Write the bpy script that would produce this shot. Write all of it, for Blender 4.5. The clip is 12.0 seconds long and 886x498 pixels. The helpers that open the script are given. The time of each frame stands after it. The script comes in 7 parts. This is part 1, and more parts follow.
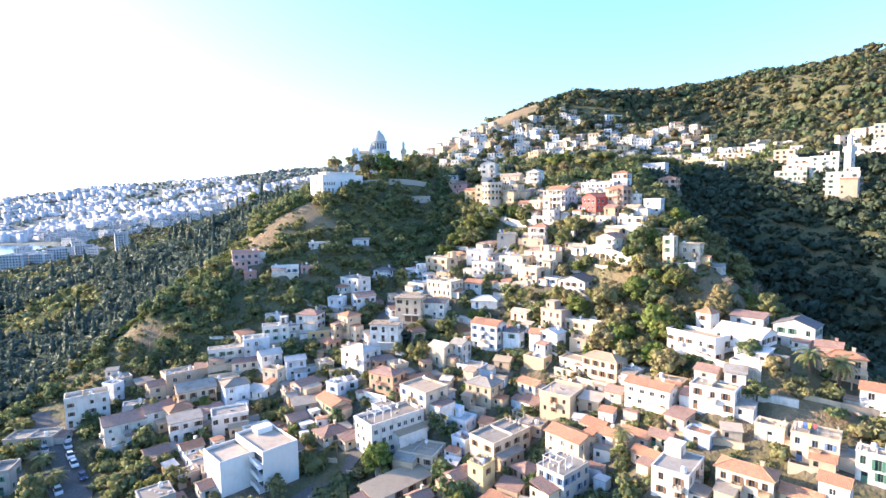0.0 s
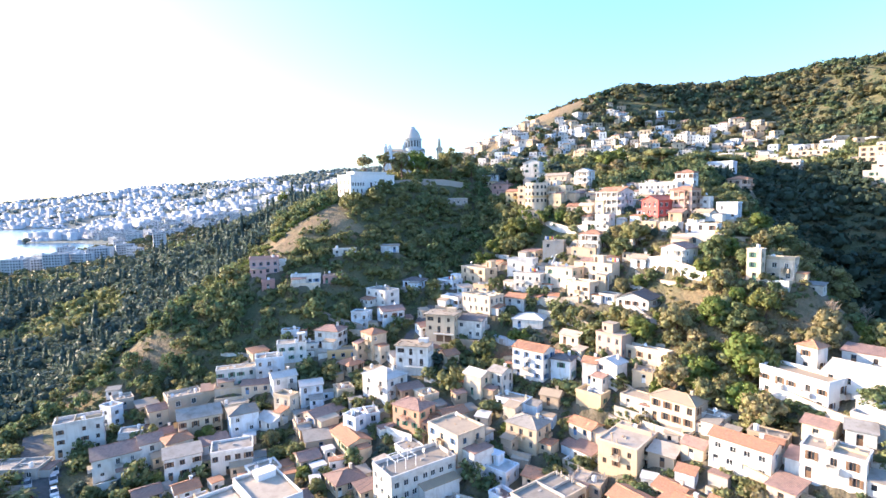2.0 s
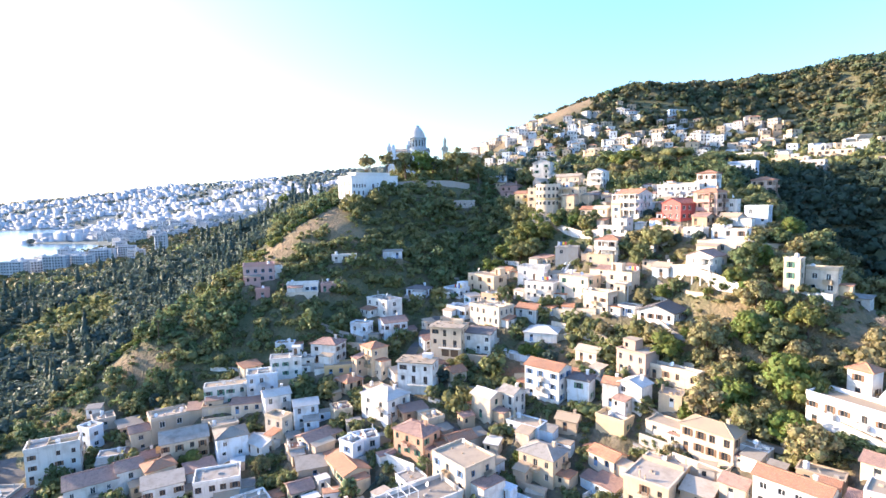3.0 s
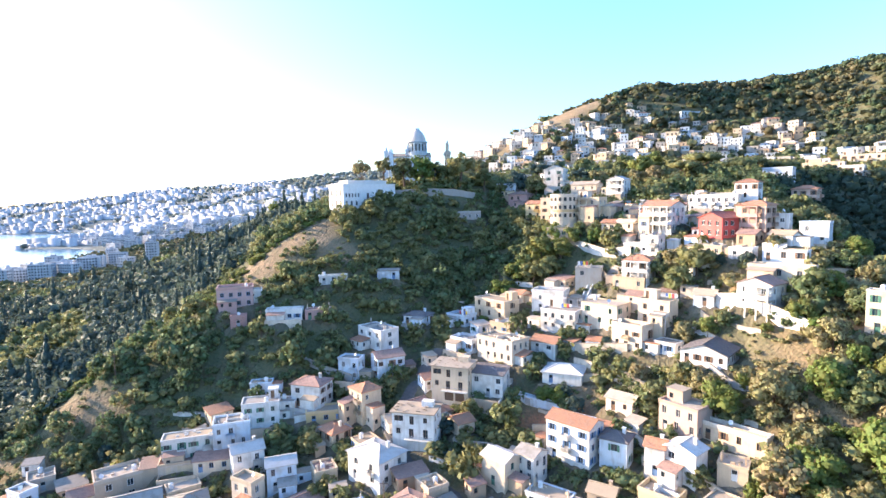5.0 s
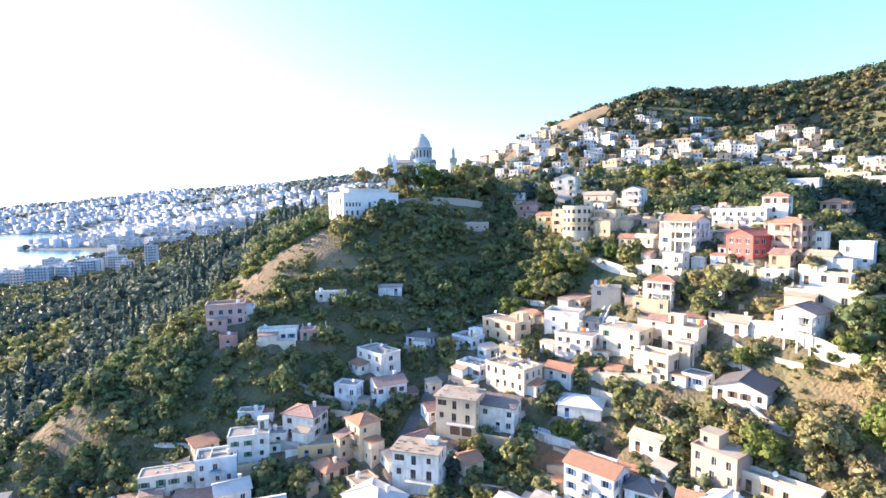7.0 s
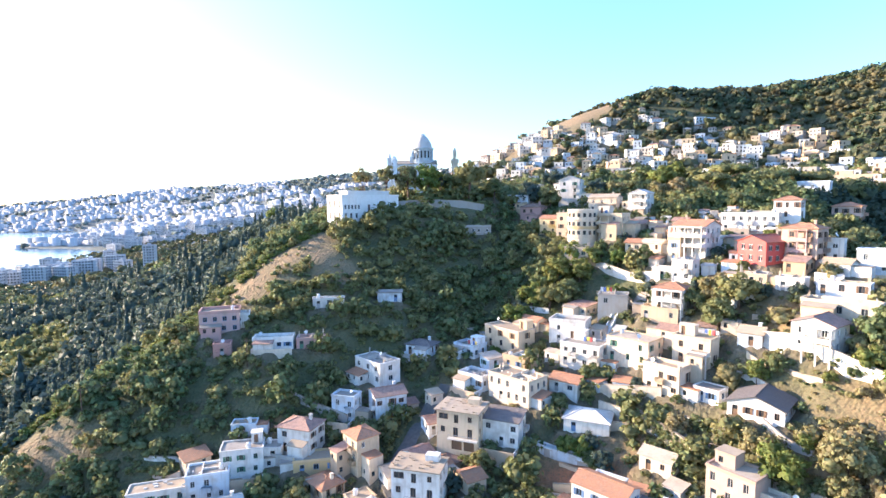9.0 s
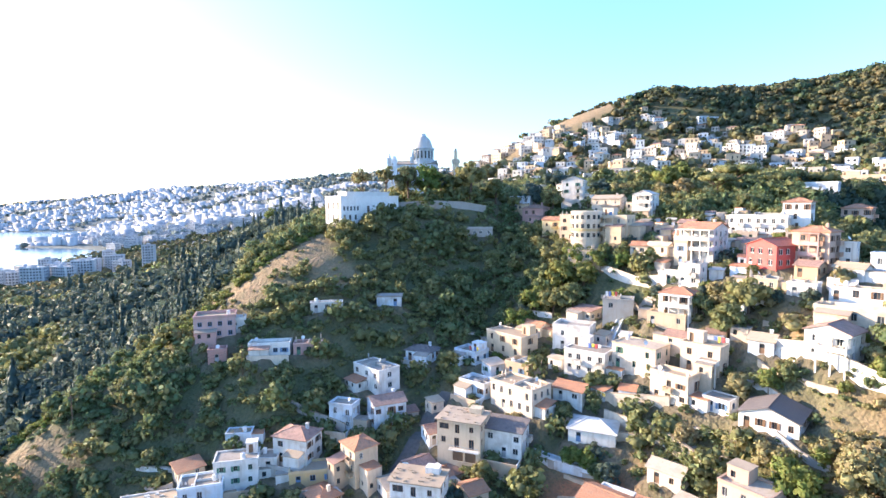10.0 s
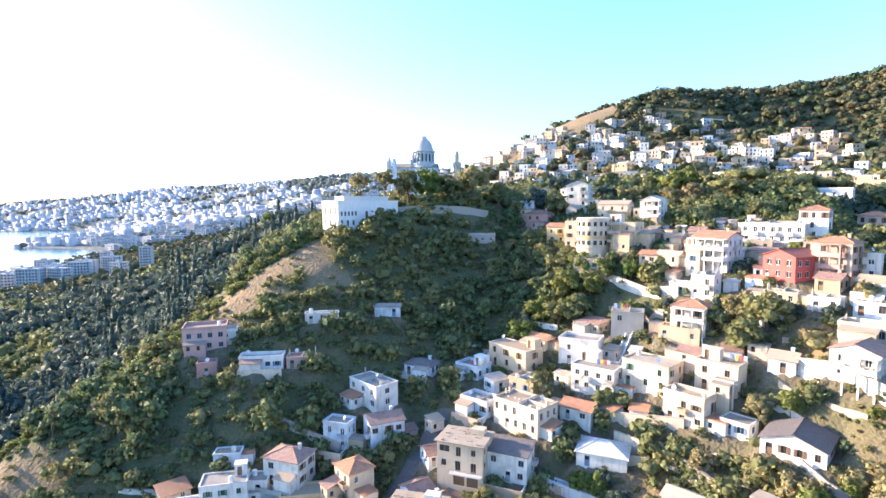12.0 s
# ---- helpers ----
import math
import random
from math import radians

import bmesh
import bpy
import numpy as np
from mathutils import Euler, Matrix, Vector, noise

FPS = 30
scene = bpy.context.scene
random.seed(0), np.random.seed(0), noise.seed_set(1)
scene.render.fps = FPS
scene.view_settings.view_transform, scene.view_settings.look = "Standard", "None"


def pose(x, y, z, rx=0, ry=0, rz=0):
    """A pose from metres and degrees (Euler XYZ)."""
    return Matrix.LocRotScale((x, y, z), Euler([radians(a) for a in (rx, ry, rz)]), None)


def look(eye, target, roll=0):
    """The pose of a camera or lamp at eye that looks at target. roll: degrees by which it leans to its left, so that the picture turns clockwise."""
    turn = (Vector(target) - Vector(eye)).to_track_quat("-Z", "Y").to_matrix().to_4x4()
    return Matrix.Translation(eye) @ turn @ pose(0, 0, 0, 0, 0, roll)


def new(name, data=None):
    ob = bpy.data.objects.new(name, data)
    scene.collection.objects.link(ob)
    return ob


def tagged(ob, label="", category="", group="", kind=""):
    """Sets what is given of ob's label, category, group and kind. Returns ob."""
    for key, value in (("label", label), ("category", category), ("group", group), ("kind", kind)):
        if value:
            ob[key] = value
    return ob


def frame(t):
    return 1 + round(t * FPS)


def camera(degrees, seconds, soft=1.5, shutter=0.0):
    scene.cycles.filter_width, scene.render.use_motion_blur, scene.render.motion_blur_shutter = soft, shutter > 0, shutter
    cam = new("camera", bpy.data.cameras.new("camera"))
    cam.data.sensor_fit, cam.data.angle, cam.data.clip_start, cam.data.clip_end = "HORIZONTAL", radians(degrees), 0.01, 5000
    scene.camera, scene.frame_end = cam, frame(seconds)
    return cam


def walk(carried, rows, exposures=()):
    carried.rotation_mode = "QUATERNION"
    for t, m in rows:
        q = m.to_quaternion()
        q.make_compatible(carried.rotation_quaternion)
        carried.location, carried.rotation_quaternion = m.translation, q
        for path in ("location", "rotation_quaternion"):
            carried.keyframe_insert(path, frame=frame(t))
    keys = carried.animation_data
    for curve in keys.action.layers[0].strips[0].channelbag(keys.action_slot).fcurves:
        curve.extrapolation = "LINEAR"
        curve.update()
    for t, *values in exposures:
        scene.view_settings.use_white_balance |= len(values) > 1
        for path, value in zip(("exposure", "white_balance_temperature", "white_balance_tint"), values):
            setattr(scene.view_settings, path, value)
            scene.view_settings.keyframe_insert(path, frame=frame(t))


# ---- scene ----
cam = camera(78.5, 12.0)
METRES, EYE, TILT, LEAN, TURN = 90.0, 95.0, -5.5, 1.2, 0.0
ROWS = [
    (0.0, 0.0, 0.0, 0.0, 0.0, 0.0, -0.0),
    (0.5, 0.0051, 0.0668, 0.0078, 1.6, -0.01, -0.24),
    (1.0, 0.0061, 0.1338, 0.0156, 2.74, 0.01, -0.42),
    (1.5, 0.0052, 0.2021, 0.0239, 3.7, 0.02, -0.55),
    (2.0, 0.0019, 0.2702, 0.0324, 4.05, 0.04, -0.56),
    (2.5, -0.003, 0.3393, 0.043, 4.44, 0.02, -0.56),
    (3.0, -0.0089, 0.4083, 0.0561, 4.64, 0.04, -0.58),
    (5.0, -0.0369, 0.6742, 0.1162, 4.76, 0.32, -0.56),
    (5.5, -0.0435, 0.7231, 0.1313, 4.71, 0.43, -0.66),
    (6.0, -0.0493, 0.7604, 0.1438, 4.73, 0.51, -0.82),
    (6.5, -0.0538, 0.7863, 0.1528, 4.88, 0.56, -0.95),
    (7.0, -0.0572, 0.7999, 0.1586, 5.09, 0.61, -1.09),
    (9.0, -0.0657, 0.8537, 0.1787, 5.12, 0.49, -1.23),
    (9.5, -0.0676, 0.873, 0.1849, 5.16, 0.44, -1.24),
    (10.0, -0.0698, 0.8946, 0.1915, 5.19, 0.39, -1.25),
    (10.5, -0.0721, 0.9191, 0.1983, 5.22, 0.39, -1.26),
    (11.0, -0.0746, 0.9426, 0.2042, 5.23, 0.42, -1.3),
    (11.5, -0.0764, 0.9608, 0.2087, 5.21, 0.51, -1.36),
    (12.0, -0.0781, 0.9662, 0.2153, 5.24, 0.47, -1.47),
]
walk(cam, [(t, pose(0, 0, EYE, TILT, LEAN, TURN) @ pose(METRES * x, METRES * y, METRES * z, 90 + pitch, roll, yaw)) for t, x, y, z, yaw, pitch, roll in ROWS],
     [(0.0, 1.86, 5740, 15), (12.0, 1.86, 5740, 15)])

# ---- daylight: a low sun ahead and to the west of the view, clear hazy sky ----
SUN_AZIMUTH, SUN_HEIGHT = -77.0, 16.5
world = bpy.data.worlds.new("sky")
scene.world = world
world.use_nodes = True
wn = world.node_tree.nodes
sky = wn.new("ShaderNodeTexSky")
sky.sky_type = "NISHITA"
sky.sun_disc = False
sky.sun_elevation = radians(SUN_HEIGHT)
sky.sun_rotation = radians(SUN_AZIMUTH)
sky.altitude = 50.0
sky.air_density, sky.dust_density, sky.ozone_density = 1.25, 1.5, 4.5
wn["Background"].inputs["Strength"].default_value = 0.15
world.node_tree.links.new(sky.outputs[0], wn["Background"].inputs[0])
sun = new("sun", bpy.data.lights.new("sun", "SUN"))
sun.data.energy, sun.data.angle, sun.data.color = 4.3, radians(0.6), (1.0, 0.72, 0.43)
a, e = radians(SUN_AZIMUTH), radians(SUN_HEIGHT)
sun.matrix_world = look((0, 0, 0), (-math.sin(a) * math.cos(e), -math.cos(a) * math.cos(e), -math.sin(e)))

# ---- materials ----
def material(name, rough=0.85, metal=0.0):
    m = bpy.data.materials.new(name)
    m.use_nodes = True
    b = m.node_tree.nodes["Principled BSDF"]
    b.inputs["Roughness"].default_value, b.inputs["Metallic"].default_value = rough, metal
    return m, m.node_tree.nodes, m.node_tree.links, b


def noisy(n, l, scale, detail=3.0, stretch=(1, 1, 1), local=False):
    """A noise over places in metres."""
    tc = n.new("ShaderNodeTexCoord") if local else n.new("ShaderNodeNewGeometry")
    mp = n.new("ShaderNodeMapping")
    mp.inputs["Scale"].default_value = stretch
    l.new(tc.outputs["Object" if local else "Position"], mp.inputs["Vector"])
    t = n.new("ShaderNodeTexNoise")
    t.inputs["Scale"].default_value, t.inputs["Detail"].default_value = scale, detail
    l.new(mp.outputs[0], t.inputs["Vector"])
    return t.outputs["Fac"]


def span(n, l, value, a, b, lo, hi):
    r = n.new("ShaderNodeMapRange")
    for k, v in zip(("From Min", "From Max", "To Min", "To Max"), (a, b, lo, hi)):
        r.inputs[k].default_value = v
    l.new(value, r.inputs["Value"])
    return r.outputs[0]


def blend(n, l, fac, a, b, mode="MIX"):
    x = n.new("ShaderNodeMix")
    x.data_type, x.blend_type = "RGBA", mode
    for k, v in ((0, fac), (6, a), (7, b)):
        if isinstance(v, (int, float)):
            x.inputs[k].default_value = v
        elif isinstance(v, tuple):
            x.inputs[k].default_value = (*v, 1)
        else:
            l.new(v, x.inputs[k])
    return x.outputs[2]


def bumped(n, l, b, height, strength, distance):
    x = n.new("ShaderNodeBump")
    x.inputs["Strength"].default_value, x.inputs["Distance"].default_value = strength, distance
    l.new(height, x.inputs["Height"])
    l.new(x.outputs[0], b.inputs["Normal"])


def plaster(name, rgb, stain=(0.33, 0.27, 0.2), amount=0.42, rough=0.88):
    """Weathered rendered wall: soft patches, rain streaks and a fine grain."""
    m, n, l, b = material(name, rough)
    oi = n.new("ShaderNodeObjectInfo")
    hsv = n.new("ShaderNodeHueSaturation")
    hsv.inputs["Color"].default_value = (*rgb, 1)
    l.new(span(n, l, oi.outputs["Random"], 0, 1, 0.86, 1.06), hsv.inputs["Value"])
    l.new(span(n, l, oi.outputs["Random"], 0, 1, 1.25, 0.75), hsv.inputs["Saturation"])
    c = blend(n, l, span(n, l, noisy(n, l, 0.45, 5), 0.48, 0.72, 0, amount), hsv.outputs[0], stain)
    c = blend(n, l, span(n, l, noisy(n, l, 1.6, 4, (1, 1, 0.12)), 0.52, 0.75, 0, amount * 0.8), c, stain)
    c = blend(n, l, span(n, l, noisy(n, l, 7, 3), 0.4, 0.8, 0, 0.2), c, (0.25, 0.22, 0.18))
    l.new(c, b.inputs["Base Color"])
    bumped(n, l, b, noisy(n, l, 5, 6), 0.4, 0.05)
    return m


def tiles(name, rgb, dark):
    """Clay roof tiles in rows, bleached and mossy in patches."""
    m, n, l, b = material(name, 0.8)
    oi = n.new("ShaderNodeObjectInfo")
    tc = n.new("ShaderNodeTexCoord")
    wv = n.new("ShaderNodeTexWave")
    wv.bands_direction, wv.inputs["Scale"].default_value = "X", 1.35
    wv.inputs["Distortion"].default_value, wv.inputs["Detail Scale"].default_value = 1.2, 2.0
    l.new(tc.outputs["Object"], wv.inputs["Vector"])
    rows = n.new("ShaderNodeTexWave")
    rows.bands_direction, rows.inputs["Scale"].default_value = "Y", 0.9
    l.new(tc.outputs["Object"], rows.inputs["Vector"])
    hsv = n.new("ShaderNodeHueSaturation")
    hsv.inputs["Color"].default_value = (*rgb, 1)
    l.new(span(n, l, oi.outputs["Random"], 0, 1, 0.75, 1.2), hsv.inputs["Value"])
    c = blend(n, l, span(n, l, noisy(n, l, 1.3, 5), 0.42, 0.7, 0, 0.75), hsv.outputs[0], dark)
    c = blend(n, l, span(n, l, noisy(n, l, 7, 3), 0.4, 0.75, 0, 0.5), c, (0.5, 0.4, 0.3))
    c = blend(n, l, span(n, l, wv.outputs["Fac"], 0, 0.5, 0.35, 0), c, dark)
    c = blend(n, l, span(n, l, rows.outputs["Fac"], 0, 0.3, 0.25, 0), c, dark)
    l.new(c, b.inputs["Base Color"])
    bumped(n, l, b, wv.outputs["Fac"], 0.8, 0.08)
    return m


def leaves(name, rgb, dry, glow=0.3, vary=0.33):
    """Foliage: each tree and each leaf clump its own green, light shines through."""
    m, n, l, b = material(name, 0.62)
    b.inputs["Specular IOR Level"].default_value = 0.12
    oi = n.new("ShaderNodeObjectInfo")
    at = n.new("ShaderNodeAttribute")
    at.attribute_name = "tint"
    add = n.new("ShaderNodeMath")
    add.operation = "ADD"
    l.new(oi.outputs["Random"], add.inputs[0])
    l.new(at.outputs["Fac"], add.inputs[1])
    fr = n.new("ShaderNodeMath")
    fr.operation = "FRACT"
    l.new(add.outputs[0], fr.inputs[0])
    geo = n.new("ShaderNodeNewGeometry")
    hsv = n.new("ShaderNodeHueSaturation")
    l.new(blend(n, l, span(n, l, fr.outputs[0], 0.55, 1, 0, 0.9), rgb, dry), hsv.inputs["Color"])
    l.new(span(n, l, geo.outputs["Random Per Island"], 0, 1, 1 - vary, 1 + vary), hsv.inputs["Value"])
    l.new(span(n, l, geo.outputs["Random Per Island"], 0, 1, 0.47, 0.53), hsv.inputs["Hue"])
    c = blend(n, l, span(n, l, noisy(n, l, 0.022, 4), 0.42, 0.68, 0, 0.8), hsv.outputs[0], dry)
    l.new(c, b.inputs["Base Color"])
    tr = n.new("ShaderNodeBsdfTranslucent")
    l.new(c, tr.inputs["Color"])
    mx = n.new("ShaderNodeMixShader")
    mx.inputs[0].default_value = glow
    l.new(b.outputs[0], mx.inputs[1])
    l.new(tr.outputs[0], mx.inputs[2])
    l.new(mx.outputs[0], n["Material Output"].inputs["Surface"])
    return m


def plain(name, rgb, rough=0.7, metal=0.0, vary=0.25, scale=3.0):
    m, n, l, b = material(name, rough, metal)
    d = tuple(v * 0.55 for v in rgb)
    l.new(blend(n, l, span(n, l, noisy(n, l, scale, 4), 0.35, 0.75, 0, vary * 2), rgb, d), b.inputs["Base Color"])
    bumped(n, l, b, noisy(n, l, scale * 4, 3), 0.2, 0.02)
    return m


WALL = {
    "white": plaster("white_plaster", (0.75, 0.73, 0.69), amount=0.5),
    "limewash": plaster("fresh_limewash", (0.80, 0.79, 0.77), (0.55, 0.5, 0.44), 0.3),
    "bluewhite": plaster("pale_blue_plaster", (0.66, 0.73, 0.80), amount=0.5),
    "cream": plaster("cream_plaster", (0.66, 0.55, 0.41), amount=0.5),
    "tan": plaster("tan_plaster", (0.52, 0.41, 0.30)),
    "ochre": plaster("ochre_plaster", (0.62, 0.48, 0.29)),
    "yellow": plaster("yellow_plaster", (0.72, 0.58, 0.28)),
    "peach": plaster("peach_plaster", (0.66, 0.44, 0.32)),
    "brick": plaster("raw_brick_plaster", (0.50, 0.37, 0.30)),
    "red": plaster("red_plaster", (0.60, 0.19, 0.18), (0.40, 0.16, 0.14), 0.3),
    "rosewall": plaster("rose_plaster", (0.50, 0.30, 0.27)),
    "concrete": plaster("grey_concrete", (0.42, 0.40, 0.37)),
}
TOP = {
    "terracotta": tiles("terracotta_tiles", (0.50, 0.22, 0.11), (0.26, 0.14, 0.09)),
    "rose": tiles("faded_rose_tiles", (0.36, 0.21, 0.17), (0.18, 0.12, 0.1)),
    "redroof": tiles("red_tiles", (0.36, 0.075, 0.05), (0.17, 0.05, 0.04)),
    "slate": tiles("dark_slate", (0.13, 0.12, 0.13), (0.07, 0.07, 0.08)),
    "grey": plaster("grey_screed", (0.32, 0.29, 0.25), (0.2, 0.17, 0.14), 0.8),
    "sand": plaster("sand_screed", (0.45, 0.365, 0.27), (0.3, 0.24, 0.18), 0.6),
    "pale": plaster("whitewashed_screed", (0.60, 0.58, 0.55), (0.4, 0.36, 0.32), 0.7),
}
TRIM = {
    "grey": plain("grey_paint", (0.4, 0.4, 0.4), 0.5),
    "white": plain("white_paint", (0.75, 0.75, 0.74), 0.5),
    "blue": plain("blue_paint", (0.14, 0.24, 0.42), 0.6),
    "green": plain("green_paint", (0.08, 0.2, 0.14), 0.5),
    "brown": plain("brown_wood", (0.2, 0.12, 0.07), 0.6),
}
CITY, cn, cl, cb = material("city_plaster", 0.9)
cg = cn.new("ShaderNodeNewGeometry")
cw = cn.new("ShaderNodeSeparateXYZ")
cl.new(cg.outputs["Position"], cw.inputs[0])
cz = cn.new("ShaderNodeMath")
cz.operation = "PINGPONG"
cz.inputs[1].default_value = 1.6
cl.new(cw.outputs[2], cz.inputs[0])
cc = blend(cn, cl, span(cn, cl, cg.outputs["Random Per Island"], 0, 1, 0, 1), (0.66, 0.66, 0.66), (0.40, 0.42, 0.45))
cc = blend(cn, cl, span(cn, cl, noisy(cn, cl, 0.35, 2, (1, 1, 0.2)), 0.42, 0.58, 0, 0.25), cc, (0.22, 0.25, 0.30))
cl.new(blend(cn, cl, span(cn, cl, cz.outputs[0], 0.7, 1.1, 0, 0.35), cc, (0.3, 0.33, 0.38)), cb.inputs["Base Color"])

GLASS, gn, gl, gb = material("dark_window_glass", 0.12)
gl.new(blend(gn, gl, span(gn, gl, noisy(gn, gl, 0.8, 2), 0.3, 0.7, 0, 1), (0.02, 0.025, 0.03), (0.06, 0.07, 0.08)), gb.inputs["Base Color"])
BARK = plain("bark", (0.16, 0.11, 0.08), 0.95, 0, 0.4, 6)
LEAF = leaves("broad_leaves", (0.15, 0.195, 0.092), (0.265, 0.255, 0.112), 0.34)
LEAF_DRY = leaves("dry_scrub_leaves", (0.25, 0.245, 0.115), (0.33, 0.275, 0.155), 0.33)
# Conifer green; its blue lean and low contrast partly stand in for haze.
LEAF_DARK = leaves("conifer_needles", (0.086, 0.128, 0.112), (0.108, 0.142, 0.106), 0.3, 0.16)
# Ravine trees: the ravine's shadow is put into a darker leaf colour.
LEAF_RAVINE_SHADE = leaves("ravine_shadow_leaves", (0.055, 0.085, 0.06), (0.08, 0.10, 0.06), 0.2, 0.25)
LEAF_FRESH = leaves("fresh_green_leaves", (0.17, 0.23, 0.065), (0.235, 0.24, 0.08), 0.38)
# Leaves of the distant city trees, paled and blued to imitate haze.
LEAF_HAZY = leaves("haze_paled_leaves", (0.21, 0.26, 0.25), (0.25, 0.28, 0.24), 0.3)
LEAF_HILL = leaves("hill_oak_leaves", (0.085, 0.12, 0.065), (0.175, 0.155, 0.085), 0.25)
ASPHALT = plain("worn_asphalt", (0.12, 0.115, 0.11), 0.9, 0, 0.4, 1.2)
STONE = plaster("rubble_stone", (0.42, 0.36, 0.28), (0.2, 0.17, 0.12), 0.7)

EARTH, en, el, eb = material("dry_earth_and_scrub", 0.95)
at = en.new("ShaderNodeAttribute")
at.attribute_name = "cover"
sep = en.new("ShaderNodeSeparateColor")
el.new(at.outputs["Color"], sep.inputs[0])
c = blend(en, el, span(en, el, noisy(en, el, 0.12, 6), 0.4, 0.65, 0, 1), (0.10, 0.112, 0.052), (0.165, 0.14, 0.072))
c = blend(en, el, span(en, el, noisy(en, el, 1.4, 5), 0.45, 0.7, 0, 0.6), c, (0.06, 0.065, 0.03))
bare = blend(en, el, span(en, el, noisy(en, el, 0.5, 6), 0.35, 0.7, 0, 1), (0.31, 0.21, 0.12), (0.19, 0.15, 0.08))
pave = blend(en, el, span(en, el, noisy(en, el, 0.35, 5), 0.35, 0.7, 0, 1), (0.20, 0.165, 0.12), (0.10, 0.085, 0.055))
c = blend(en, el, sep.outputs[0], c, bare)
c = blend(en, el, sep.outputs[1], c, pave)
red = blend(en, el, span(en, el, noisy(en, el, 0.6, 6), 0.35, 0.7, 0, 1), (0.40, 0.17, 0.08), (0.26, 0.13, 0.07))
c = blend(en, el, at.outputs["Alpha"], c, red)
town = blend(en, el, span(en, el, noisy(en, el, 0.02, 5), 0.35, 0.7, 0, 1), (0.17, 0.2, 0.2), (0.10, 0.13, 0.12))
c = blend(en, el, sep.outputs[2], c, town)
tuft = span(en, el, noisy(en, el, 2.2, 6), 0.5, 0.68, 0, 0.6)
c = blend(en, el, tuft, c, (0.10, 0.105, 0.05))
el.new(c, eb.inputs["Base Color"])
bumped(en, el, eb, noisy(en, el, 1.1, 7), 1.0, 0.8)

WATER, tn, tl, tb = material("sea_water", 0.18)
tb.inputs["Base Color"].default_value = (0.05, 0.12, 0.17, 1)
bumped(tn, tl, tb, noisy(tn, tl, 0.06, 6), 0.5, 0.6)

# ---- landform: named lines of the terrain, joined into one smooth surface ----
BOWL = [(-110, 151, 30), (-94, 142, 26), (-88, 152, 29), (-94, 174, 34), (-60, 128, 27), (-47, 155, 32), (-25, 136, 30),
        (-10, 127, 28), (5, 123, 31), (18, 110, 29), (-10, 147, 35), (6, 153, 37), (24, 143, 36), (-23, 158, 38),
        (-4, 166, 43), (-25, 178, 44), (7, 184, 48), (-34, 192, 46), (-54, 192, 48), (-65, 187, 45), (-20, 100, 24),
        (-80, 100, 22), (20, 60, 28), (-40, 40, 24), (-140, 120, 20)]
RAVINE = [(-41, 213, 58), (-14, 217, 60.5), (-7, 228, 64), (-12, 256, 77), (-3, 208, 60), (2, 290, 90), (9, 276, 92)]
WEST_SPUR = [(-65, 268, 94.5), (-53.5, 276, 95.5), (-71, 249, 88), (-79, 235, 77), (-95.5, 227.5, 67.5), (-118, 199.5, 50.5), (-111, 207, 55), (-102.5, 216, 62.5), (-113, 188.4, 47.5), (-93, 193, 50), (-77, 202, 55), (-105, 270, 77), (-124, 216, 47), (-112, 232, 58), (-64, 203, 58), (-44, 235, 79),
             (-43, 246, 79), (-43, 282, 98), (-42, 288, 101), (-40, 297, 104.5), (-47, 268, 99.5), (-39, 276, 102), (-5, 299, 104.5), (-6, 291, 99), (-25, 325, 106), (-118, 185, 40), (-132, 317, 69), (-135, 390, 92),
             (-57, 290, 103), (-48, 293, 104.5), (-66, 305, 101), (-60, 335, 102), (-150, 240, 38), (-228, 369, 50), (-190, 270, 35), (-200, 180, 20)]
EAST_SPUR = [(44, 130, 43), (59, 142, 49), (61, 105, 42), (82, 118, 50), (80, 131, 57), (71, 131, 54.5), (88, 124, 53), (55, 119, 44), (66, 101, 42.5), (89, 141, 57), (70, 172, 73), (84, 168, 70), (39, 187, 60),
             (17, 165, 46), (26, 179, 51), (10, 217, 64), (23, 225, 71), (36, 214, 74), (38, 233, 83), (61, 217, 87),
             (57, 228, 87), (44, 237, 89), (66, 248, 93), (22, 268, 92), (26, 284, 97), (93, 205, 82), (60, 290, 101), (94, 238, 93), (97, 258, 98), (101, 280, 104), (14, 195, 55.5), (3, 192.5, 52), (13, 187.5, 48.5), (13, 181, 48.5), (29, 185.5, 57.5), (24.5, 180, 53), (20, 251, 86), (38.5, 227, 82), (34, 184.5, 58.5), (39, 180, 60), (63, 143, 52)]
EAST_VALLEY = [(122, 205, 46), (118, 160, 40), (138, 240, 58), (110, 120, 42), (116, 288, 102), (182, 262, 86), (160, 246, 70), (175, 205, 70),
               (200, 160, 90), (150, 90, 55), (190, 330, 108)]
HILL = [(160, 359, 109), (70, 349, 113), (155, 480, 130), (151, 391, 111), (180, 649, 212), (160, 600, 170), (289, 666, 213),
        (280, 577, 154), (215, 600, 168), (110, 610, 178), (10, 720, 166), (100, 700, 205), (375, 645, 228), (407, 550, 213), (520, 400, 222), (340, 560, 186), (330, 330, 150), (300, 430, 140),
        (60, 520, 136), (20, 420, 112), (-60, 480, 100), (250, 1000, 190), (700, 700, 230), (420, 150, 150)]
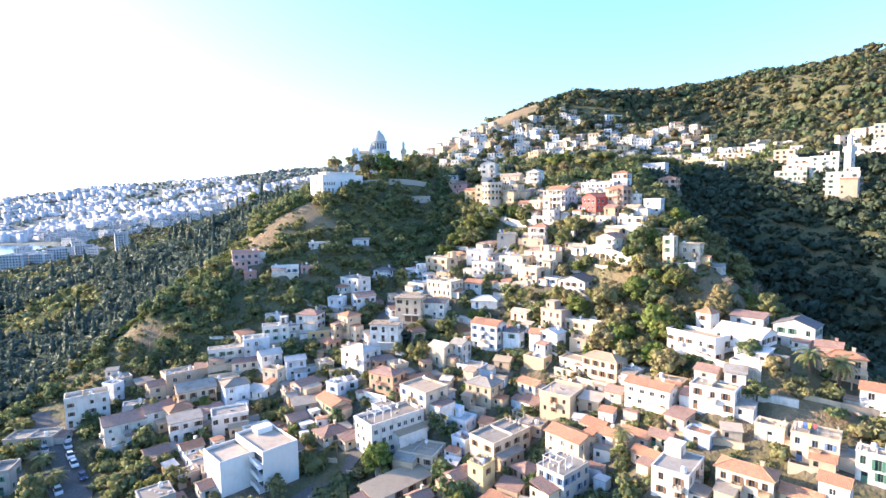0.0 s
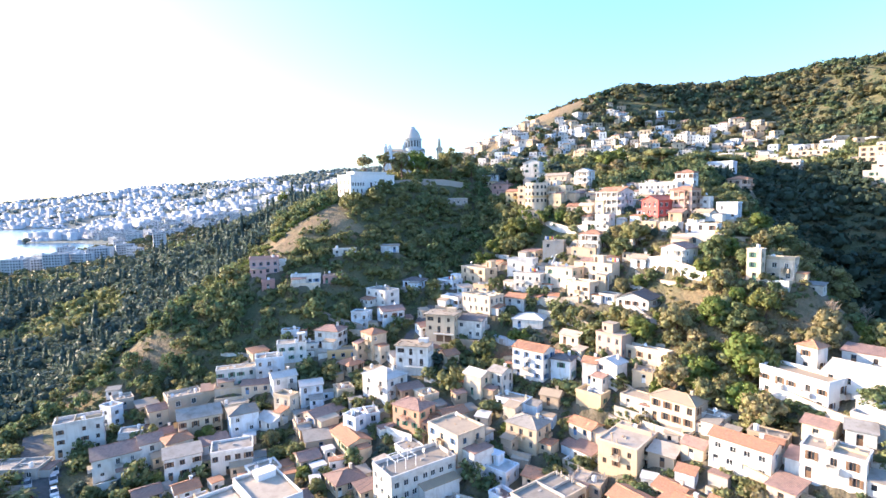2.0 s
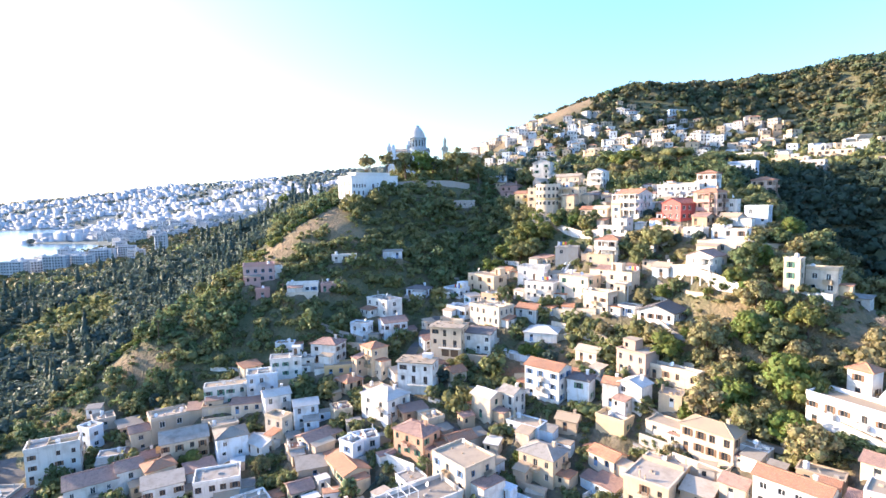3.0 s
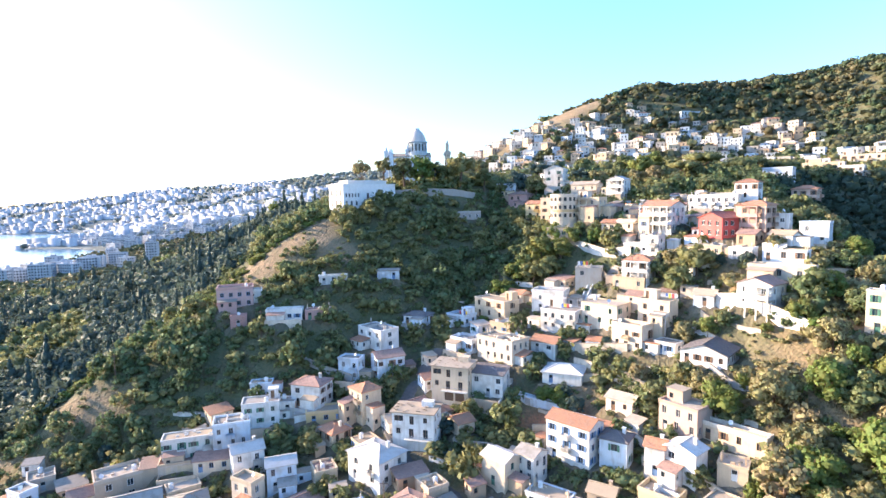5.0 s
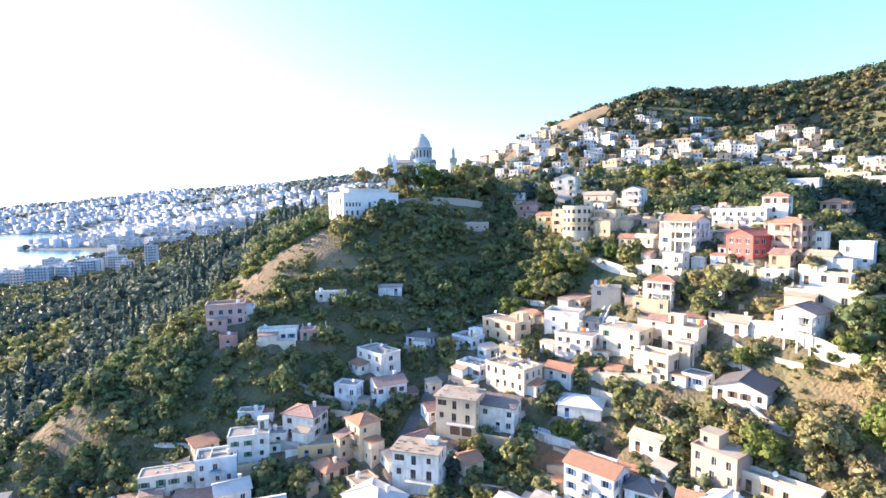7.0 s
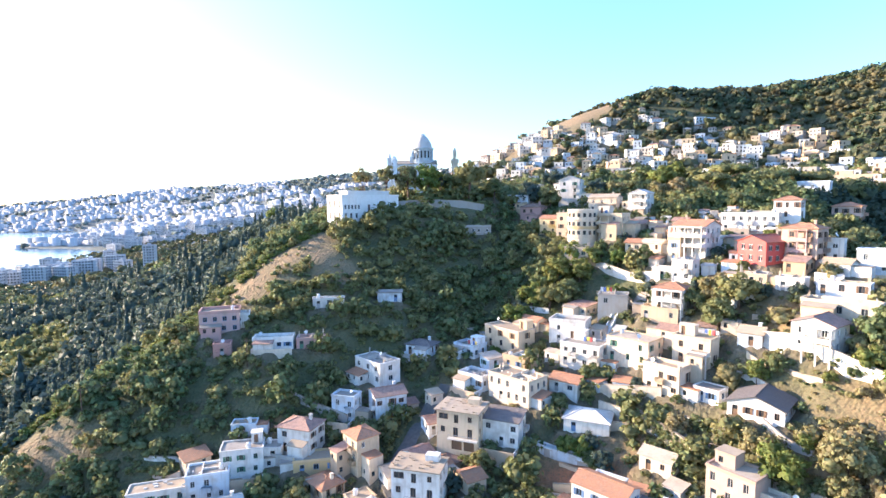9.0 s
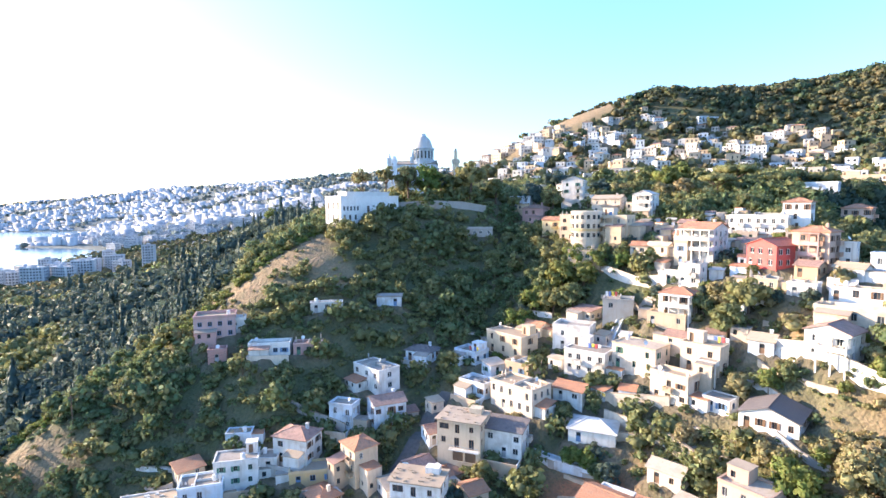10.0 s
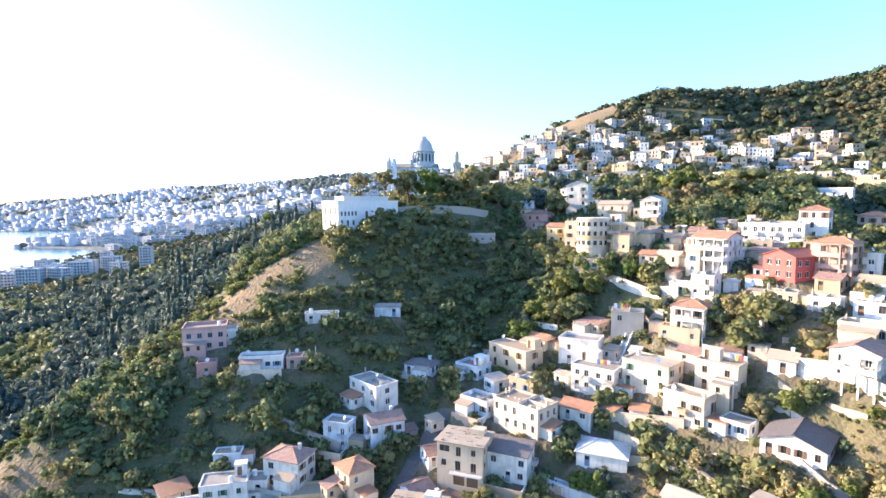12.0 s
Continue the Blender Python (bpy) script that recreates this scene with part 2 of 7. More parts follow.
COAST = [(-700, 300, 2), (-640, 700, 10), (-450, 600, 26), (-400, 300, 18), (-320, 430, 40), (-800, 1050, 6), (-1000, 1100, 0), (-900, 980, 0), (-1120, 1500, 15), (-1080, 1380, 15), (-1020, 1150, 14), (-1260, 1400, 5), (-1400, 1850, 6), (-500, 900, 24),
         (-300, 800, 50), (-900, 1800, 75), (-1600, 2600, 175), (-700, 2300, 210), (0, 2200, 235), (-2700, 3000, 115),
         (-3800, 3000, -10), (-2000, 1500, -12), (-1350, 1250, -6), (-1200, 600, -25), (-400, -100, -5), (1500, 1500, 200),
         (0, -300, 20), (600, -300, 90), (-1500, -800, -30), (2500, 0, 150), (3000, 3500, 150), (-3500, 0, -40), (-300, 560, 48)]
FORM = np.array(BOWL + RAVINE + WEST_SPUR + EAST_SPUR + EAST_VALLEY + HILL + COAST, float)
SOFT = 9.0


def spread(a, b):
    return np.sqrt(((a[:, None, :] - b[None, :, :]) ** 2).sum(-1) + SOFT * SOFT)


WEIGHT = np.linalg.solve(np.block([[spread(FORM[:, :2], FORM[:, :2]) - 2.0 * np.eye(len(FORM)), np.ones((len(FORM), 1))],
                                   [np.ones((1, len(FORM))), np.zeros((1, 1))]]), np.append(FORM[:, 2], 0.0))


def heights(xy):
    xy = np.asarray(xy, float)
    x, y = xy[:, 0], xy[:, 1]
    gully = np.sin(0.043 * x + 1.7 * np.sin(0.021 * y)) * np.sin(0.034 * y + 0.011 * x) + 0.5 * np.sin(0.11 * x + 0.05 * y)
    high = np.clip((y - 430) / 60, 0, 1) * np.clip((640 - y) / 50, 0, 1) * np.clip((x + 20) / 60, 0, 1)
    return spread(xy, FORM[:, :2]) @ WEIGHT[:-1] + WEIGHT[-1] + 9.0 * gully * high


HOMES = []


def around(x, y, cell=30.0):
    """Pairs of (numbers of places, house) for the houses within about a cell of each place."""
    grid = {}
    for home in HOMES:
        grid.setdefault((math.floor(home[0] / cell), math.floor(home[1] / cell)), []).append(home)
    key = np.floor(x / cell).astype(int) * 100003 + np.floor(y / cell).astype(int)
    order = np.argsort(key, kind="stable")
    cuts = np.flatnonzero(np.diff(key[order])) + 1
    for idx in np.split(order, cuts):
        i, j = math.floor(x[idx[0]] / cell), math.floor(y[idx[0]] / cell)
        for a in (i - 1, i, i + 1):
            for b in (j - 1, j, j + 1):
                for home in grid.get((a, b), ()):
                    yield idx, home


def surface(xy):
    """The ground as built: level terraces under the houses, the slope between them."""
    xy = np.asarray(xy, float)
    z = heights(xy)
    total, moved = np.zeros(len(xy)), np.zeros(len(xy))
    for near, (hx, hy, hz, hw, hd, turn) in around(xy[:, 0], xy[:, 1]):
        dx, dy = xy[near, 0] - hx, xy[near, 1] - hy
        c, s = math.cos(radians(turn)), math.sin(radians(turn))
        u, v = np.abs(dx * c + dy * s) - hw / 2, np.abs(-dx * s + dy * c) - hd / 2
        w = np.clip(1.0 - (np.hypot(np.maximum(u, 0), np.maximum(v, 0)) - 0.8) / 2.2, 0, 1) ** 2
        total[near] += w
        moved[near] += w * (hz - z[near])
    return z + moved / np.maximum(total, 1.0)


def ground_z(x, y):
    return float(heights([(x, y)])[0])


# ---- mesh helpers ----
def finish(bm, name, mats, parent=None, label="", at=None):
    if name in ("wall", "wing", "body", "nave", "parapet", "roof"):
        bmesh.ops.remove_doubles(bm, verts=bm.verts, dist=0.002)
    me = bpy.data.meshes.new(name)
    bm.to_mesh(me)
    bm.free()
    for m in mats if isinstance(mats, (list, tuple)) else [mats]:
        me.materials.append(m)
    ob = new(name, me)
    if at is not None:
        ob.matrix_basis = at
    ob.parent = parent
    if label:
        ob["label"] = label
    return ob


part = lambda name, bm, mat, parent, label="", at=None: finish(bm, name, mat, parent, label, at)


def quad(bm, pts, slot=0):
    f = bm.faces.new([bm.verts.new(p) for p in pts])
    f.material_index = slot
    return f


def box(bm, x0, y0, z0, x1, y1, z1, slot=0):
    v = [bm.verts.new(p) for p in ((x0, y0, z0), (x1, y0, z0), (x1, y1, z0), (x0, y1, z0), (x0, y0, z1), (x1, y0, z1), (x1, y1, z1), (x0, y1, z1))]
    for f in ((0, 3, 2, 1), (4, 5, 6, 7), (0, 1, 5, 4), (1, 2, 6, 5), (2, 3, 7, 6), (3, 0, 4, 7)):
        bm.faces.new([v[i] for i in f]).material_index = slot


def tube(bm, p, q, r0, r1, sides=8, cap=True, slot=0):
    p, q = Vector(p), Vector(q)
    d = (q - p).normalized()
    u = d.orthogonal().normalized()
    w = d.cross(u)
    a = [[bm.verts.new(c + r * (math.cos(k * math.tau / sides) * u + math.sin(k * math.tau / sides) * w)) for k in range(sides)] for c, r in ((p, r0), (q, max(r1, 0.004)))]
    for k in range(sides):
        bm.faces.new((a[0][k], a[0][(k + 1) % sides], a[1][(k + 1) % sides], a[1][k])).material_index = slot
    if cap:
        bm.faces.new(a[1]).material_index = slot
        bm.faces.new(a[0][::-1]).material_index = slot


def array_mesh(name, verts, faces, mats, slots=None, tint=None, normals=None):
    """A mesh from arrays of corners and four-cornered faces."""
    me = bpy.data.meshes.new(name)
    me.vertices.add(len(verts))
    me.vertices.foreach_set("co", np.asarray(verts, np.float32).ravel())
    n = len(faces)
    me.loops.add(n * 4)
    me.polygons.add(n)
    me.polygons.foreach_set("loop_start", np.arange(n, dtype=np.int32) * 4)
    me.loops.foreach_set("vertex_index", np.asarray(faces, np.int32).ravel())
    for m in mats:
        me.materials.append(m)
    if slots is not None:
        me.polygons.foreach_set("material_index", np.asarray(slots, np.int32))
    if tint is not None:
        t = me.attributes.new("tint", "FLOAT", "POINT")
        t.data.foreach_set("value", np.asarray(tint, np.float32))
    me.update(calc_edges=True)
    me.validate()
    if normals is not None:
        me.polygons.foreach_set("use_smooth", np.ones(n, bool))
        me.normals_split_custom_set_from_vertices(np.asarray(normals, np.float32))
    return me


# ---- ground: one sheet to the horizon ----
SEA = 12.0
BARE = ((-82, 238, 15, 10), (-73, 248, 9, 7), (-91, 228, 9, 6), (-108, 190, 13, 6), (-55, 243, 9, 8), (-124, 178, 8, 5), (5, 660, 95, 80), (-25, 745, 110, 60), (40, 600, 45, 30), (75, 665, 55, 35), (115, 685, 40, 22), (88, 694, 40, 24), (82, 158, 9, 7), (92, 172, 9, 8), (10, 136, 4, 4), (8.5, 190, 6, 4), (44, 207, 6, 5), (12, 180, 7, 5), (-66, 257, 8, 6), (-63, 249, 8, 7), (-87, 231, 11, 8), (75, 112, 9, 5), (60, 128, 6, 4), (14, 184, 6, 4))


RED_EARTH = ((9.5, 184.5, 7, 4), (15, 182.5, 6, 4))
DRY_GROUND = ((62, 165, 22, 20), (82, 160, 16, 16), (50, 153, 12, 9), (72, 192, 16, 12), (52, 200, 12, 8), (20, 188, 16, 10), (78, 112, 14, 10))


def axis(lo, hi, a, b, step, grow):
    mid = list(np.arange(a, b + step, step))
    left, right, s = [], [], step
    x = a
    while x > lo:
        s *= grow
        x -= s
        left.append(x)
    x, s = mid[-1], step
    while x < hi:
        s *= grow
        x += s
        right.append(x)
    return np.array(left[::-1] + mid + right)


def bareness(x, y, places=BARE):
    v = np.zeros_like(x)
    for cx, cy, rx, ry in places:
        v = np.maximum(v, np.clip(1.6 - 1.4 * np.hypot((x - cx) / rx, (y - cy) / ry), 0, 1))
    return v


def nearness(x, y, reach):
    """How near a place is to a house: 1 at its wall, 0 at the reach."""
    v = np.zeros_like(x)
    for near, (hx, hy, hz, hw, hd, turn) in around(x, y):
        dx, dy = x[near] - hx, y[near] - hy
        c, s = math.cos(radians(turn)), math.sin(radians(turn))
        a, b = np.abs(dx * c + dy * s) - hw / 2, np.abs(-dx * s + dy * c) - hd / 2
        v[near] = np.maximum(v[near], np.clip(1.0 - np.hypot(np.maximum(a, 0), np.maximum(b, 0)) / reach, 0, 1))
    return v


def gap_at(x, y, cache=[0, None]):
    """Metres from a place to the nearest house wall."""
    if cache[0] != len(HOMES):
        cache[0], cache[1] = len(HOMES), np.array(HOMES)
    h = cache[1]
    dx, dy = x - h[:, 0], y - h[:, 1]
    c, s = np.cos(np.radians(h[:, 5])), np.sin(np.radians(h[:, 5]))
    a, b = np.abs(dx * c + dy * s) - h[:, 3] / 2, np.abs(-dx * s + dy * c) - h[:, 4] / 2
    return float(np.hypot(np.maximum(a, 0), np.maximum(b, 0)).min())


def make_ground():
    xs, ys = axis(-4300, 4300, -150, 120, 1.6, 1.08), axis(-2500, 4300, 90, 300, 1.6, 1.08)
    gx, gy = np.meshgrid(xs, ys)
    flat = np.column_stack([gx.ravel(), gy.ravel()])
    z = np.concatenate([surface(c) for c in np.array_split(flat, 40)])
    rough = np.array([noise.noise((x * 0.09, y * 0.09, 0)) * 0.9 + noise.noise((x * 0.3, y * 0.3, 3)) * 0.35 for x, y in flat])
    z = z + rough * np.clip(1.0 - nearness(flat[:, 0], flat[:, 1], 4.0), 0.1, 1)
    nx, ny = len(xs), len(ys)
    i = np.arange(nx * ny).reshape(ny, nx)
    faces = np.stack([i[:-1, :-1], i[:-1, 1:], i[1:, 1:], i[1:, :-1]], -1).reshape(-1, 4)
    me = array_mesh("ground", np.column_stack([flat, z]), faces, [EARTH])
    col = me.attributes.new("cover", "FLOAT_COLOR", "POINT")
    rgba = np.zeros((len(flat), 4), np.float32)
    rgba[:, 0] = np.maximum(bareness(flat[:, 0], flat[:, 1]), 0.8 * bareness(flat[:, 0], flat[:, 1], DRY_GROUND))
    city_side = (flat[:, 0] < -0.2 * flat[:, 1]) & (flat[:, 1] > 900)
    rgba[:, 1] = np.maximum(np.clip(nearness(flat[:, 0], flat[:, 1], 2.4) * 1.3, 0, 1), city_side * 0.7)
    rgba[:, 2] = city_side
    rgba[:, 3] = bareness(flat[:, 0], flat[:, 1], RED_EARTH)
    col.data.foreach_set("color", rgba.ravel())
    me.polygons.foreach_set("use_smooth", np.ones(len(faces), bool))
    tagged(new("ground", me), "hilly ground of dry earth, scrub and village paving", "ground", kind="structure")


def make_sea():
    bm = bmesh.new()
    for x in range(-4700, 0, 940):
        for y in range(-2500, 4500, 1000):
            quad(bm, ((x, y, SEA), (x + 940, y, SEA), (x + 940, y + 1000, SEA), (x, y + 1000, SEA)))
    bmesh.ops.remove_doubles(bm, verts=bm.verts, dist=0.01)
    tagged(finish(bm, "water", WATER), "pale glittering sea in the bay", "sea", kind="structure")

# ---- houses ----
rnd = random.Random(7)
WALL_WORD = {"white": "white plastered", "limewash": "freshly limewashed", "bluewhite": "pale blue-white plastered", "cream": "cream plastered", "tan": "weathered tan", "ochre": "ochre plastered",
             "yellow": "yellow plastered", "peach": "peach plastered", "brick": "raw brick", "red": "red painted", "rosewall": "faded rose", "concrete": "bare grey concrete"}
TOP_WORD = {"terracotta": "terracotta tiled", "rose": "faded red-brown tiled", "redroof": "dark red tiled", "slate": "dark grey tiled", "grey": "grey", "sand": "sandy", "pale": "whitewashed"}
FORM_WORD = {"flat": "flat roof", "gable": "gable roof", "gablef": "gable roof", "hip": "hipped roof", "shed": "lean-to roof", "modern": "flat roof"}
FLOORS = {1: "low", 2: "two-storey", 3: "three-storey", 4: "tall four-storey", 5: "tall five-storey"}
STOREY = 2.6
SHARED = {}


def window_mesh(w, h, trim, kind):
    """Frame and pane meshes of one window size, shared by all alike."""
    key = (round(w, 2), round(h, 2), trim, kind)
    if key not in SHARED:
        b = 0.09
        xs, zs = [-w / 2, -w / 2 + b, -0.04, 0.04, w / 2 - b, w / 2], [0, b, h * 0.6, h - b, h]
        solid = lambda i, k: 0 <= i < 5 and 0 <= k < 4 and (i in (0, 4) or k in (0, 3) or (i == 2 and kind != "door") or (kind == "door" and k == 1))
        f, corner = bmesh.new(), {}

        def at(i, k, y):
            if (i, k, y) not in corner:
                corner[i, k, y] = f.verts.new((xs[i], y, zs[k]))
            return corner[i, k, y]

        y0, y1 = -0.04, 0.05
        for i in range(5):
            for k in range(4):
                if not solid(i, k):
                    continue
                f.faces.new((at(i, k, y0), at(i + 1, k, y0), at(i + 1, k + 1, y0), at(i, k + 1, y0)))
                f.faces.new((at(i, k + 1, y1), at(i + 1, k + 1, y1), at(i + 1, k, y1), at(i, k, y1)))
                for (a, c), (p, q) in (((i - 1, k), ((i, k + 1), (i, k))), ((i + 1, k), ((i + 1, k), (i + 1, k + 1))), ((i, k - 1), ((i, k), (i + 1, k))), ((i, k + 1), ((i + 1, k + 1), (i, k + 1)))):
                    if not solid(a, c):
                        f.faces.new((at(*q, y0), at(*p, y0), at(*p, y1), at(*q, y1)))
        fm = bpy.data.meshes.new(kind)
        f.to_mesh(fm)
        f.free()
        fm.materials.append(TRIM[trim])
        p = bmesh.new()
        box(p, -w / 2 + b, 0.005, b, w / 2 - b, 0.025, h - b)
        pm = bpy.data.meshes.new("pane")
        p.to_mesh(pm)
        p.free()
        pm.materials.append(GLASS)
        s = bmesh.new()
        box(s, -0.21, -0.25, 0.02, 0.21, -0.205, h - 0.02)
        sm = bpy.data.meshes.new("shutter")
        s.to_mesh(sm)
        s.free()
        sm.materials.append(TRIM[trim])
        SHARED[key] = fm, pm, sm
    return SHARED[key]


def wall_panel(bm, o, u, width, low, high, holes, n):
    """One wall face with its openings cut through and their reveals; holes are (x0, z0, x1, z1)."""
    o, u, n = Vector(o), Vector(u), Vector(n)
    xs = sorted({0, width, *[h[0] for h in holes], *[h[2] for h in holes]})
    zs = sorted({low, high, *[h[1] for h in holes], *[h[3] for h in holes]})
    at = lambda x, z, d=0: o + u * x + Vector((0, 0, z)) - n * d
    for x0, x1 in zip(xs, xs[1:]):
        run = None
        for z0, z1 in zip(zs, zs[1:]):
            cx, cz = (x0 + x1) / 2, (z0 + z1) / 2
            if any(h[0] < cx < h[2] and h[1] < cz < h[3] for h in holes):
                if run is not None:
                    quad(bm, (at(x0, run), at(x1, run), at(x1, z0), at(x0, z0)))
                    run = None
            elif run is None:
                run = z0
        if run is not None:
            quad(bm, (at(x0, run), at(x1, run), at(x1, high), at(x0, high)))
    for x0, z0, x1, z1 in holes:
        quad(bm, (at(x0, z0), at(x0, z0, 0.24), at(x0, z1, 0.24), at(x0, z1)))
        quad(bm, (at(x1, z0, 0.24), at(x1, z0), at(x1, z1), at(x1, z1, 0.24)))
        quad(bm, (at(x0, z0), at(x1, z0), at(x1, z0, 0.24), at(x0, z0, 0.24)))
        quad(bm, (at(x0, z1, 0.24), at(x1, z1, 0.24), at(x1, z1), at(x0, z1)))


def pitched(bm, w, d, h, rise, over, form):
    """Sloping roof slabs; the ridge of a gable runs along x."""
    W, D, t = w / 2 + over, d / 2 + over, 0.16
    drop = rise * over / (d / 2)
    if form == "gable":
        for s in (-1, 1):
            lo, hi = h - drop, h + rise
            a = [(-W, s * D, lo), (W, s * D, lo), (W, 0, hi), (-W, 0, hi)]
            slab(bm, a if s < 0 else [a[1], a[0], a[3], a[2]], t)
        tube(bm, (-W, 0, h + rise + t), (W, 0, h + rise + t), 0.16, 0.16, 6)
    elif form == "shed":
        slab(bm, [(-W, -D, h - 0.05), (W, -D, h - 0.05), (W, D, h + rise), (-W, D, h + rise)], t)
    else:
        r = max(w - d, 0.4) / 2
        lo, hi = h - drop, h + rise
        slab(bm, [(-W, -D, lo), (W, -D, lo), (r, 0, hi), (-r, 0, hi)], t)
        slab(bm, [(W, D, lo), (-W, D, lo), (-r, 0, hi), (r, 0, hi)], t)
        slab(bm, [(W, -D, lo), (W, D, lo), (r, 0.02, hi), (r, -0.02, hi)], t)
        slab(bm, [(-W, D, lo), (-W, -D, lo), (-r, -0.02, hi), (-r, 0.02, hi)], t)
        for s in (-1, 1):
            for v in (-1, 1):
                tube(bm, (s * W, v * D, lo + t), (s * r, 0, hi + t), 0.13, 0.13, 5)
        tube(bm, (-r, 0, hi + t), (r, 0, hi + t), 0.14, 0.14, 5)


def slab(bm, p, t):
    a = [bm.verts.new(v) for v in p]
    b = [bm.verts.new((v[0], v[1], v[2] + t)) for v in p]
    bm.faces.new(a[::-1])
    bm.faces.new(b)
    for k in range(4):
        bm.faces.new((a[k], a[(k + 1) % 4], b[(k + 1) % 4], b[k]))


def small_block(home, cx, cy, w, d, h, wall, top, lean, name):
    """A lower wing or shed: walls with window openings, and a slab or sloping roof."""
    bm = bmesh.new()
    for o, u, width, n in (((-w / 2, -d / 2, 0), (1, 0, 0), w, (0, -1, 0)), ((w / 2, -d / 2, 0), (0, 1, 0), d, (1, 0, 0)), ((w / 2, d / 2, 0), (-1, 0, 0), w, (0, 1, 0)), ((-w / 2, d / 2, 0), (0, -1, 0), d, (-1, 0, 0))):
        holes = [(q * 2.3 + 0.6, s * STOREY + 0.9, q * 2.3 + 1.4, s * STOREY + 2.0) for q in range(int((width - 0.4) / 2.3)) for s in range(max(1, int(h / STOREY))) if rnd.random() < 0.7 and h > 2.2]
        wall_panel(bm, o, u, width, -4.0, h, holes, n)
        for x0, z0, x1, z1 in holes:
            p, uu, nn = Vector(o), Vector(u), Vector(n)
            quad(bm, [p + uu * a + Vector((0, 0, b)) - nn * 0.2 for a, b in ((x0, z0), (x1, z0), (x1, z1), (x0, z1))], 1)
    wing = part(name, bm, [WALL[wall], GLASS], home, "", Matrix.Translation((cx, cy, 0)))
    bm = bmesh.new()
    if lean:
        slab(bm, [(-w / 2 - 0.25, -d / 2 - 0.25, h + 0.02), (w / 2 + 0.25, -d / 2 - 0.25, h + 0.02), (w / 2 + 0.25, d / 2 - 0.01, h + 0.2 * d), (-w / 2 - 0.25, d / 2 - 0.01, h + 0.2 * d)], 0.12)
        part("roof", bm, TOP[top], wing)
    else:
        box(bm, -w / 2 - 0.1, -d / 2 - 0.1, h + 0.003, w / 2 + 0.1, d / 2 - 0.01, h + 0.2)
        part("roof", bm, TOP[top], wing)


def outbuildings(home, x, y, z, w, d, h, floors, yaw, form, wall, top):
    """Lower wings built against a house, and a walled yard."""
    if w < 5.5 or rnd.random() < 0.2:
        return
    turn = Matrix.Rotation(radians(yaw), 3, "Z")
    tops = [top if top in ("terracotta", "rose") else "terracotta", "sand", "grey", "rose"]
    for k, (sx, sy) in enumerate(rnd.sample(((-1, 0), (1, 0), (0, -1)), rnd.choice((1, 1, 2)))):
        aw, ad = (rnd.uniform(2.2, 3.8), d * rnd.uniform(0.45, 0.8)) if sx else (w * rnd.uniform(0.35, 0.6), rnd.uniform(2.2, 3.4))
        cx = sx * (w / 2 + aw / 2 + 0.003) + (0 if sx else rnd.choice((-1, 1)) * (w - aw) * 0.4)
        cy = sy * (d / 2 + ad / 2 + 0.003) + (rnd.uniform(-0.3, 0.3) * (d - ad) if sx else 0)
        ah = max(2.3, h - STOREY * rnd.choice((1, 1, 2)) - rnd.uniform(0.2, 0.8)) if floors > 1 else 2.2
        small_block(home, cx, cy, aw, ad, ah, wall if rnd.random() < 0.6 else rnd.choice(("cream", "white", "tan")), rnd.choice(tops), sy == -1 or rnd.random() < 0.3, "wing")
        p = turn @ Vector((cx, cy, 0))
        HOMES.append((x + p.x, y + p.y, z, aw, ad, yaw))
    if rnd.random() < 0.4:
        reach, t = rnd.uniform(2.4, 3.4), 0.2
        yard = bmesh.new()
        y0 = -d / 2 - reach
        hi = rnd.uniform(0.3, 0.9)
        box(yard, -w / 2, y0, -3.5, w / 2, y0 + t, hi)
        part("yard_wall", yard, WALL[rnd.choice(("white", "cream", "tan", "concrete"))], home)
        yard = bmesh.new()
        s = rnd.choice((-1, 1))
        x0, x1 = (-w / 2, -w / 2 + t) if s < 0 else (w / 2 - t, w / 2)
        box(yard, x0, y0 + t + 0.003, -3.5, x1, -d / 2 - 0.003, hi)
        part("yard_wall", yard, WALL[wall], home)


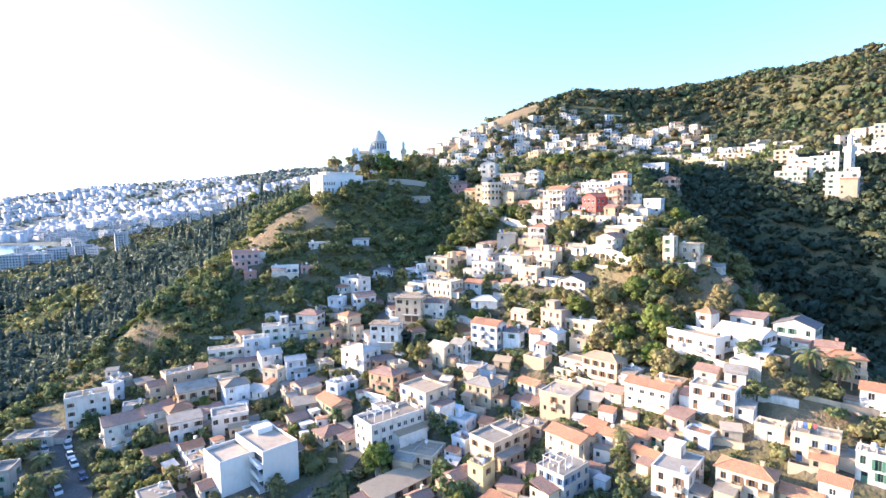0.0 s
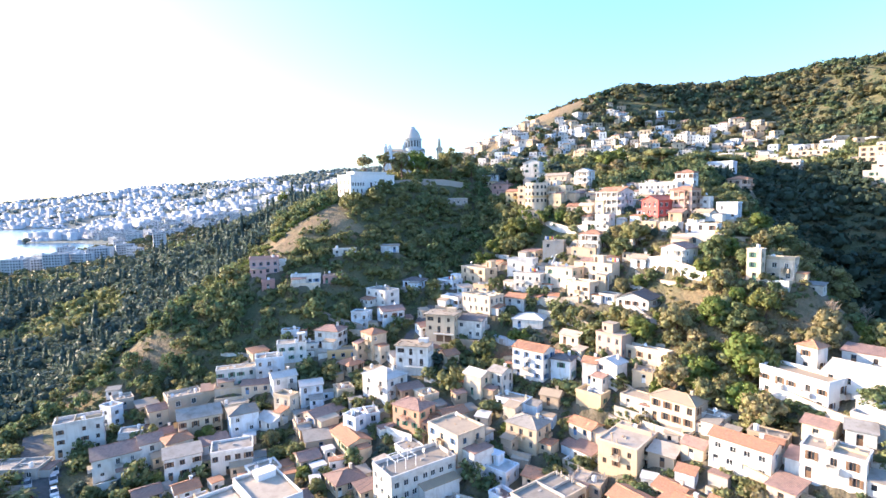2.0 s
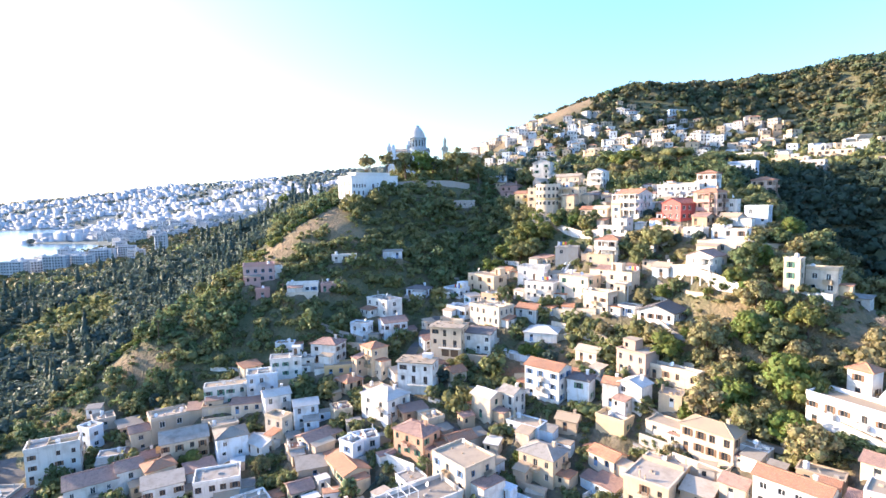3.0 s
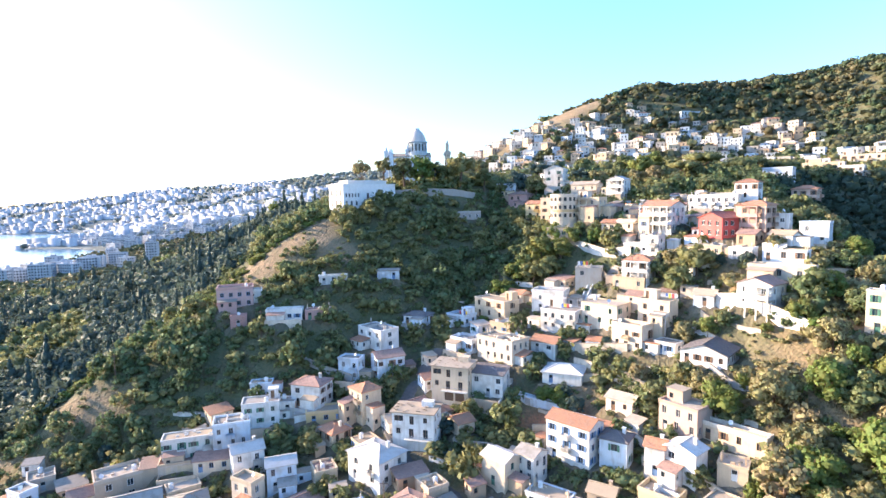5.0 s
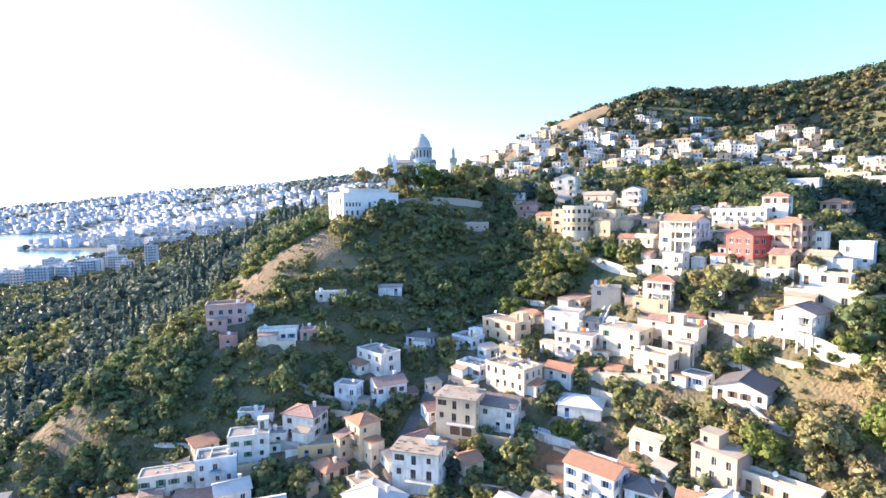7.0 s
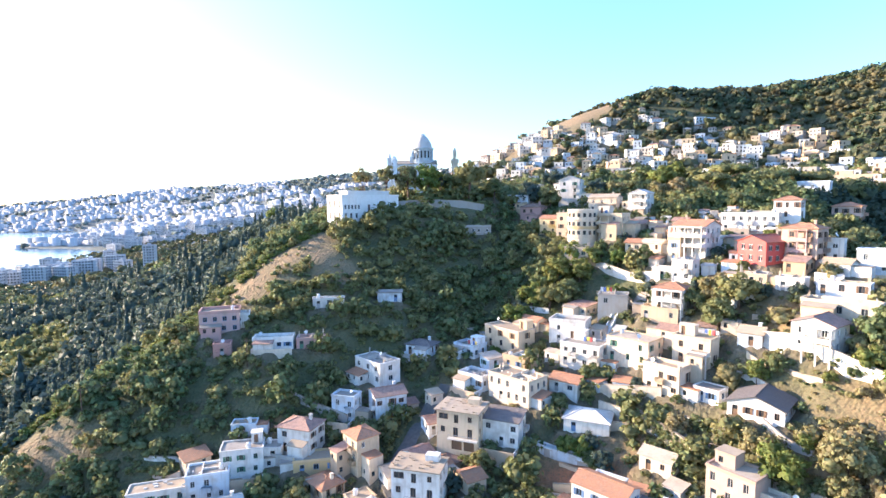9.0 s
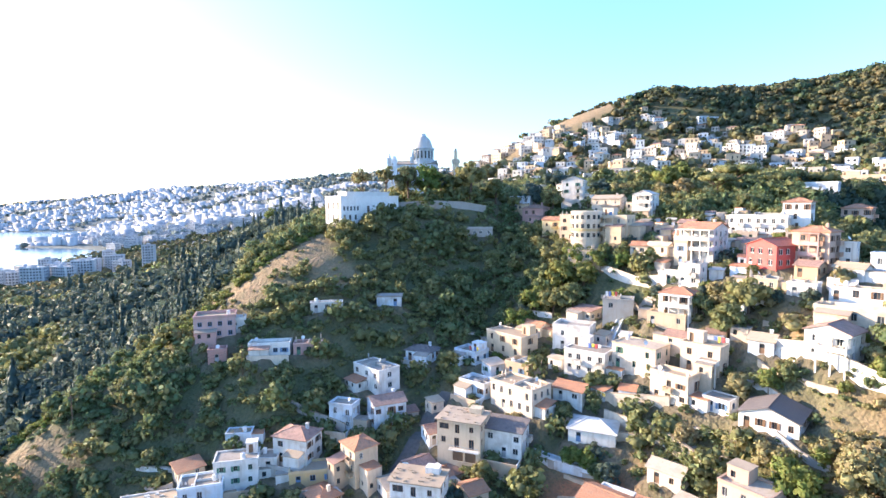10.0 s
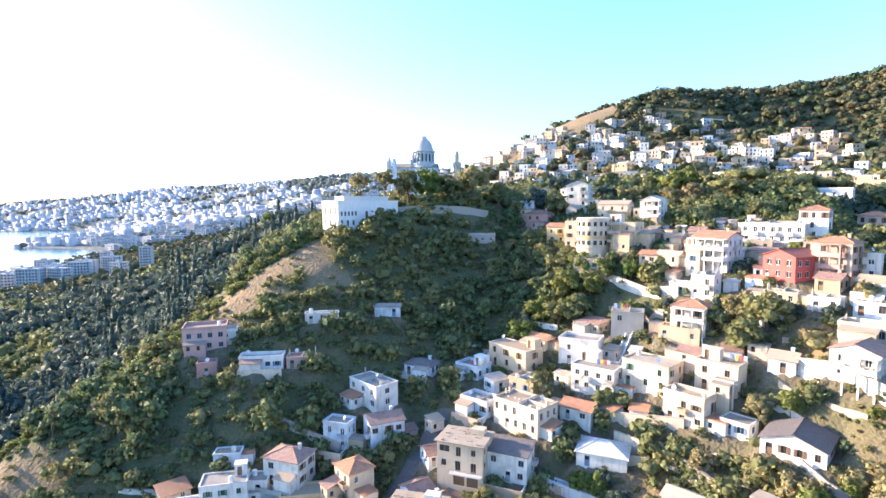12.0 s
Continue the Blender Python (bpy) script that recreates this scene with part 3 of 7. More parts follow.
def house(x, y, w, d, floors, yaw, form, wall, top, extra="", far=False, storey=STOREY):
    home = new("house")
    home.empty_display_size = 0.5
    z = ground_z(x, y)
    HOMES.append((x, y, z, w, d, yaw))
    home.matrix_basis = pose(x, y, z, 0, 0, yaw)
    words = FLOORS[floors] + " " + WALL_WORD[wall] + " house with a " + TOP_WORD[top] + " " + FORM_WORD[form]
    if far:
        words = WALL_WORD[wall] + " house with " + FORM_WORD[form] + " on the far hillside"
    tagged(home, extra or words, "house", "houses of the far hillside" if far else "houses of the hillside village")
    trim = rnd.choice(("white", "grey", "brown", "blue", "green", "brown", "white", "grey", "brown"))
    h = floors * storey + (0.4 if floors > 1 else 0.1)
    swap = form == "gablef"
    rise = 0.0 if form in ("flat", "modern") else max(0.9, 0.36 * (w if swap else d) / 2) if form != "shed" else 0.14 * d
    sides = (((-w / 2, -d / 2, 0), (1, 0, 0), w, (0, -1, 0), 0), ((w / 2, -d / 2, 0), (0, 1, 0), d, (1, 0, 0), 90),
             ((w / 2, d / 2, 0), (-1, 0, 0), w, (0, 1, 0), 180), ((-w / 2, d / 2, 0), (0, -1, 0), d, (-1, 0, 0), -90))
    bm = bmesh.new()
    turn = Matrix.Rotation(radians(yaw), 3, "Z")
    door_done = False
    tall = rnd.random() < 0.45
    gap, own_w, own_h, blank = rnd.uniform(2.0, 3.4), rnd.choice((0.85, 1.0, 1.15, 1.3)), rnd.choice((1.15, 1.3, 1.4, 1.55)), rnd.choice((0.05, 0.1, 0.2))
    for o, u, width, n, rot in sides:
        holes = []
        out = turn @ Vector(n)
        seen = out.x * (-5 - x) + out.y * (40 - y) > -0.25 * math.hypot(x, y - 40)
        if seen:
            count = max(1, int(width / (gap if not far else 2.6)))
            step = width / count
            for f in range(floors):
                for k in range(count):
                    cx, base = step * (k + 0.5) + rnd.uniform(-0.3, 0.3), f * storey
                    if rnd.random() < blank:
                        continue
                    entry = not far and not door_done and f == 0 and rot == 0
                    ww, wh, sill = (1.0, 2.1, 0.02) if entry else (1.0, 2.6, 0.5) if storey > 3.5 else (1.0, 2.05, 0.15) if tall and f > 0 and k % 2 else (own_w, own_h, 0.85)
                    if width < 2.2 or cx - ww / 2 < 0.25 or cx + ww / 2 > width - 0.25:
                        continue
                    if entry:
                        door_done = True
                    holes.append((cx - ww / 2, base + sill, cx + ww / 2, base + sill + wh))
                    at = Matrix.Translation(Vector(o) + Vector(u) * cx + Vector((0, 0, base + sill)) - Vector(n) * 0.16) @ Matrix.Rotation(radians(rot), 4, "Z")
                    if far:
                        q = [at @ Vector(v) for v in ((-ww / 2, 0, 0), (ww / 2, 0, 0), (ww / 2, 0, wh), (-ww / 2, 0, wh))]
                        quad(bm, q, 1)
                        continue
                    kind = "door" if entry else "shutter" if storey < 3.5 and trim in ("green", "brown", "blue") and rnd.random() < 0.5 else "window"
                    fm, pm, sm = window_mesh(ww, wh, trim, kind)
                    win = new("door" if entry else "window", fm)
                    win.matrix_basis = at
                    win.parent = home
                    pane = new("pane", pm)
                    pane.parent = win
                    if kind == "shutter":
                        for s in (-1, 1):
                            leafed = new("shutter", sm)
                            leafed.matrix_basis = Matrix.Translation((s * (ww / 2 + 0.23), 0, 0))
                            leafed.parent = win
                    if kind != "door" and storey < 3.5 and f > 0 and (tall and k % 2) and width > 5:
                        c = bmesh.new()
                        box(c, -0.95, -1.15, -0.3, 0.95, -0.165, 0.75)
                        c.faces.ensure_lookup_table()
                        floor = c.faces[1]
                        bmesh.ops.inset_region(c, faces=[floor], thickness=0.09)
                        bmesh.ops.translate(c, verts=floor.verts[:], vec=(0, 0, -0.9))
                        part("balcony", c, WALL[wall], home, "", at)
        wall_panel(bm, o, u, width, -4.0, h, holes, n)
    if form in ("gable", "gablef"):
        for s in (-1, 1):
            if swap:
                tri = [(-s * w / 2, s * d / 2, h), (0, s * d / 2, h + rise), (s * w / 2, s * d / 2, h)]
            else:
                tri = [(s * w / 2, s * d / 2, h), (s * w / 2, 0, h + rise), (s * w / 2, -s * d / 2, h)]
            bm.faces.new([bm.verts.new(p) for p in tri[::-1]])
    elif form == "shed":
        for s in (-1, 1):
            tri = [(s * w / 2, d / 2, h), (s * w / 2, d / 2, h + rise), (s * w / 2, -d / 2, h)]
            bm.faces.new([bm.verts.new(p) for p in (tri if s < 0 else tri[::-1])])
        quad(bm, ((w / 2, d / 2, h), (-w / 2, d / 2, h), (-w / 2, d / 2, h + rise), (w / 2, d / 2, h + rise)))
    part("wall", bm, [WALL[wall], GLASS], home)
    if not far and not extra and d > 0.36 * w:
        outbuildings(home, x, y, z, w, d, h, floors, yaw, form, wall, top)
    bm = bmesh.new()
    if form in ("flat", "modern"):
        box(bm, -w / 2 + 0.22, -d / 2 + 0.22, h - 0.2, w / 2 - 0.22, d / 2 - 0.22, h + 0.02)
        part("roof", bm, TOP[top], home)
        bm = bmesh.new()
        ph = rnd.choice((0.25, 0.5, 0.8)) if not far else 0.5
        e = 0.1
        box(bm, -w / 2 - e, -d / 2 - e, h, w / 2 + e, -d / 2 + 0.2, h + ph)
        box(bm, -w / 2 - e, d / 2 - 0.2, h, w / 2 + e, d / 2 + e, h + ph)
        box(bm, -w / 2 - e, -d / 2 + 0.2, h, -w / 2 + 0.2, d / 2 - 0.2, h + ph)
        box(bm, w / 2 - 0.2, -d / 2 + 0.2, h, w / 2 + e, d / 2 - 0.2, h + ph)
        part("parapet", bm, WALL[wall], home)
        if not far and not extra and w > 6 and d > 4.5 and rnd.random() < 0.35:
            bm = bmesh.new()
            sw, sd = rnd.uniform(2.2, w * 0.45), rnd.uniform(2.0, d * 0.5)
            sx = rnd.choice((-1, 1)) * (w / 2 - sw / 2 - 0.3)
            sy = d / 2 - sd / 2 - 0.3
            for o, u, width, n, rot in (((-sw / 2, -sd / 2, 0), (1, 0, 0), sw, (0, -1, 0), 0), ((sw / 2, -sd / 2, 0), (0, 1, 0), sd, (1, 0, 0), 90),
                                        ((sw / 2, sd / 2, 0), (-1, 0, 0), sw, (0, 1, 0), 180), ((-sw / 2, sd / 2, 0), (0, -1, 0), sd, (-1, 0, 0), -90)):
                wall_panel(bm, o, u, width, 0.0, 2.3, [(0.5, 0.05, 1.4, 2.0)] if rot == 0 else [], n)
            box(bm, -sw / 2 - 0.12, -sd / 2 - 0.12, 2.3, sw / 2 + 0.12, sd / 2 + 0.12, 2.44)
            box(bm, -sw / 2 + 0.5, -sd / 2 + 0.2, 0.05, -sw / 2 + 1.4, -sd / 2 + 0.24, 2.0, 1)
            part("stair_head", bm, [WALL[wall], TRIM["brown"]], home, "", Matrix.Translation((sx, sy, h + 0.02)))
    else:
        if swap:
            pitched(bm, d, w, h, rise, 0.35, "gable")
            part("roof", bm, TOP[top], home, "", Matrix.Rotation(radians(90), 4, "Z"))
        else:
            pitched(bm, w, d, h, rise, 0.35, form)
            part("roof", bm, TOP[top], home)
        if not far and rnd.random() < 0.35 and form != "shed":
            bm = bmesh.new()
            cx, cy = w * 0.25, d * 0.12
            box(bm, cx - 0.3, cy - 0.3, h, cx + 0.3, cy + 0.3, h + rise + 0.8)
            box(bm, cx - 0.38, cy - 0.38, h + rise + 0.8, cx + 0.38, cy + 0.38, h + rise + 0.92)
            part("chimney", bm, WALL[wall], home)
    return home



def loggia(home, x0, x1, d, deep, floors, wall):
    """Stacked balconies along a front wall: slabs, parapets and square columns."""
    y1, y0 = -d / 2 - 0.004, -d / 2 - deep
    for f in range(floors):
        z = f * STOREY + (STOREY - 0.22 if f + 1 < floors or floors == 1 else STOREY - 0.1)
        bm = bmesh.new()
        box(bm, x0 - 0.12, y0 - 0.12, z, x1 + 0.12, y1, z + 0.2)
        deck = part("balcony", bm, WALL[wall], home)
        if f + 1 < floors or floors == 1:
            bm = bmesh.new()
            box(bm, x0, y0, z + 0.2, x1, y0 + 0.14, z + 0.95)
            box(bm, x0, y0 + 0.14, z + 0.2, x0 + 0.14, y1, z + 0.95)
            box(bm, x1 - 0.14, y0 + 0.14, z + 0.2, x1, y1, z + 0.95)
            part("parapet", bm, WALL[wall], deck)
        n = max(2, round((x1 - x0) / 2.4))
        low = -3.0 if f == 0 else (f - 1) * STOREY + STOREY - 0.02
        for k in range(n + 1):
            cx = x0 + 0.15 + (x1 - x0 - 0.3) * k / n
            bm = bmesh.new()
            box(bm, cx - 0.14, y0 + 0.005, low, cx + 0.14, y0 + 0.285, z)
            part("column", bm, WALL[wall], home)
    return home


# ---- the village ----
house(-106.9, 156.1, 11.0, 5.5, 3, 33, "flat", "white", "grey")
house(-105.6, 166.7, 4.7, 3.7, 2, -19, "flat", "bluewhite", "grey")
house(-92.6, 167.5, 4.9, 5.4, 2, 41, "gable", "cream", "rose")
house(-87.3, 172.1, 9.3, 6.5, 2, 41, "flat", "tan", "sand")
house(-78.5, 164.2, 10.8, 8.6, 2, 33, "gable", "cream", "grey")
house(-79.0, 153.9, 6.3, 5.6, 2, 46, "hip", "cream", "terracotta")
house(-86.5, 154.1, 5.5, 6.6, 2, 41, "gable", "white", "rose")
house(-93.0, 149.9, 10.4, 8.3, 2, 39, "gable", "white", "rose")
house(-74.3, 148.1, 8.4, 5.1, 2, 33, "shed", "white", "grey")
house(-62.2, 149.6, 9.6, 6.7, 2, 24, "flat", "white", "grey")
house(-65.8, 163.7, 7.3, 6.6, 2, 33, "hip", "bluewhite", "grey")
house(-57.7, 164.0, 6.7, 5.3, 1, -33, "gable", "white", "pale")
house(-55.0, 168.1, 6.0, 3.6, 2, -24, "flat", "cream", "sand")
house(-58.8, 176.2, 6.8, 5.4, 2, 33, "gable", "white", "pale")
house(-49.3, 172.3, 6.2, 5.0, 2, 24, "gable", "bluewhite", "pale")
house(-74.7, 179.9, 11.2, 4.5, 2, 23, "flat", "white", "sand")
house(-65.4, 183.0, 8.3, 5.8, 2, 23, "flat", "bluewhite", "grey")
house(-76.0, 177.2, 7.6, 6.1, 1, 24, "flat", "tan", "rose")
house(-67.4, 177.2, 8.0, 4.0, 1, 16, "shed", "cream", "rose")
house(-60.1, 187.9, 8.8, 5.3, 2, 19, "flat", "white", "grey")
house(-62.8, 194.9, 5.5, 3.3, 1, 13, "flat", "bluewhite", "grey")
house(-49.1, 194.0, 8.2, 6.5, 2, -13, "hip", "white", "rose")
house(-54.5, 191.2, 4.2, 4.2, 1, 8, "flat", "white", "grey")
house(-44.1, 190.0, 10.1, 5.0, 1, 16, "flat", "ochre", "sand")
house(-40.8, 184.4, 6.7, 5.4, 1, -41, "hip", "cream", "terracotta")
house(-34.4, 190.4, 6.1, 5.5, 3, -46, "hip", "cream", "terracotta")
house(-27.6, 171.3, 9.9, 7.9, 2, -36, "hip", "white", "pale")
house(-43.3, 164.6, 9.4, 5.7, 1, 49, "gable", "tan", "rose")
house(-47.4, 161.6, 6.2, 4.3, 1, 33, "flat", "tan", "terracotta")
house(-33.2, 153.2, 10.3, 6.2, 1, -52, "gable", "cream", "terracotta")
house(-42.0, 155.1, 7.2, 5.1, 1, 24, "shed", "tan", "grey")
house(-32.9, 156.3, 4.5, 3.6, 2, -33, "flat", "bluewhite", "grey")
house(-17.7, 157.0, 8.8, 6.2, 2, -33, "hip", "peach", "rose")
house(-6.4, 146.3, 10.5, 8.4, 3, -46, "flat", "cream", "sand")
house(-15.0, 136.3, 16.1, 8.0, 3, 39, "flat", "white", "grey")
house(-3.3, 193.1, 8.1, 5.7, 2, -19, "shed", "white", "slate")
house(-31.2, 204.4, 7.7, 6.1, 2, 29, "gable", "bluewhite", "rose")
house(-40.9, 202.9, 5.9, 4.1, 2, -13, "flat", "bluewhite", "grey")
house(-35.5, 213.4, 10.7, 6.4, 2, -41, "flat", "white", "grey")
house(-24.8, 222.1, 7.5, 5.2, 1, -19, "hip", "bluewhite", "slate")
house(-1.4, 166.8, 6.0, 4.8, 2, -41, "gable", "cream", "pale")
house(4.7, 167.3, 4.5, 4.5, 2, -41, "gable", "white", "grey")
house(13.8, 170.8, 9.8, 5.9, 3, -39, "gable", "white", "terracotta")
house(21.4, 167.2, 5.3, 4.8, 2, -29, "hip", "bluewhite", "slate")
house(27.9, 163.3, 3.6, 3.6, 2, -29, "gable", "white", "terracotta")
house(32.5, 161.0, 5.8, 4.6, 2, -46, "gablef", "white", "pale")
house(26.0, 180.6, 6.2, 4.6, 1, -41, "gable", "cream", "sand", "low cream hut with a sandy gable roof")
small_block(house(35.2, 169.4, 8.0, 5.6, 2, -49, "flat", "brick", "sand", "raw brick house with a roof room and open terrace"), -1.9, 0.9, 3.4, 3.2, 7.9, "brick", "sand", False, "roof_room")
house(42.0, 163.0, 11.7, 2.9, 1, -46, "flat", "cream", "sand")
house(27.1, 157.2, 6.8, 4.7, 1, -41, "flat", "ochre", "sand")
house(37.2, 151.7, 8.1, 4.8, 1, -46, "flat", "cream", "sand")
house(43.2, 144.4, 10.2, 6.1, 2, -46, "hip", "cream", "sand")
house(49.1, 140.3, 5.8, 2.9, 1, -46, "flat", "white", "sand")
house(49.0, 126.5, 10.9, 4.9, 2, -46, "gable", "white", "terracotta")
house(31.2, 139.4, 12.0, 8.4, 2, 52, "flat", "cream", "sand")
house(24.0, 149.8, 6.4, 4.5, 1, -49, "gable", "cream", "terracotta")
house(10.6, 150.2, 8.3, 6.6, 2, -36, "hip", "cream", "grey")
house(7.8, 160.9, 8.1, 4.8, 1, -33, "flat", "bluewhite", "sand")
house(65.6, 138.3, 13.7, 6.4, 2, -59.7, "flat", "limewash", "sand", "long white two-storey house with an open roof terrace")
house(71.0, 144.5, 4.2, 4.0, 2, -58, "hip", "white", "terracotta")
house(76.0, 135.0, 11.5, 8.5, 1, -55, "gable", "limewash", "pale", "low white house with a broad whitewashed gable roof")
house(74.0, 127.5, 7.0, 4.5, 1, -50, "shed", "white", "pale")
house(89.2, 134.9, 9.1, 6.4, 2, -49, "gablef", "white", "slate")
house(81.5, 143.0, 8.0, 5.0, 1, -46, "shed", "white", "rose")
loggia(house(92.5, 123.5, 8.3, 5.0, 2, -29, "hip", "cream", "terracotta", "cream house with a columned porch and orange tiled roof"), -4.1, 4.1, 5.0, 1.6, 1, "cream")
house(91.5, 126.6, 5.2, 3.6, 2, -41, "gable", "rosewall", "rose")
house(60.5, 118.7, 9.3, 5.6, 2, -42, "flat", "white", "sand")
house(66.4, 107.3, 5.3, 3.7, 1, -42, "flat", "cream", "sand")
house(70.7, 100.2, 7.7, 5.4, 2, -39, "flat", "cream", "sand")
house(93.0, 112.4, 7.2, 5.1, 2, -42, "gable", "white", "terracotta")
house(55.0, 95.6, 9.4, 4.7, 2, -42, "hip", "cream", "terracotta")
house(66.2, 88.5, 4.4, 3.1, 2, -46, "gable", "white", "terracotta")
house(61.9, 90.5, 6.0, 3.6, 1, -46, "gable", "cream", "terracotta")
house(36.8, 120.6, 4.5, 3.6, 1, -46, "gable", "white", "terracotta")
house(42.3, 116.7, 6.4, 3.2, 1, -46, "gable", "cream", "terracotta")
house(46.7, 113.7, 4.9, 3.0, 1, -46, "gable", "cream", "rose")
house(42.4, 110.2, 6.0, 3.6, 1, -52, "gable", "cream", "terracotta")
house(45.1, 102.0, 9.8, 6.9, 2, 49, "flat", "white", "grey")
house(28.2, 120.9, 9.7, 5.8, 2, -52, "gable", "cream", "terracotta")
house(35.5, 124.6, 5.7, 4.5, 1, -52, "gable", "tan", "terracotta")
house(23.9, 108.7, 8.6, 6.9, 3, 41, "flat", "concrete", "grey")
house(12.7, 127.6, 13.1, 7.9, 2, 42, "flat", "cream", "grey")
house(7.4, 117.4, 4.6, 4.2, 2, 49, "flat", "yellow", "sand")
house(17.7, 117.8, 5.1, 4.6, 1, 33, "hip", "tan", "rose")
house(-6.8, 130.6, 9.9, 7.9, 1, -24, "flat", "cream", "sand")
house(-12.1, 119.7, 16.0, 6.4, 1, 42, "shed", "cream", "sand")
house(2.7, 118.9, 6.6, 4.6, 1, 39, "gable", "cream", "rose")
house(-31.5, 140.2, 7.1, 6.4, 1, 39, "hip", "cream", "rose")
house(-111.0, 129.7, 4.4, 6.2, 2, 16, "flat", "concrete", "grey")
house(-66.0, 116.0, 6.8, 6.8, 2, 39, "flat", "concrete", "grey")
house(-116.2, 146.6, 12.5, 6.2, 1, 9, "flat", "concrete", "grey")
house(3.5, 140.5, 6.6, 5.3, 1, -36, "flat", "bluewhite", "pale")
house(76.4, 93.6, 4.6, 3.6, 2, -42, "flat", "white", "sand")
house(-81.5, 221.2, 10.4, 7.3, 2, 23, "flat", "rosewall", "sand")
house(-76.6, 222.8, 5.2, 4.2, 1, 23, "flat", "white", "grey")
house(-77.2, 213.5, 4.5, 3.6, 1, 23, "flat", "rosewall", "grey")
house(-63.6, 215.0, 10.3, 4.1, 1, 13, "flat", "white", "grey")
house(-54.2, 217.0, 7.2, 4.3, 1, 13, "flat", "rosewall", "rose")
house(-52.5, 227.9, 8.8, 2.6, 1, 16, "flat", "white", "grey")
house(-36.3, 236.0, 7.1, 2.8, 1, 8, "shed", "bluewhite", "grey")
house(-14.4, 275.6, 15.9, 4.8, 1, 3, "flat", "concrete", "grey", "long low grey concrete house half hidden in the wood")
house(14.7, 221.7, 9.4, 6.6, 2, -23, "flat", "white", "grey")
house(16.9, 211.4, 10.0, 7.0, 2, -33, "flat", "white", "grey")
house(27.6, 207.3, 10.4, 7.2, 2, -42, "flat", "cream", "sand")
loggia(house(39.0, 200.4, 8.2, 4.9, 2, -42, "flat", "cream", "sand"), 0.2, 4.0, 4.9, 1.8, 1, "white")
house(26.5, 225.3, 7.5, 6.0, 2, -16, "flat", "concrete", "grey")
loggia(house(38.8, 216.7, 7.2, 5.8, 2, -33, "hip", "white", "terracotta", "white two-storey house with arcaded balcony and tiled hipped roof"), -3.5, 3.5, 5.8, 1.6, 2, "white")
house(44.5, 224.1, 5.3, 4.7, 2, -41, "flat", "white", "pale")
house(40.4, 228.4, 5.2, 4.2, 1, -33, "flat", "white", "sand")
house(36.1, 215.3, 8.8, 4.4, 1, -33, "flat", "cream", "sand")
house(31.7, 196.5, 8.2, 4.9, 2, -46, "flat", "cream", "sand")
house(38.8, 191.0, 5.2, 4.2, 1, -46, "flat", "white", "grey")
house(45.0, 183.0, 9.5, 9.0, 1, -38, "gablef", "white", "slate", "low white house with a broad dark grey gable roof")
house(15.0, 194.6, 9.4, 7.4, 1, -18, "hip", "white", "pale", "low white pavilion with a broad whitewashed hipped roof")
house(-1.2, 224.8, 12.7, 6.3, 2, -46, "flat", "cream", "sand")
house(-11.8, 222.8, 7.0, 5.6, 1, -36, "flat", "bluewhite", "grey")
house(-9.7, 209.6, 7.5, 5.2, 1, -36, "flat", "bluewhite", "grey")
house(1.3, 214.4, 6.9, 5.6, 1, -39, "flat", "tan", "sand")
house(0.1, 203.5, 11.8, 7.1, 2, -41, "flat", "cream", "sand")
house(62.5, 221.5, 8.3, 7.9, 2, -66, "gablef", "red", "redroof", "red painted two-storey house with a dark red gable roof")
loggia(house(70.2, 217.8, 8.0, 5.6, 3, -52, "hip", "brick", "terracotta", "pinkish-brown three-storey house with balconies and tiled roof"), -2.0, 2.2, 5.6, 1.2, 3, "rosewall")
house(71.2, 247.4, 15.1, 6.0, 2, -39, "flat", "limewash", "sand", "long white two-storey house with a flat roof")
house(80.3, 244.8, 6.8, 5.5, 3, -39, "hip", "limewash", "terracotta", "white three-storey tower house with a tiled hipped roof")
house(115.8, 300.2, 13.7, 8.2, 2, -36, "flat", "bluewhite", "grey")
loggia(house(50.9, 235.0, 9.5, 7.6, 3, -49, "gable", "white", "terracotta", "white three-storey house with columned balconies and a tiled roof"), -4.75, 4.75, 7.6, 2.2, 3, "white")
house(45.5, 234.0, 3.7, 3.3, 2, -49, "flat", "ochre", "sand")
loggia(house(47.7, 279.9, 6.4, 6.4, 3, -36, "gablef", "white", "pale"), -3.1, 3.1, 6.4, 1.5, 3, "white")
house(37.2, 290.9, 10.9, 6.5, 2, -33, "gable", "cream", "sand")
house(21.5, 266.0, 8.9, 7.1, 3, -29, "flat", "cream", "sand")
loggia(house(32.7, 257.8, 9.4, 6.6, 3, -36, "flat", "cream", "sand"), -4.6, 1.0, 6.6, 1.7, 3, "cream")
house(26.4, 305.1, 8.4, 7.5, 4, -23, "gablef", "white", "pale")
house(10.5, 296.2, 8.5, 6.8, 2, -26, "hip", "rosewall", "rose")
house(15.1, 274.5, 6.6, 5.3, 2, -29, "gable", "yellow", "terracotta")
house(5.4, 303.0, 8.3, 6.7, 2, -16, "flat", "bluewhite", "grey")
house(56.7, 213.1, 6.5, 3.9, 1, -42, "flat", "cream", "sand")
house(62.2, 207.0, 5.6, 4.4, 1, -42, "flat", "white", "grey")
house(66.0, 195.5, 13.3, 5.3, 1, -42, "flat", "cream", "sand")
house(70.0, 201.5, 9.5, 4.0, 1, -42, "flat", "limewash", "grey", "low white terrace house with a grey flat roof")
house(76.5, 215.7, 3.3, 3.0, 2, -42, "flat", "white", "grey")
house(111.9, 269.9, 8.0, 6.4, 2, -42, "hip", "peach", "terracotta")
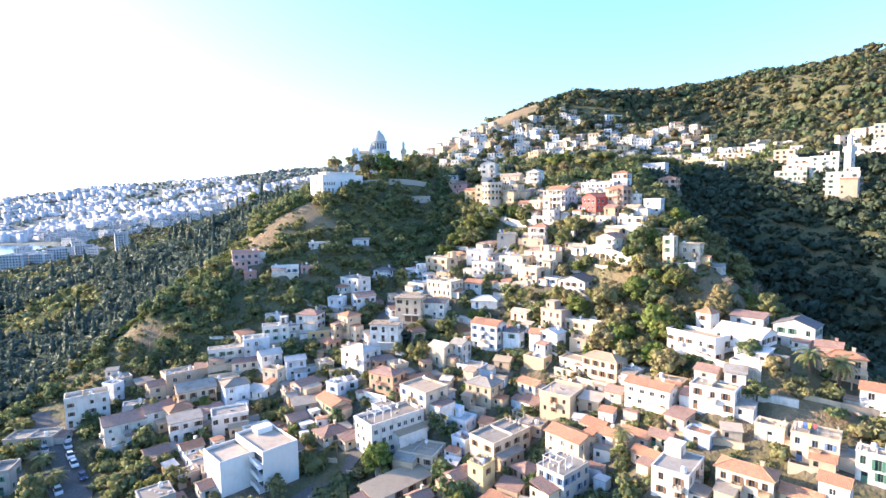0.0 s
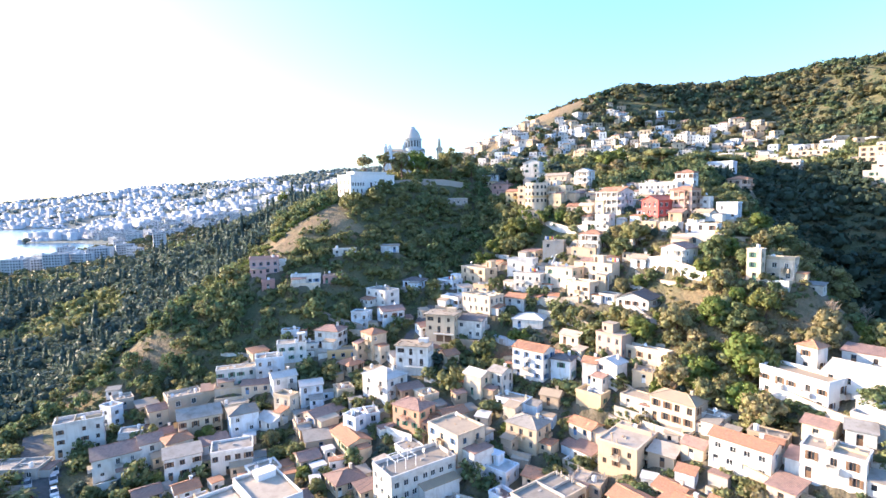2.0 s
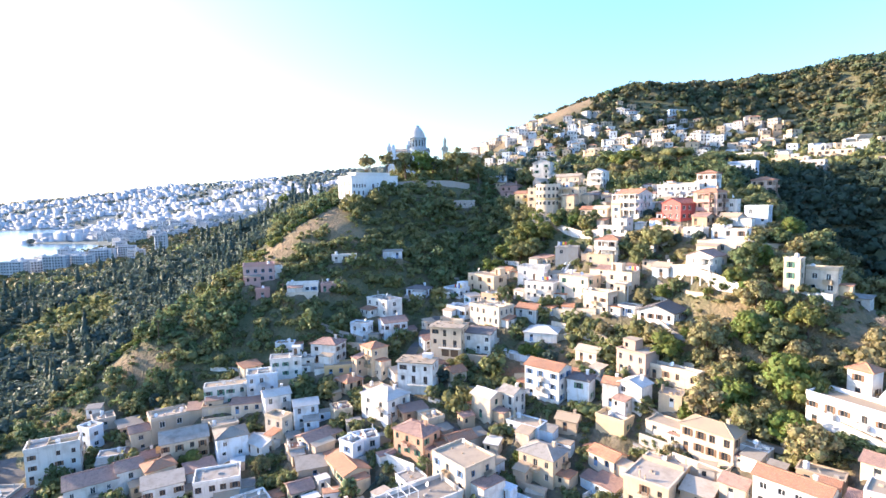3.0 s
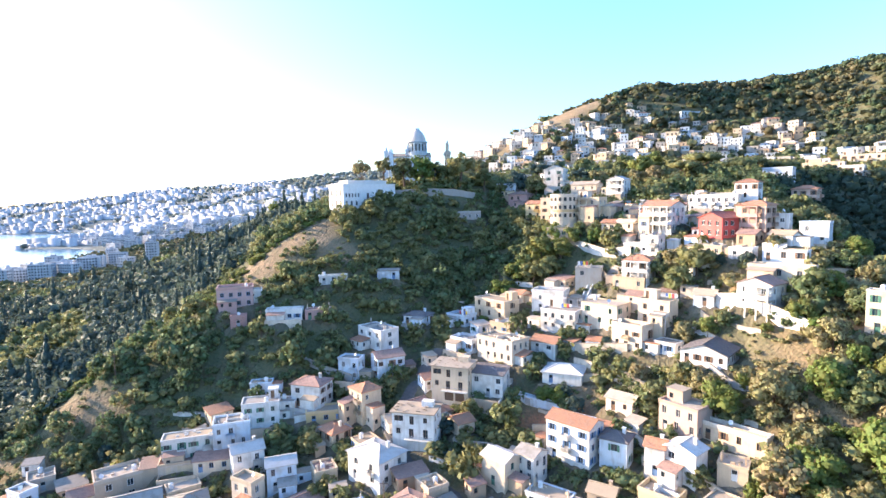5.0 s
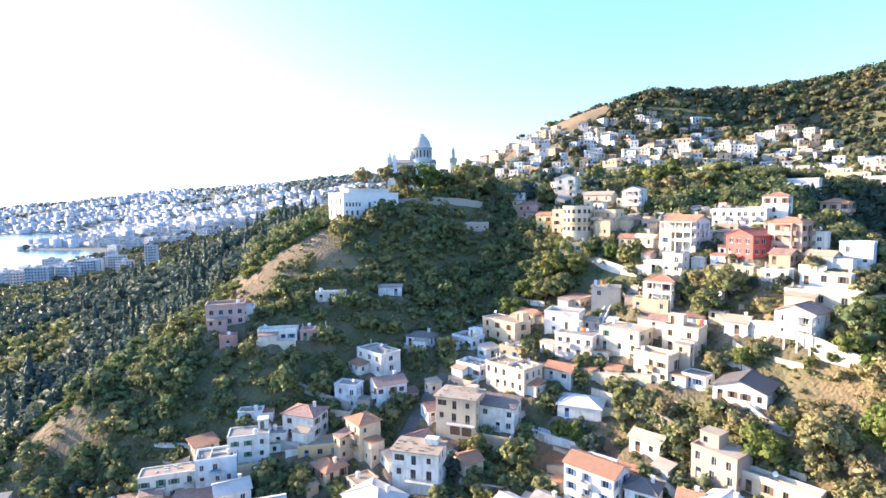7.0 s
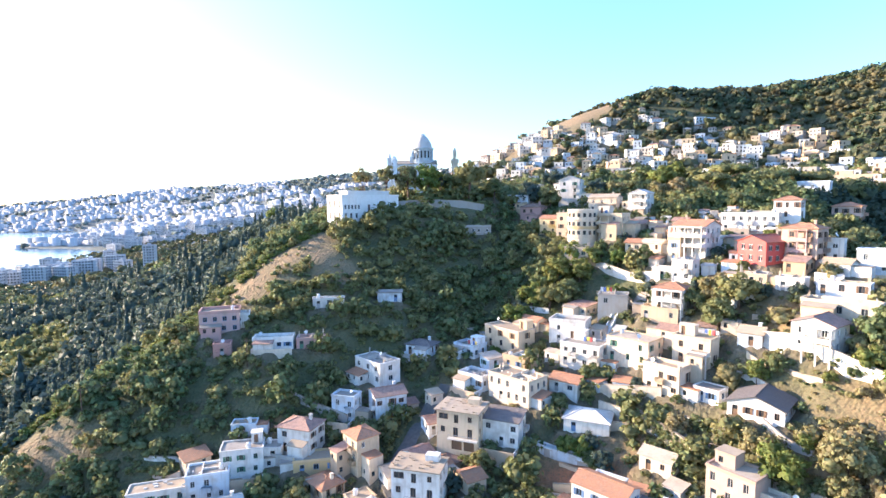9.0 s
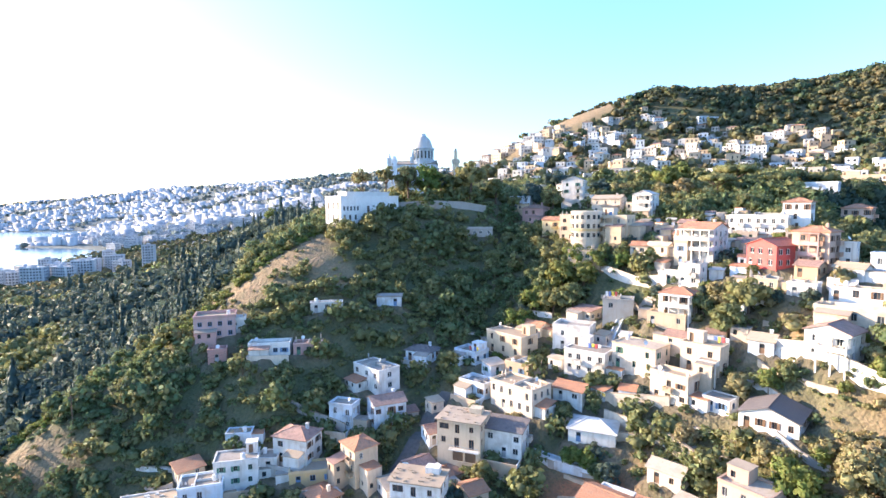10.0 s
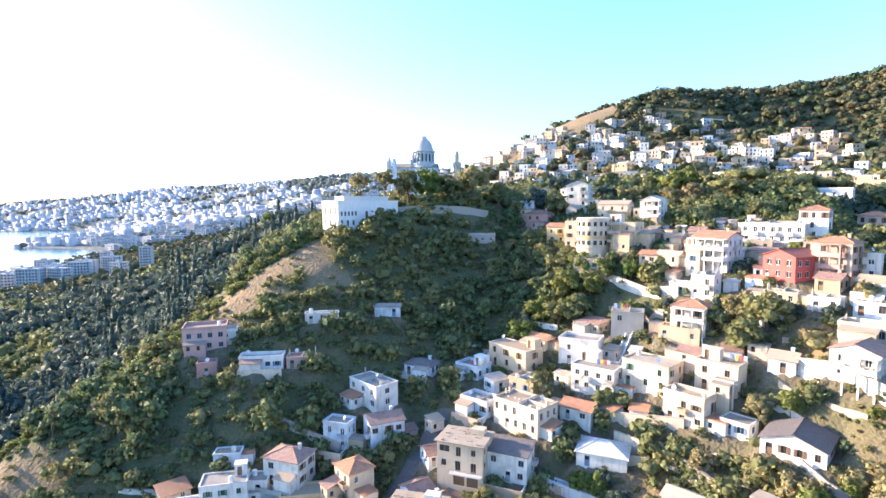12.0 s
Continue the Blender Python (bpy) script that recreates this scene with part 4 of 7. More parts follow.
house(80.9, 208.8, 6.5, 3.9, 2, -42, "flat", "bluewhite", "grey")
loggia(house(58.6, 189.6, 7.6, 6.9, 2, -50, "gablef", "white", "rose"), -1.2, 3.8, 6.9, 1.8, 2, "white")
house(71.9, 171.7, 3.5, 3.1, 3, -46, "flat", "cream", "sand")
house(78.4, 171.3, 6.6, 3.3, 2, -46, "flat", "cream", "sand")
house(85.6, 169.0, 4.1, 3.3, 1, -46, "shed", "white", "grey")
house(20.6, 248.0, 7.3, 5.1, 2, -24, "flat", "tan", "sand")
house(169.5, 359.6, 17.4, 10.4, 2, -39, "flat", "cream", "sand")
house(197.4, 370.6, 21.8, 10.9, 2, -39, "flat", "cream", "sand")
house(217.2, 382.0, 13.0, 10.4, 2, -33, "flat", "white", "sand")
house(168.4, 336.5, 10.7, 8.6, 2, -39, "flat", "white", "sand")
house(205.0, 327.9, 10.9, 8.7, 3, -39, "flat", "ochre", "sand")
house(199.4, 301.1, 16.1, 9.7, 3, -39, "flat", "white", "sand")
house(187.8, 294.7, 14.6, 7.3, 2, -39, "flat", "cream", "sand")
house(202.6, 290.3, 12.5, 8.8, 4, -39, "flat", "white", "sand")
house(194.5, 265.5, 13.3, 8.0, 4, -39, "flat", "white", "sand")
house(231.9, 297.5, 16.6, 8.3, 2, -39, "flat", "white", "sand")
house(251.2, 314.1, 7.4, 6.7, 4, -39, "flat", "cream", "sand")


# ---- single buildings and built things ----
def balcony_house(x, y, w, d, yaw, wall, words, garages=2):
    """Three-storey house: garage doors below, a railed balcony along the middle floor, a rough overhanging roof terrace."""
    z, s, h = ground_z(x, y), 2.75, 8.5
    ob = new("house")
    ob.matrix_basis = pose(x, y, z, 0, 0, yaw)
    HOMES.append((x, y, z, w, d, yaw))
    tagged(ob, words, "house", "houses of the hillside village")
    bm, openings = bmesh.new(), []
    for o, u, width, n, rot in (((-w / 2, -d / 2, 0), (1, 0, 0), w, (0, -1, 0), 0), ((w / 2, -d / 2, 0), (0, 1, 0), d, (1, 0, 0), 90),
                                ((w / 2, d / 2, 0), (-1, 0, 0), w, (0, 1, 0), 180), ((-w / 2, d / 2, 0), (0, -1, 0), d, (-1, 0, 0), -90)):
        holes = []
        if rot == 0:
            holes = [(w * 0.36 + 2.75 * k, 0.05, w * 0.36 + 2.3 + 2.75 * k, 2.1) for k in range(garages)]
            holes += [(0.9, s + 0.9, 1.9, s + 2.2), (w * 0.4, s + 0.1, w * 0.4 + 1.1, s + 2.2), (w * 0.74, s + 0.1, w * 0.74 + 1.1, s + 2.2)]
            holes += [(0.5, 2 * s + 1.0, 2.6, 2 * s + 2.3), (w * 0.42, 2 * s + 0.4, w * 0.42 + 1.0, 2 * s + 2.3), (w * 0.75, 2 * s + 0.9, w * 0.75 + 0.9, 2 * s + 2.1)]
        elif rot != 180:
            holes = [(1.0 + 2.2 * k, f * s + 0.9, 1.9 + 2.2 * k, f * s + 2.2) for k in range(int((d - 0.8) / 2.2)) for f in (1, 2)]
        wall_panel(bm, o, u, width, -4, h, holes, n)
        for q in holes:
            openings.append((Matrix.Translation(Vector(o) + Vector(u) * (q[0] + q[2]) / 2 + Vector((0, 0, q[1])) - Vector(n) * 0.16) @ Matrix.Rotation(radians(rot), 4, "Z"), q[2] - q[0], q[3] - q[1], q[1] < 0.5))
    part("wall", bm, WALL[wall], ob)
    for at, ww, wh, low in openings:
        if low:
            bm = bmesh.new()
            rows = [[bm.verts.new((s * ww / 2, -0.03 - 0.03 * (k % 2), wh * k / 16)) for s in (-1, 1)] for k in range(17)]
            for a, b in zip(rows, rows[1:]):
                bm.faces.new((a[0], a[1], b[1], b[0]))
            back = [bm.verts.new((s * ww / 2, 0.06, q)) for q in (0, wh) for s in (-1, 1)]
            bm.faces.new((back[1], back[0], back[2], back[3]))
            bm.faces.new((rows[0][1], rows[0][0], back[0], back[1]))
            bm.faces.new((rows[-1][0], rows[-1][1], back[3], back[2]))
            bm.faces.new([r[0] for r in rows[::-1]] + [back[0], back[2]][:2])
            bm.faces.new([r[1] for r in rows] + [back[3], back[1]])
            part("garage_door", bm, TRIM["brown"], ob, "brown slatted garage door", at)
            continue
        fm, pm, sm = window_mesh(ww, wh, "brown", "window")
        win = new("window", fm)
        win.matrix_basis = at
        win.parent = ob
        pane = new("pane", pm)
        pane.parent = win
    bm = bmesh.new()
    x0, x1, y0 = w * 0.3 - w / 2, w / 2 - 0.1, -d / 2 - 1.1
    box(bm, x0, y0, s - 0.18, x1, -d / 2 - 0.003, s)
    deck = part("balcony", bm, WALL["white"], ob)
    bm = bmesh.new()
    box(bm, x0, y0, s + 0.92, x1, y0 + 0.06, s + 0.98)
    for k in range(24):
        a = x0 + (x1 - x0) * k / 23
        box(bm, a - 0.015, y0 + 0.015, s, a + 0.015, y0 + 0.045, s + 0.92)
    part("railing", bm, TRIM["grey"], deck, "thin dark balcony railing")
    bm = bmesh.new()
    g = random.Random(int(x * 7))
    box(bm, -w / 2 - 0.45, -d / 2 - 0.55, h + 0.003, w / 2 + 0.3, d / 2 + 0.2, h + 0.22)
    for k in range(22):
        a, b = g.uniform(-w / 2, w / 2 - 1), g.uniform(-d / 2 - 0.3, d / 2 - 0.7)
        box(bm, a, b, h + 0.2, a + g.uniform(0.3, 1.1), b + g.uniform(0.2, 0.6), h + g.uniform(0.28, 0.55))
    part("roof", bm, TOP["sand"], ob, "rough flat roof with rubble")
    bm = bmesh.new()
    box(bm, w * 0.1, d * 0.1, h + 0.22, w * 0.38, d * 0.4, h + 1.4)
    part("stair_head", bm, WALL[wall], ob)


balcony_house(-12.3, 193.3, 9.4, 7.2, -16, "cream", "three-storey cream house with a railed balcony and flat roof")
balcony_house(-19.9, 178.8, 9.6, 6.2, -10, "white", "three-storey white house with a balcony and a roof room", 0)


def pergola(x, y, z, yaw, w, d):
    """White metal frame of posts and beams on a roof terrace."""
    ob = new("pergola")
    ob.matrix_basis = pose(x, y, z, 0, 0, yaw)
    tagged(ob, "white metal pergola frame on a roof terrace", "pergola", "roof frames")
    for sx in (-1, 0, 1):
        for sy in (-1, 1):
            bm = bmesh.new()
            box(bm, sx * w / 2 - 0.06, sy * d / 2 - 0.06, 0, sx * w / 2 + 0.06, sy * d / 2 + 0.06, 2.3)
            part("post", bm, TRIM["white"], ob)
        bm = bmesh.new()
        box(bm, sx * w / 2 - 0.05, -d / 2 - 0.2, 2.303, sx * w / 2 + 0.05, d / 2 + 0.2, 2.42)
        part("beam", bm, TRIM["white"], ob)
    for sy in (-1, 1):
        bm = bmesh.new()
        box(bm, -w / 2 - 0.2, sy * d / 2 - 0.05, 2.423, w / 2 + 0.2, sy * d / 2 + 0.05, 2.54)
        part("beam", bm, TRIM["white"], ob)


pergola(22.6, 107.6, ground_z(23.9, 108.7) + 3 * STOREY + 0.42, 41, 4.4, 4.0)
pergola(-17.5, 134.3, ground_z(-15.0, 136.3) + 3 * STOREY + 0.42, 39, 5.0, 3.4)


# ---- small houses and sheds that fill the gaps of the village ----
def infill():
    g = random.Random(31)
    made = 0
    green = ((13, 246, 17), (72, 172, 34), (60, 205, 10), (86, 222, 14), (-20, 235, 22), (-14, 268, 18), (5, 262, 14), (-52, 222, 16), (-72, 212, 16), (-36, 234, 14), (-95, 195, 22), (-102, 136, 24), (-28, 124, 12), (-74, 122, 9), (-44, 116, 12), (8, 187, 10), (17, 187, 7), (25, 186, 8), (41, 184, 7), (34, 182, 8), (-12, 172, 7), (-1, 180, 9), (16, 142, 6), (-52, 180, 6), (68, 114, 9), (79, 113, 9), (52, 150, 8), (56, 138, 7), (30, 238, 9), (24, 249, 6), (37, 228, 5), (-24, 150, 4), (-55, 156, 4), (-33, 130, 5))
    for k in range(6000):
        if made >= 78:
            break
        x, y = (g.uniform(-112, 70), g.uniform(108, 190)) if k % 5 else (g.uniform(-20, 75), g.uniform(190, 262))
        w, d = g.uniform(4.2, 7.0), g.uniform(3.6, 5.5)
        gap = gap_at(x, y)
        if not 2.9 < gap < 6.5 or any(math.hypot(x - a, y - b) < r for a, b, r in green):
            continue
        left = x < -5
        house(round(x, 1), round(y, 1), w, d, 1, round(g.uniform(25, 50) if left else -g.uniform(28, 52)), g.choice(("gable", "shed", "flat", "flat", "gable")), g.choice(("cream", "white", "tan", "cream", "bluewhite", "tan")),
              g.choice(("terracotta", "rose", "rose", "sand", "grey", "sand")))
        made += 1
    made = 0
    for k in range(9000):
        if made >= 80:
            break
        x, y = (g.uniform(-112, 70), g.uniform(108, 190)) if k % 4 else (g.uniform(-20, 80), g.uniform(190, 270))
        gap = gap_at(x, y)
        if not 2.1 < gap < 4.5 or any(math.hypot(x - a, y - b) < r for a, b, r in green):
            continue
        w, d, yaw = g.uniform(2.4, 4.0), g.uniform(2.2, 3.4), g.uniform(20, 50) * (1 if x < -5 else -1)
        z = ground_z(x, y)
        wall, top = g.choice(("cream", "white", "tan", "bluewhite", "concrete")), g.choice(("terracotta", "rose", "sand", "grey", "pale"))
        shed = new("shed")
        shed.matrix_basis = pose(x, y, z, 0, 0, yaw)
        small_block(shed, 0, 0, w, d, g.uniform(1.9, 2.7), wall, top, g.random() < 0.5, "body")
        HOMES.append((x, y, z, w, d, yaw))
        tagged(shed, "small " + WALL_WORD[wall] + " shed with a " + TOP_WORD[top] + " roof", "shed", "sheds of the village")
        made += 1


infill()
# ---- single buildings and built things ----
def villa():
    """Long white villa: tall arched windows on the end wall, smaller ones along the side, a set-back roof storey."""
    x, y, w, d, h = -53.5, 276.3, 24.0, 11.0, 9.3
    z = ground_z(x, y)
    ob = new("villa")
    ob.matrix_basis = pose(x, y, z, 0, 0, 45)
    HOMES.append((x - 4.2, y - 4.2, z, 12.0, d, 45))
    tagged(ob, "long white villa with arched windows on the hill crest", "villa")
    bm = bmesh.new()
    spots = []
    for o, u, width, n, rot in (((-w / 2, -d / 2, 0), (1, 0, 0), w, (0, -1, 0), 0), ((w / 2, -d / 2, 0), (0, 1, 0), d, (1, 0, 0), 90),
                                ((w / 2, d / 2, 0), (-1, 0, 0), w, (0, 1, 0), 180), ((-w / 2, d / 2, 0), (0, -1, 0), d, (-1, 0, 0), -90)):
        holes = []
        if rot == 0:
            holes = [(1.0 + 1.35 * k, 4.6, 1.8 + 1.35 * k, 6.1) for k in range(5)] + [(1.0 + 2.2 * k, 1.4, 1.9 + 2.2 * k, 3.2) for k in range(3)] + [(10.5, 3.8, 11.6, 6.2), (14.5, 4.2, 15.5, 5.8), (18.5, 4.2, 19.5, 5.8)]
        elif rot == -90:
            holes = [(1.6 + 3.4 * k, 1.0 + 4.0 * f, 2.9 + 3.4 * k, 3.6 + 4.0 * f) for k in range(3) for f in range(2)]
        elif rot == 90:
            holes = [(2.0 + 3 * k, 4.4, 3.2 + 3 * k, 6.0) for k in range(3)]
        wall_panel(bm, o, u, width, -4, h, holes, n)
        for x0, z0, x1, z1 in holes:
            spots.append((Matrix.Translation(Vector(o) + Vector(u) * (x0 + x1) / 2 + Vector((0, 0, z0)) - Vector(n) * 0.16) @ Matrix.Rotation(radians(rot), 4, "Z"), x1 - x0, z1 - z0))
    part("wall", bm, WALL["limewash"], ob)
    for at, ww, wh in spots:
        fm, pm, sm = window_mesh(ww, wh, "grey", "window")
        win = new("window", fm)
        win.matrix_basis = at
        win.parent = ob
        pane = new("pane", pm)
        pane.parent = win
        if wh > 2.5:
            bm = bmesh.new()
            ring = [(1.0 * math.cos(k * math.pi / 8), 1.0 * math.sin(k * math.pi / 8)) for k in range(9)]
            for (a, b), (c, e) in zip(ring, ring[1:]):
                r0, r1 = ww / 2, ww / 2 + 0.22
                slab_pts = [(a * r0, b * r0 + wh), (a * r1, b * r1 + wh), (c * r1, e * r1 + wh), (c * r0, e * r0 + wh)]
                quad(bm, [(p, -0.22, q) for p, q in slab_pts])
                quad(bm, [(p, -0.22, q) for p, q in (slab_pts[1], slab_pts[2])] + [(p, -0.165, q) for p, q in (slab_pts[2], slab_pts[1])])
            part("arch", bm, WALL["limewash"], win)
    bm = bmesh.new()
    box(bm, -w / 2 + 0.22, -d / 2 + 0.22, h - 0.2, w / 2 - 0.22, d / 2 - 0.22, h + 0.02)
    part("roof", bm, TOP["sand"], ob)
    for q in ((-w / 2 - 0.15, -d / 2 - 0.15, w / 2 + 0.15, -d / 2 + 0.2), (-w / 2 - 0.15, d / 2 - 0.2, w / 2 + 0.15, d / 2 + 0.15), (-w / 2 - 0.15, -d / 2 + 0.2, -w / 2 + 0.2, d / 2 - 0.2), (w / 2 - 0.2, -d / 2 + 0.2, w / 2 + 0.15, d / 2 - 0.2)):
        bm = bmesh.new()
        box(bm, q[0], q[1], h + 0.003, q[2], q[3], h + 0.4)
        part("parapet", bm, WALL["limewash"], ob)
    bm = bmesh.new()
    box(bm, -7.5, -1.5, h + 0.02, 10.5, 4.6, h + 1.7)
    box(bm, -7.8, -1.8, h + 1.7, 10.8, 4.9, h + 1.95)
    part("upper_storey", bm, WALL["limewash"], ob)


villa()


def gallery_block():
    """White block of flats with open galleries on one side, two joined wings."""
    x, y = -48.0, 126.5
    z = ground_z(x, y)
    ob = new("apartment_block")
    ob.matrix_basis = pose(x, y, z, 0, 0, 44)
    HOMES.append((x, y, z, 17, 15, 44))
    tagged(ob, "white modern apartment block with open stair galleries", "apartment block")
    for name, x0, x1, y0, y1, h, bands in (("west_wing", -8.5, -0.5, -2.5, 7.5, 8.2, 0), ("east_wing", -0.5, 8.5, -7.5, 7.5, 9.6, 3)):
        bm = bmesh.new()
        w, d = x1 - x0, y1 - y0
        for o, u, width, n, rot in (((x0, y0, 0), (1, 0, 0), w, (0, -1, 0), 0), ((x1, y0, 0), (0, 1, 0), d, (1, 0, 0), 90),
                                    ((x1, y1, 0), (-1, 0, 0), w, (0, 1, 0), 180), ((x0, y1, 0), (0, -1, 0), d, (-1, 0, 0), -90)):
            holes = [(10.2, 1.1 + 2.9 * k, 14.7, 2.9 + 2.9 * k) for k in range(bands)] if rot == -90 else []
            if rot == 90:
                holes = [(2.0 + 3 * k, 4.0, 3.2 + 3 * k, 5.3) for k in range(3)]
            wall_panel(bm, o, u, width, -4, h, holes, n)
            for hx0, hz0, hx1, hz1 in holes:
                p, uu, nn = Vector(o), Vector(u), Vector(n)
                quad(bm, [p + uu * a + Vector((0, 0, b)) - nn * 0.24 for a, b in ((hx0, hz0), (hx1, hz0), (hx1, hz1), (hx0, hz1))], 1)
        part("wall", bm, [WALL["limewash"], GLASS], ob)
        bm = bmesh.new()
        box(bm, x0 + 0.25, y0 + 0.25, h - 0.5, x1 - 0.25, y1 - 0.25, h - 0.4)
        part("roof", bm, TOP["sand"], ob)
        for q in ((x0, y0, x1, y0 + 0.25), (x0, y1 - 0.25, x1, y1), (x0, y0 + 0.25, x0 + 0.25, y1 - 0.25), (x1 - 0.25, y0 + 0.25, x1, y1 - 0.25)):
            bm = bmesh.new()
            box(bm, q[0], q[1], h, q[2], q[3], h + 0.35)
            part("parapet", bm, WALL["limewash"], ob)
    for k in range(3):
        bm = bmesh.new()
        lo = 0.2 + 2.9 * k
        last = None
        for q in range(9):
            y, z = -7.4 + 0.6 * q, lo + 0.85 * math.sin(q / 8 * math.pi / 2)
            row = [bm.verts.new((px, y, z + pz)) for px, pz in ((-0.505, -0.15), (-1.75, -0.15), (-1.75, 0.95), (-1.6, 0.95), (-1.6, 0), (-0.505, 0))]
            if last:
                for i in range(6):
                    bm.faces.new((last[i], row[i], row[(i + 1) % 6], last[(i + 1) % 6]))
            else:
                bm.faces.new(row)
            last = row
        bm.faces.new(last[::-1])
        bmesh.ops.recalc_face_normals(bm, faces=bm.faces)
        part("gallery", bm, WALL["limewash"], ob, "curving white stair gallery")
    bm = bmesh.new()
    box(bm, 3.5, 3.6, 9.2, 7.5, 6.8, 10.6)
    part("stair_head", bm, WALL["limewash"], ob)


gallery_block()


def basilica():
    ob = new("basilica")
    ob.matrix_basis = pose(-37, 322, ground_z(-37, 322), 0, 0, 0)
    HOMES.append((-40, 322, ground_z(-37, 322), 26, 12, 0))
    tagged(ob, "pale stone domed basilica on the hill crest", "church")
    W = WALL["bluewhite"]
    bm = bmesh.new()
    for o, u, width, n in (((-13, -4.5, 0), (1, 0, 0), 19, (0, -1, 0)), ((6, -4.5, 0), (0, 1, 0), 9, (1, 0, 0)), ((6, 4.5, 0), (-1, 0, 0), 19, (0, 1, 0)), ((-13, 4.5, 0), (0, -1, 0), 9, (-1, 0, 0))):
        holes = [(1.5 + 2.6 * k, 9.0, 2.4 + 2.6 * k, 13.0) for k in range(int(width / 2.8))]
        wall_panel(bm, o, u, width, -5, 15.2, holes, n)
        for hx0, hz0, hx1, hz1 in holes:
            p, uu, nn = Vector(o), Vector(u), Vector(n)
            quad(bm, [p + uu * a + Vector((0, 0, b)) - nn * 0.24 for a, b in ((hx0, hz0), (hx1, hz0), (hx1, hz1), (hx0, hz1))], 1)
    part("nave", bm, [W, GLASS], ob)
    bm = bmesh.new()
    pitched(bm, 19, 9, 15.2, 1.5, 0.25, "gable")
    part("roof", bm, TOP["grey"], ob, "", Matrix.Translation((-3.5, 0, 0)))
    bm = bmesh.new()
    tube(bm, (0, 0, 13), (0, 0, 16.6), 5.0, 5.0, 20)
    tube(bm, (0, 0, 16.6), (0, 0, 17.0), 5.3, 5.3, 20)
    tube(bm, (0, 0, 17.0), (0, 0, 21.8), 4.1, 4.1, 20)
    tube(bm, (0, 0, 21.8), (0, 0, 22.3), 5.0, 5.1, 20)
    for k in range(16):
        a = (k + 0.5) * math.tau / 16
        tube(bm, (4.45 * math.cos(a), 4.45 * math.sin(a), 17.0), (4.45 * math.cos(a), 4.45 * math.sin(a), 21.8), 0.28, 0.28, 6)
    part("drum", bm, W, ob)
    bm = bmesh.new()
    prof = [(4.3, 22.3), (4.2, 23.0), (3.95, 24.0), (3.5, 25.2), (2.85, 26.3), (2.05, 27.2), (1.2, 27.8)]
    for (r0, z0), (r1, z1) in zip(prof, prof[1:]):
        tube(bm, (0, 0, z0), (0, 0, z1), r0, r1, 20, False)
    bmesh.ops.remove_doubles(bm, verts=bm.verts, dist=0.01)
    dome = part("dome", bm, TOP["pale"], ob)
    bm = bmesh.new()
    tube(bm, (0, 0, 27.6), (0, 0, 28.3), 1.35, 1.3, 10)
    tube(bm, (0, 0, 28.3), (0, 0, 28.8), 1.5, 0.5, 10)
    part("lantern", bm, W, ob)
    bm = bmesh.new()
    box(bm, -0.3, -0.2, 17.8, 0.3, 0.06, 21.0)
    slit = part("window", bm, GLASS, ob, "", Matrix.Translation((0, -4.1, 0)))
    for k in range(1, 16):
        o = new("window", slit.data)
        o.matrix_basis = Matrix.Rotation(k * math.tau / 16, 4, "Z") @ Matrix.Translation((0, -4.1, 0))
        o.parent = ob
    for x, y, top in ((-14.2, -4.6, 19.5), (-14.2, 4.6, 19.5), (-11.6, -5.2, 18.5), (-4.4, -2.6, 20.2)):
        bm = bmesh.new()
        box(bm, x - 0.8, y - 0.8, -5, x + 0.8, y + 0.8, top - 2)
        box(bm, x - 0.95, y - 0.95, top - 2, x + 0.95, y + 0.95, top - 1.6)
        tube(bm, (x, y, top - 1.6), (x, y, top - 0.5), 0.7, 0.65, 8)
        tube(bm, (x, y, top - 0.5), (x, y, top + 0.6), 0.65, 0.05, 8)
        part("turret", bm, W, ob)


basilica()


def round_house(x, y, z, r, high):
    """Round-fronted cream apartment house with rings of windows and a roof terrace."""
    ob = new("round_house")
    ob.matrix_basis = pose(x, y, z, 0, 0, -30)
    HOMES.append((x, y, z, r * 2, r * 2, 0))
    tagged(ob, "round-fronted cream apartment house with curved balconies", "house")
    bm = bmesh.new()
    tube(bm, (0, 0, -5), (0, 0, high), r, r, 28)
    part("wall", bm, WALL["cream"], ob)
    for k in range(3):
        bm = bmesh.new()
        zz = 2.6 + k * (high - 2.6) / 3
        tube(bm, (0, 0, zz), (0, 0, zz + 0.9), r + 0.22, r + 0.22, 28)
        part("balcony", bm, WALL["ochre" if k % 2 else "cream"], ob)
        for j in range(7):
            a = radians(-150 + j * 22)
            bm = bmesh.new()
            box(bm, -0.45, -0.06, zz + 1.0, 0.45, 0.06, zz + 2.3)
            part("window", bm, GLASS, ob, "", Matrix.Rotation(a + math.pi / 2, 4, "Z") @ Matrix.Translation((0, -r - 0.02, 0)))
    bm = bmesh.new()
    tube(bm, (0, 0, high), (0, 0, high + 0.7), r + 0.15, r + 0.15, 28)
    part("parapet", bm, WALL["cream"], ob)


round_house(23.5, 258.5, ground_z(23.5, 258.5), 4.7, 11.0)


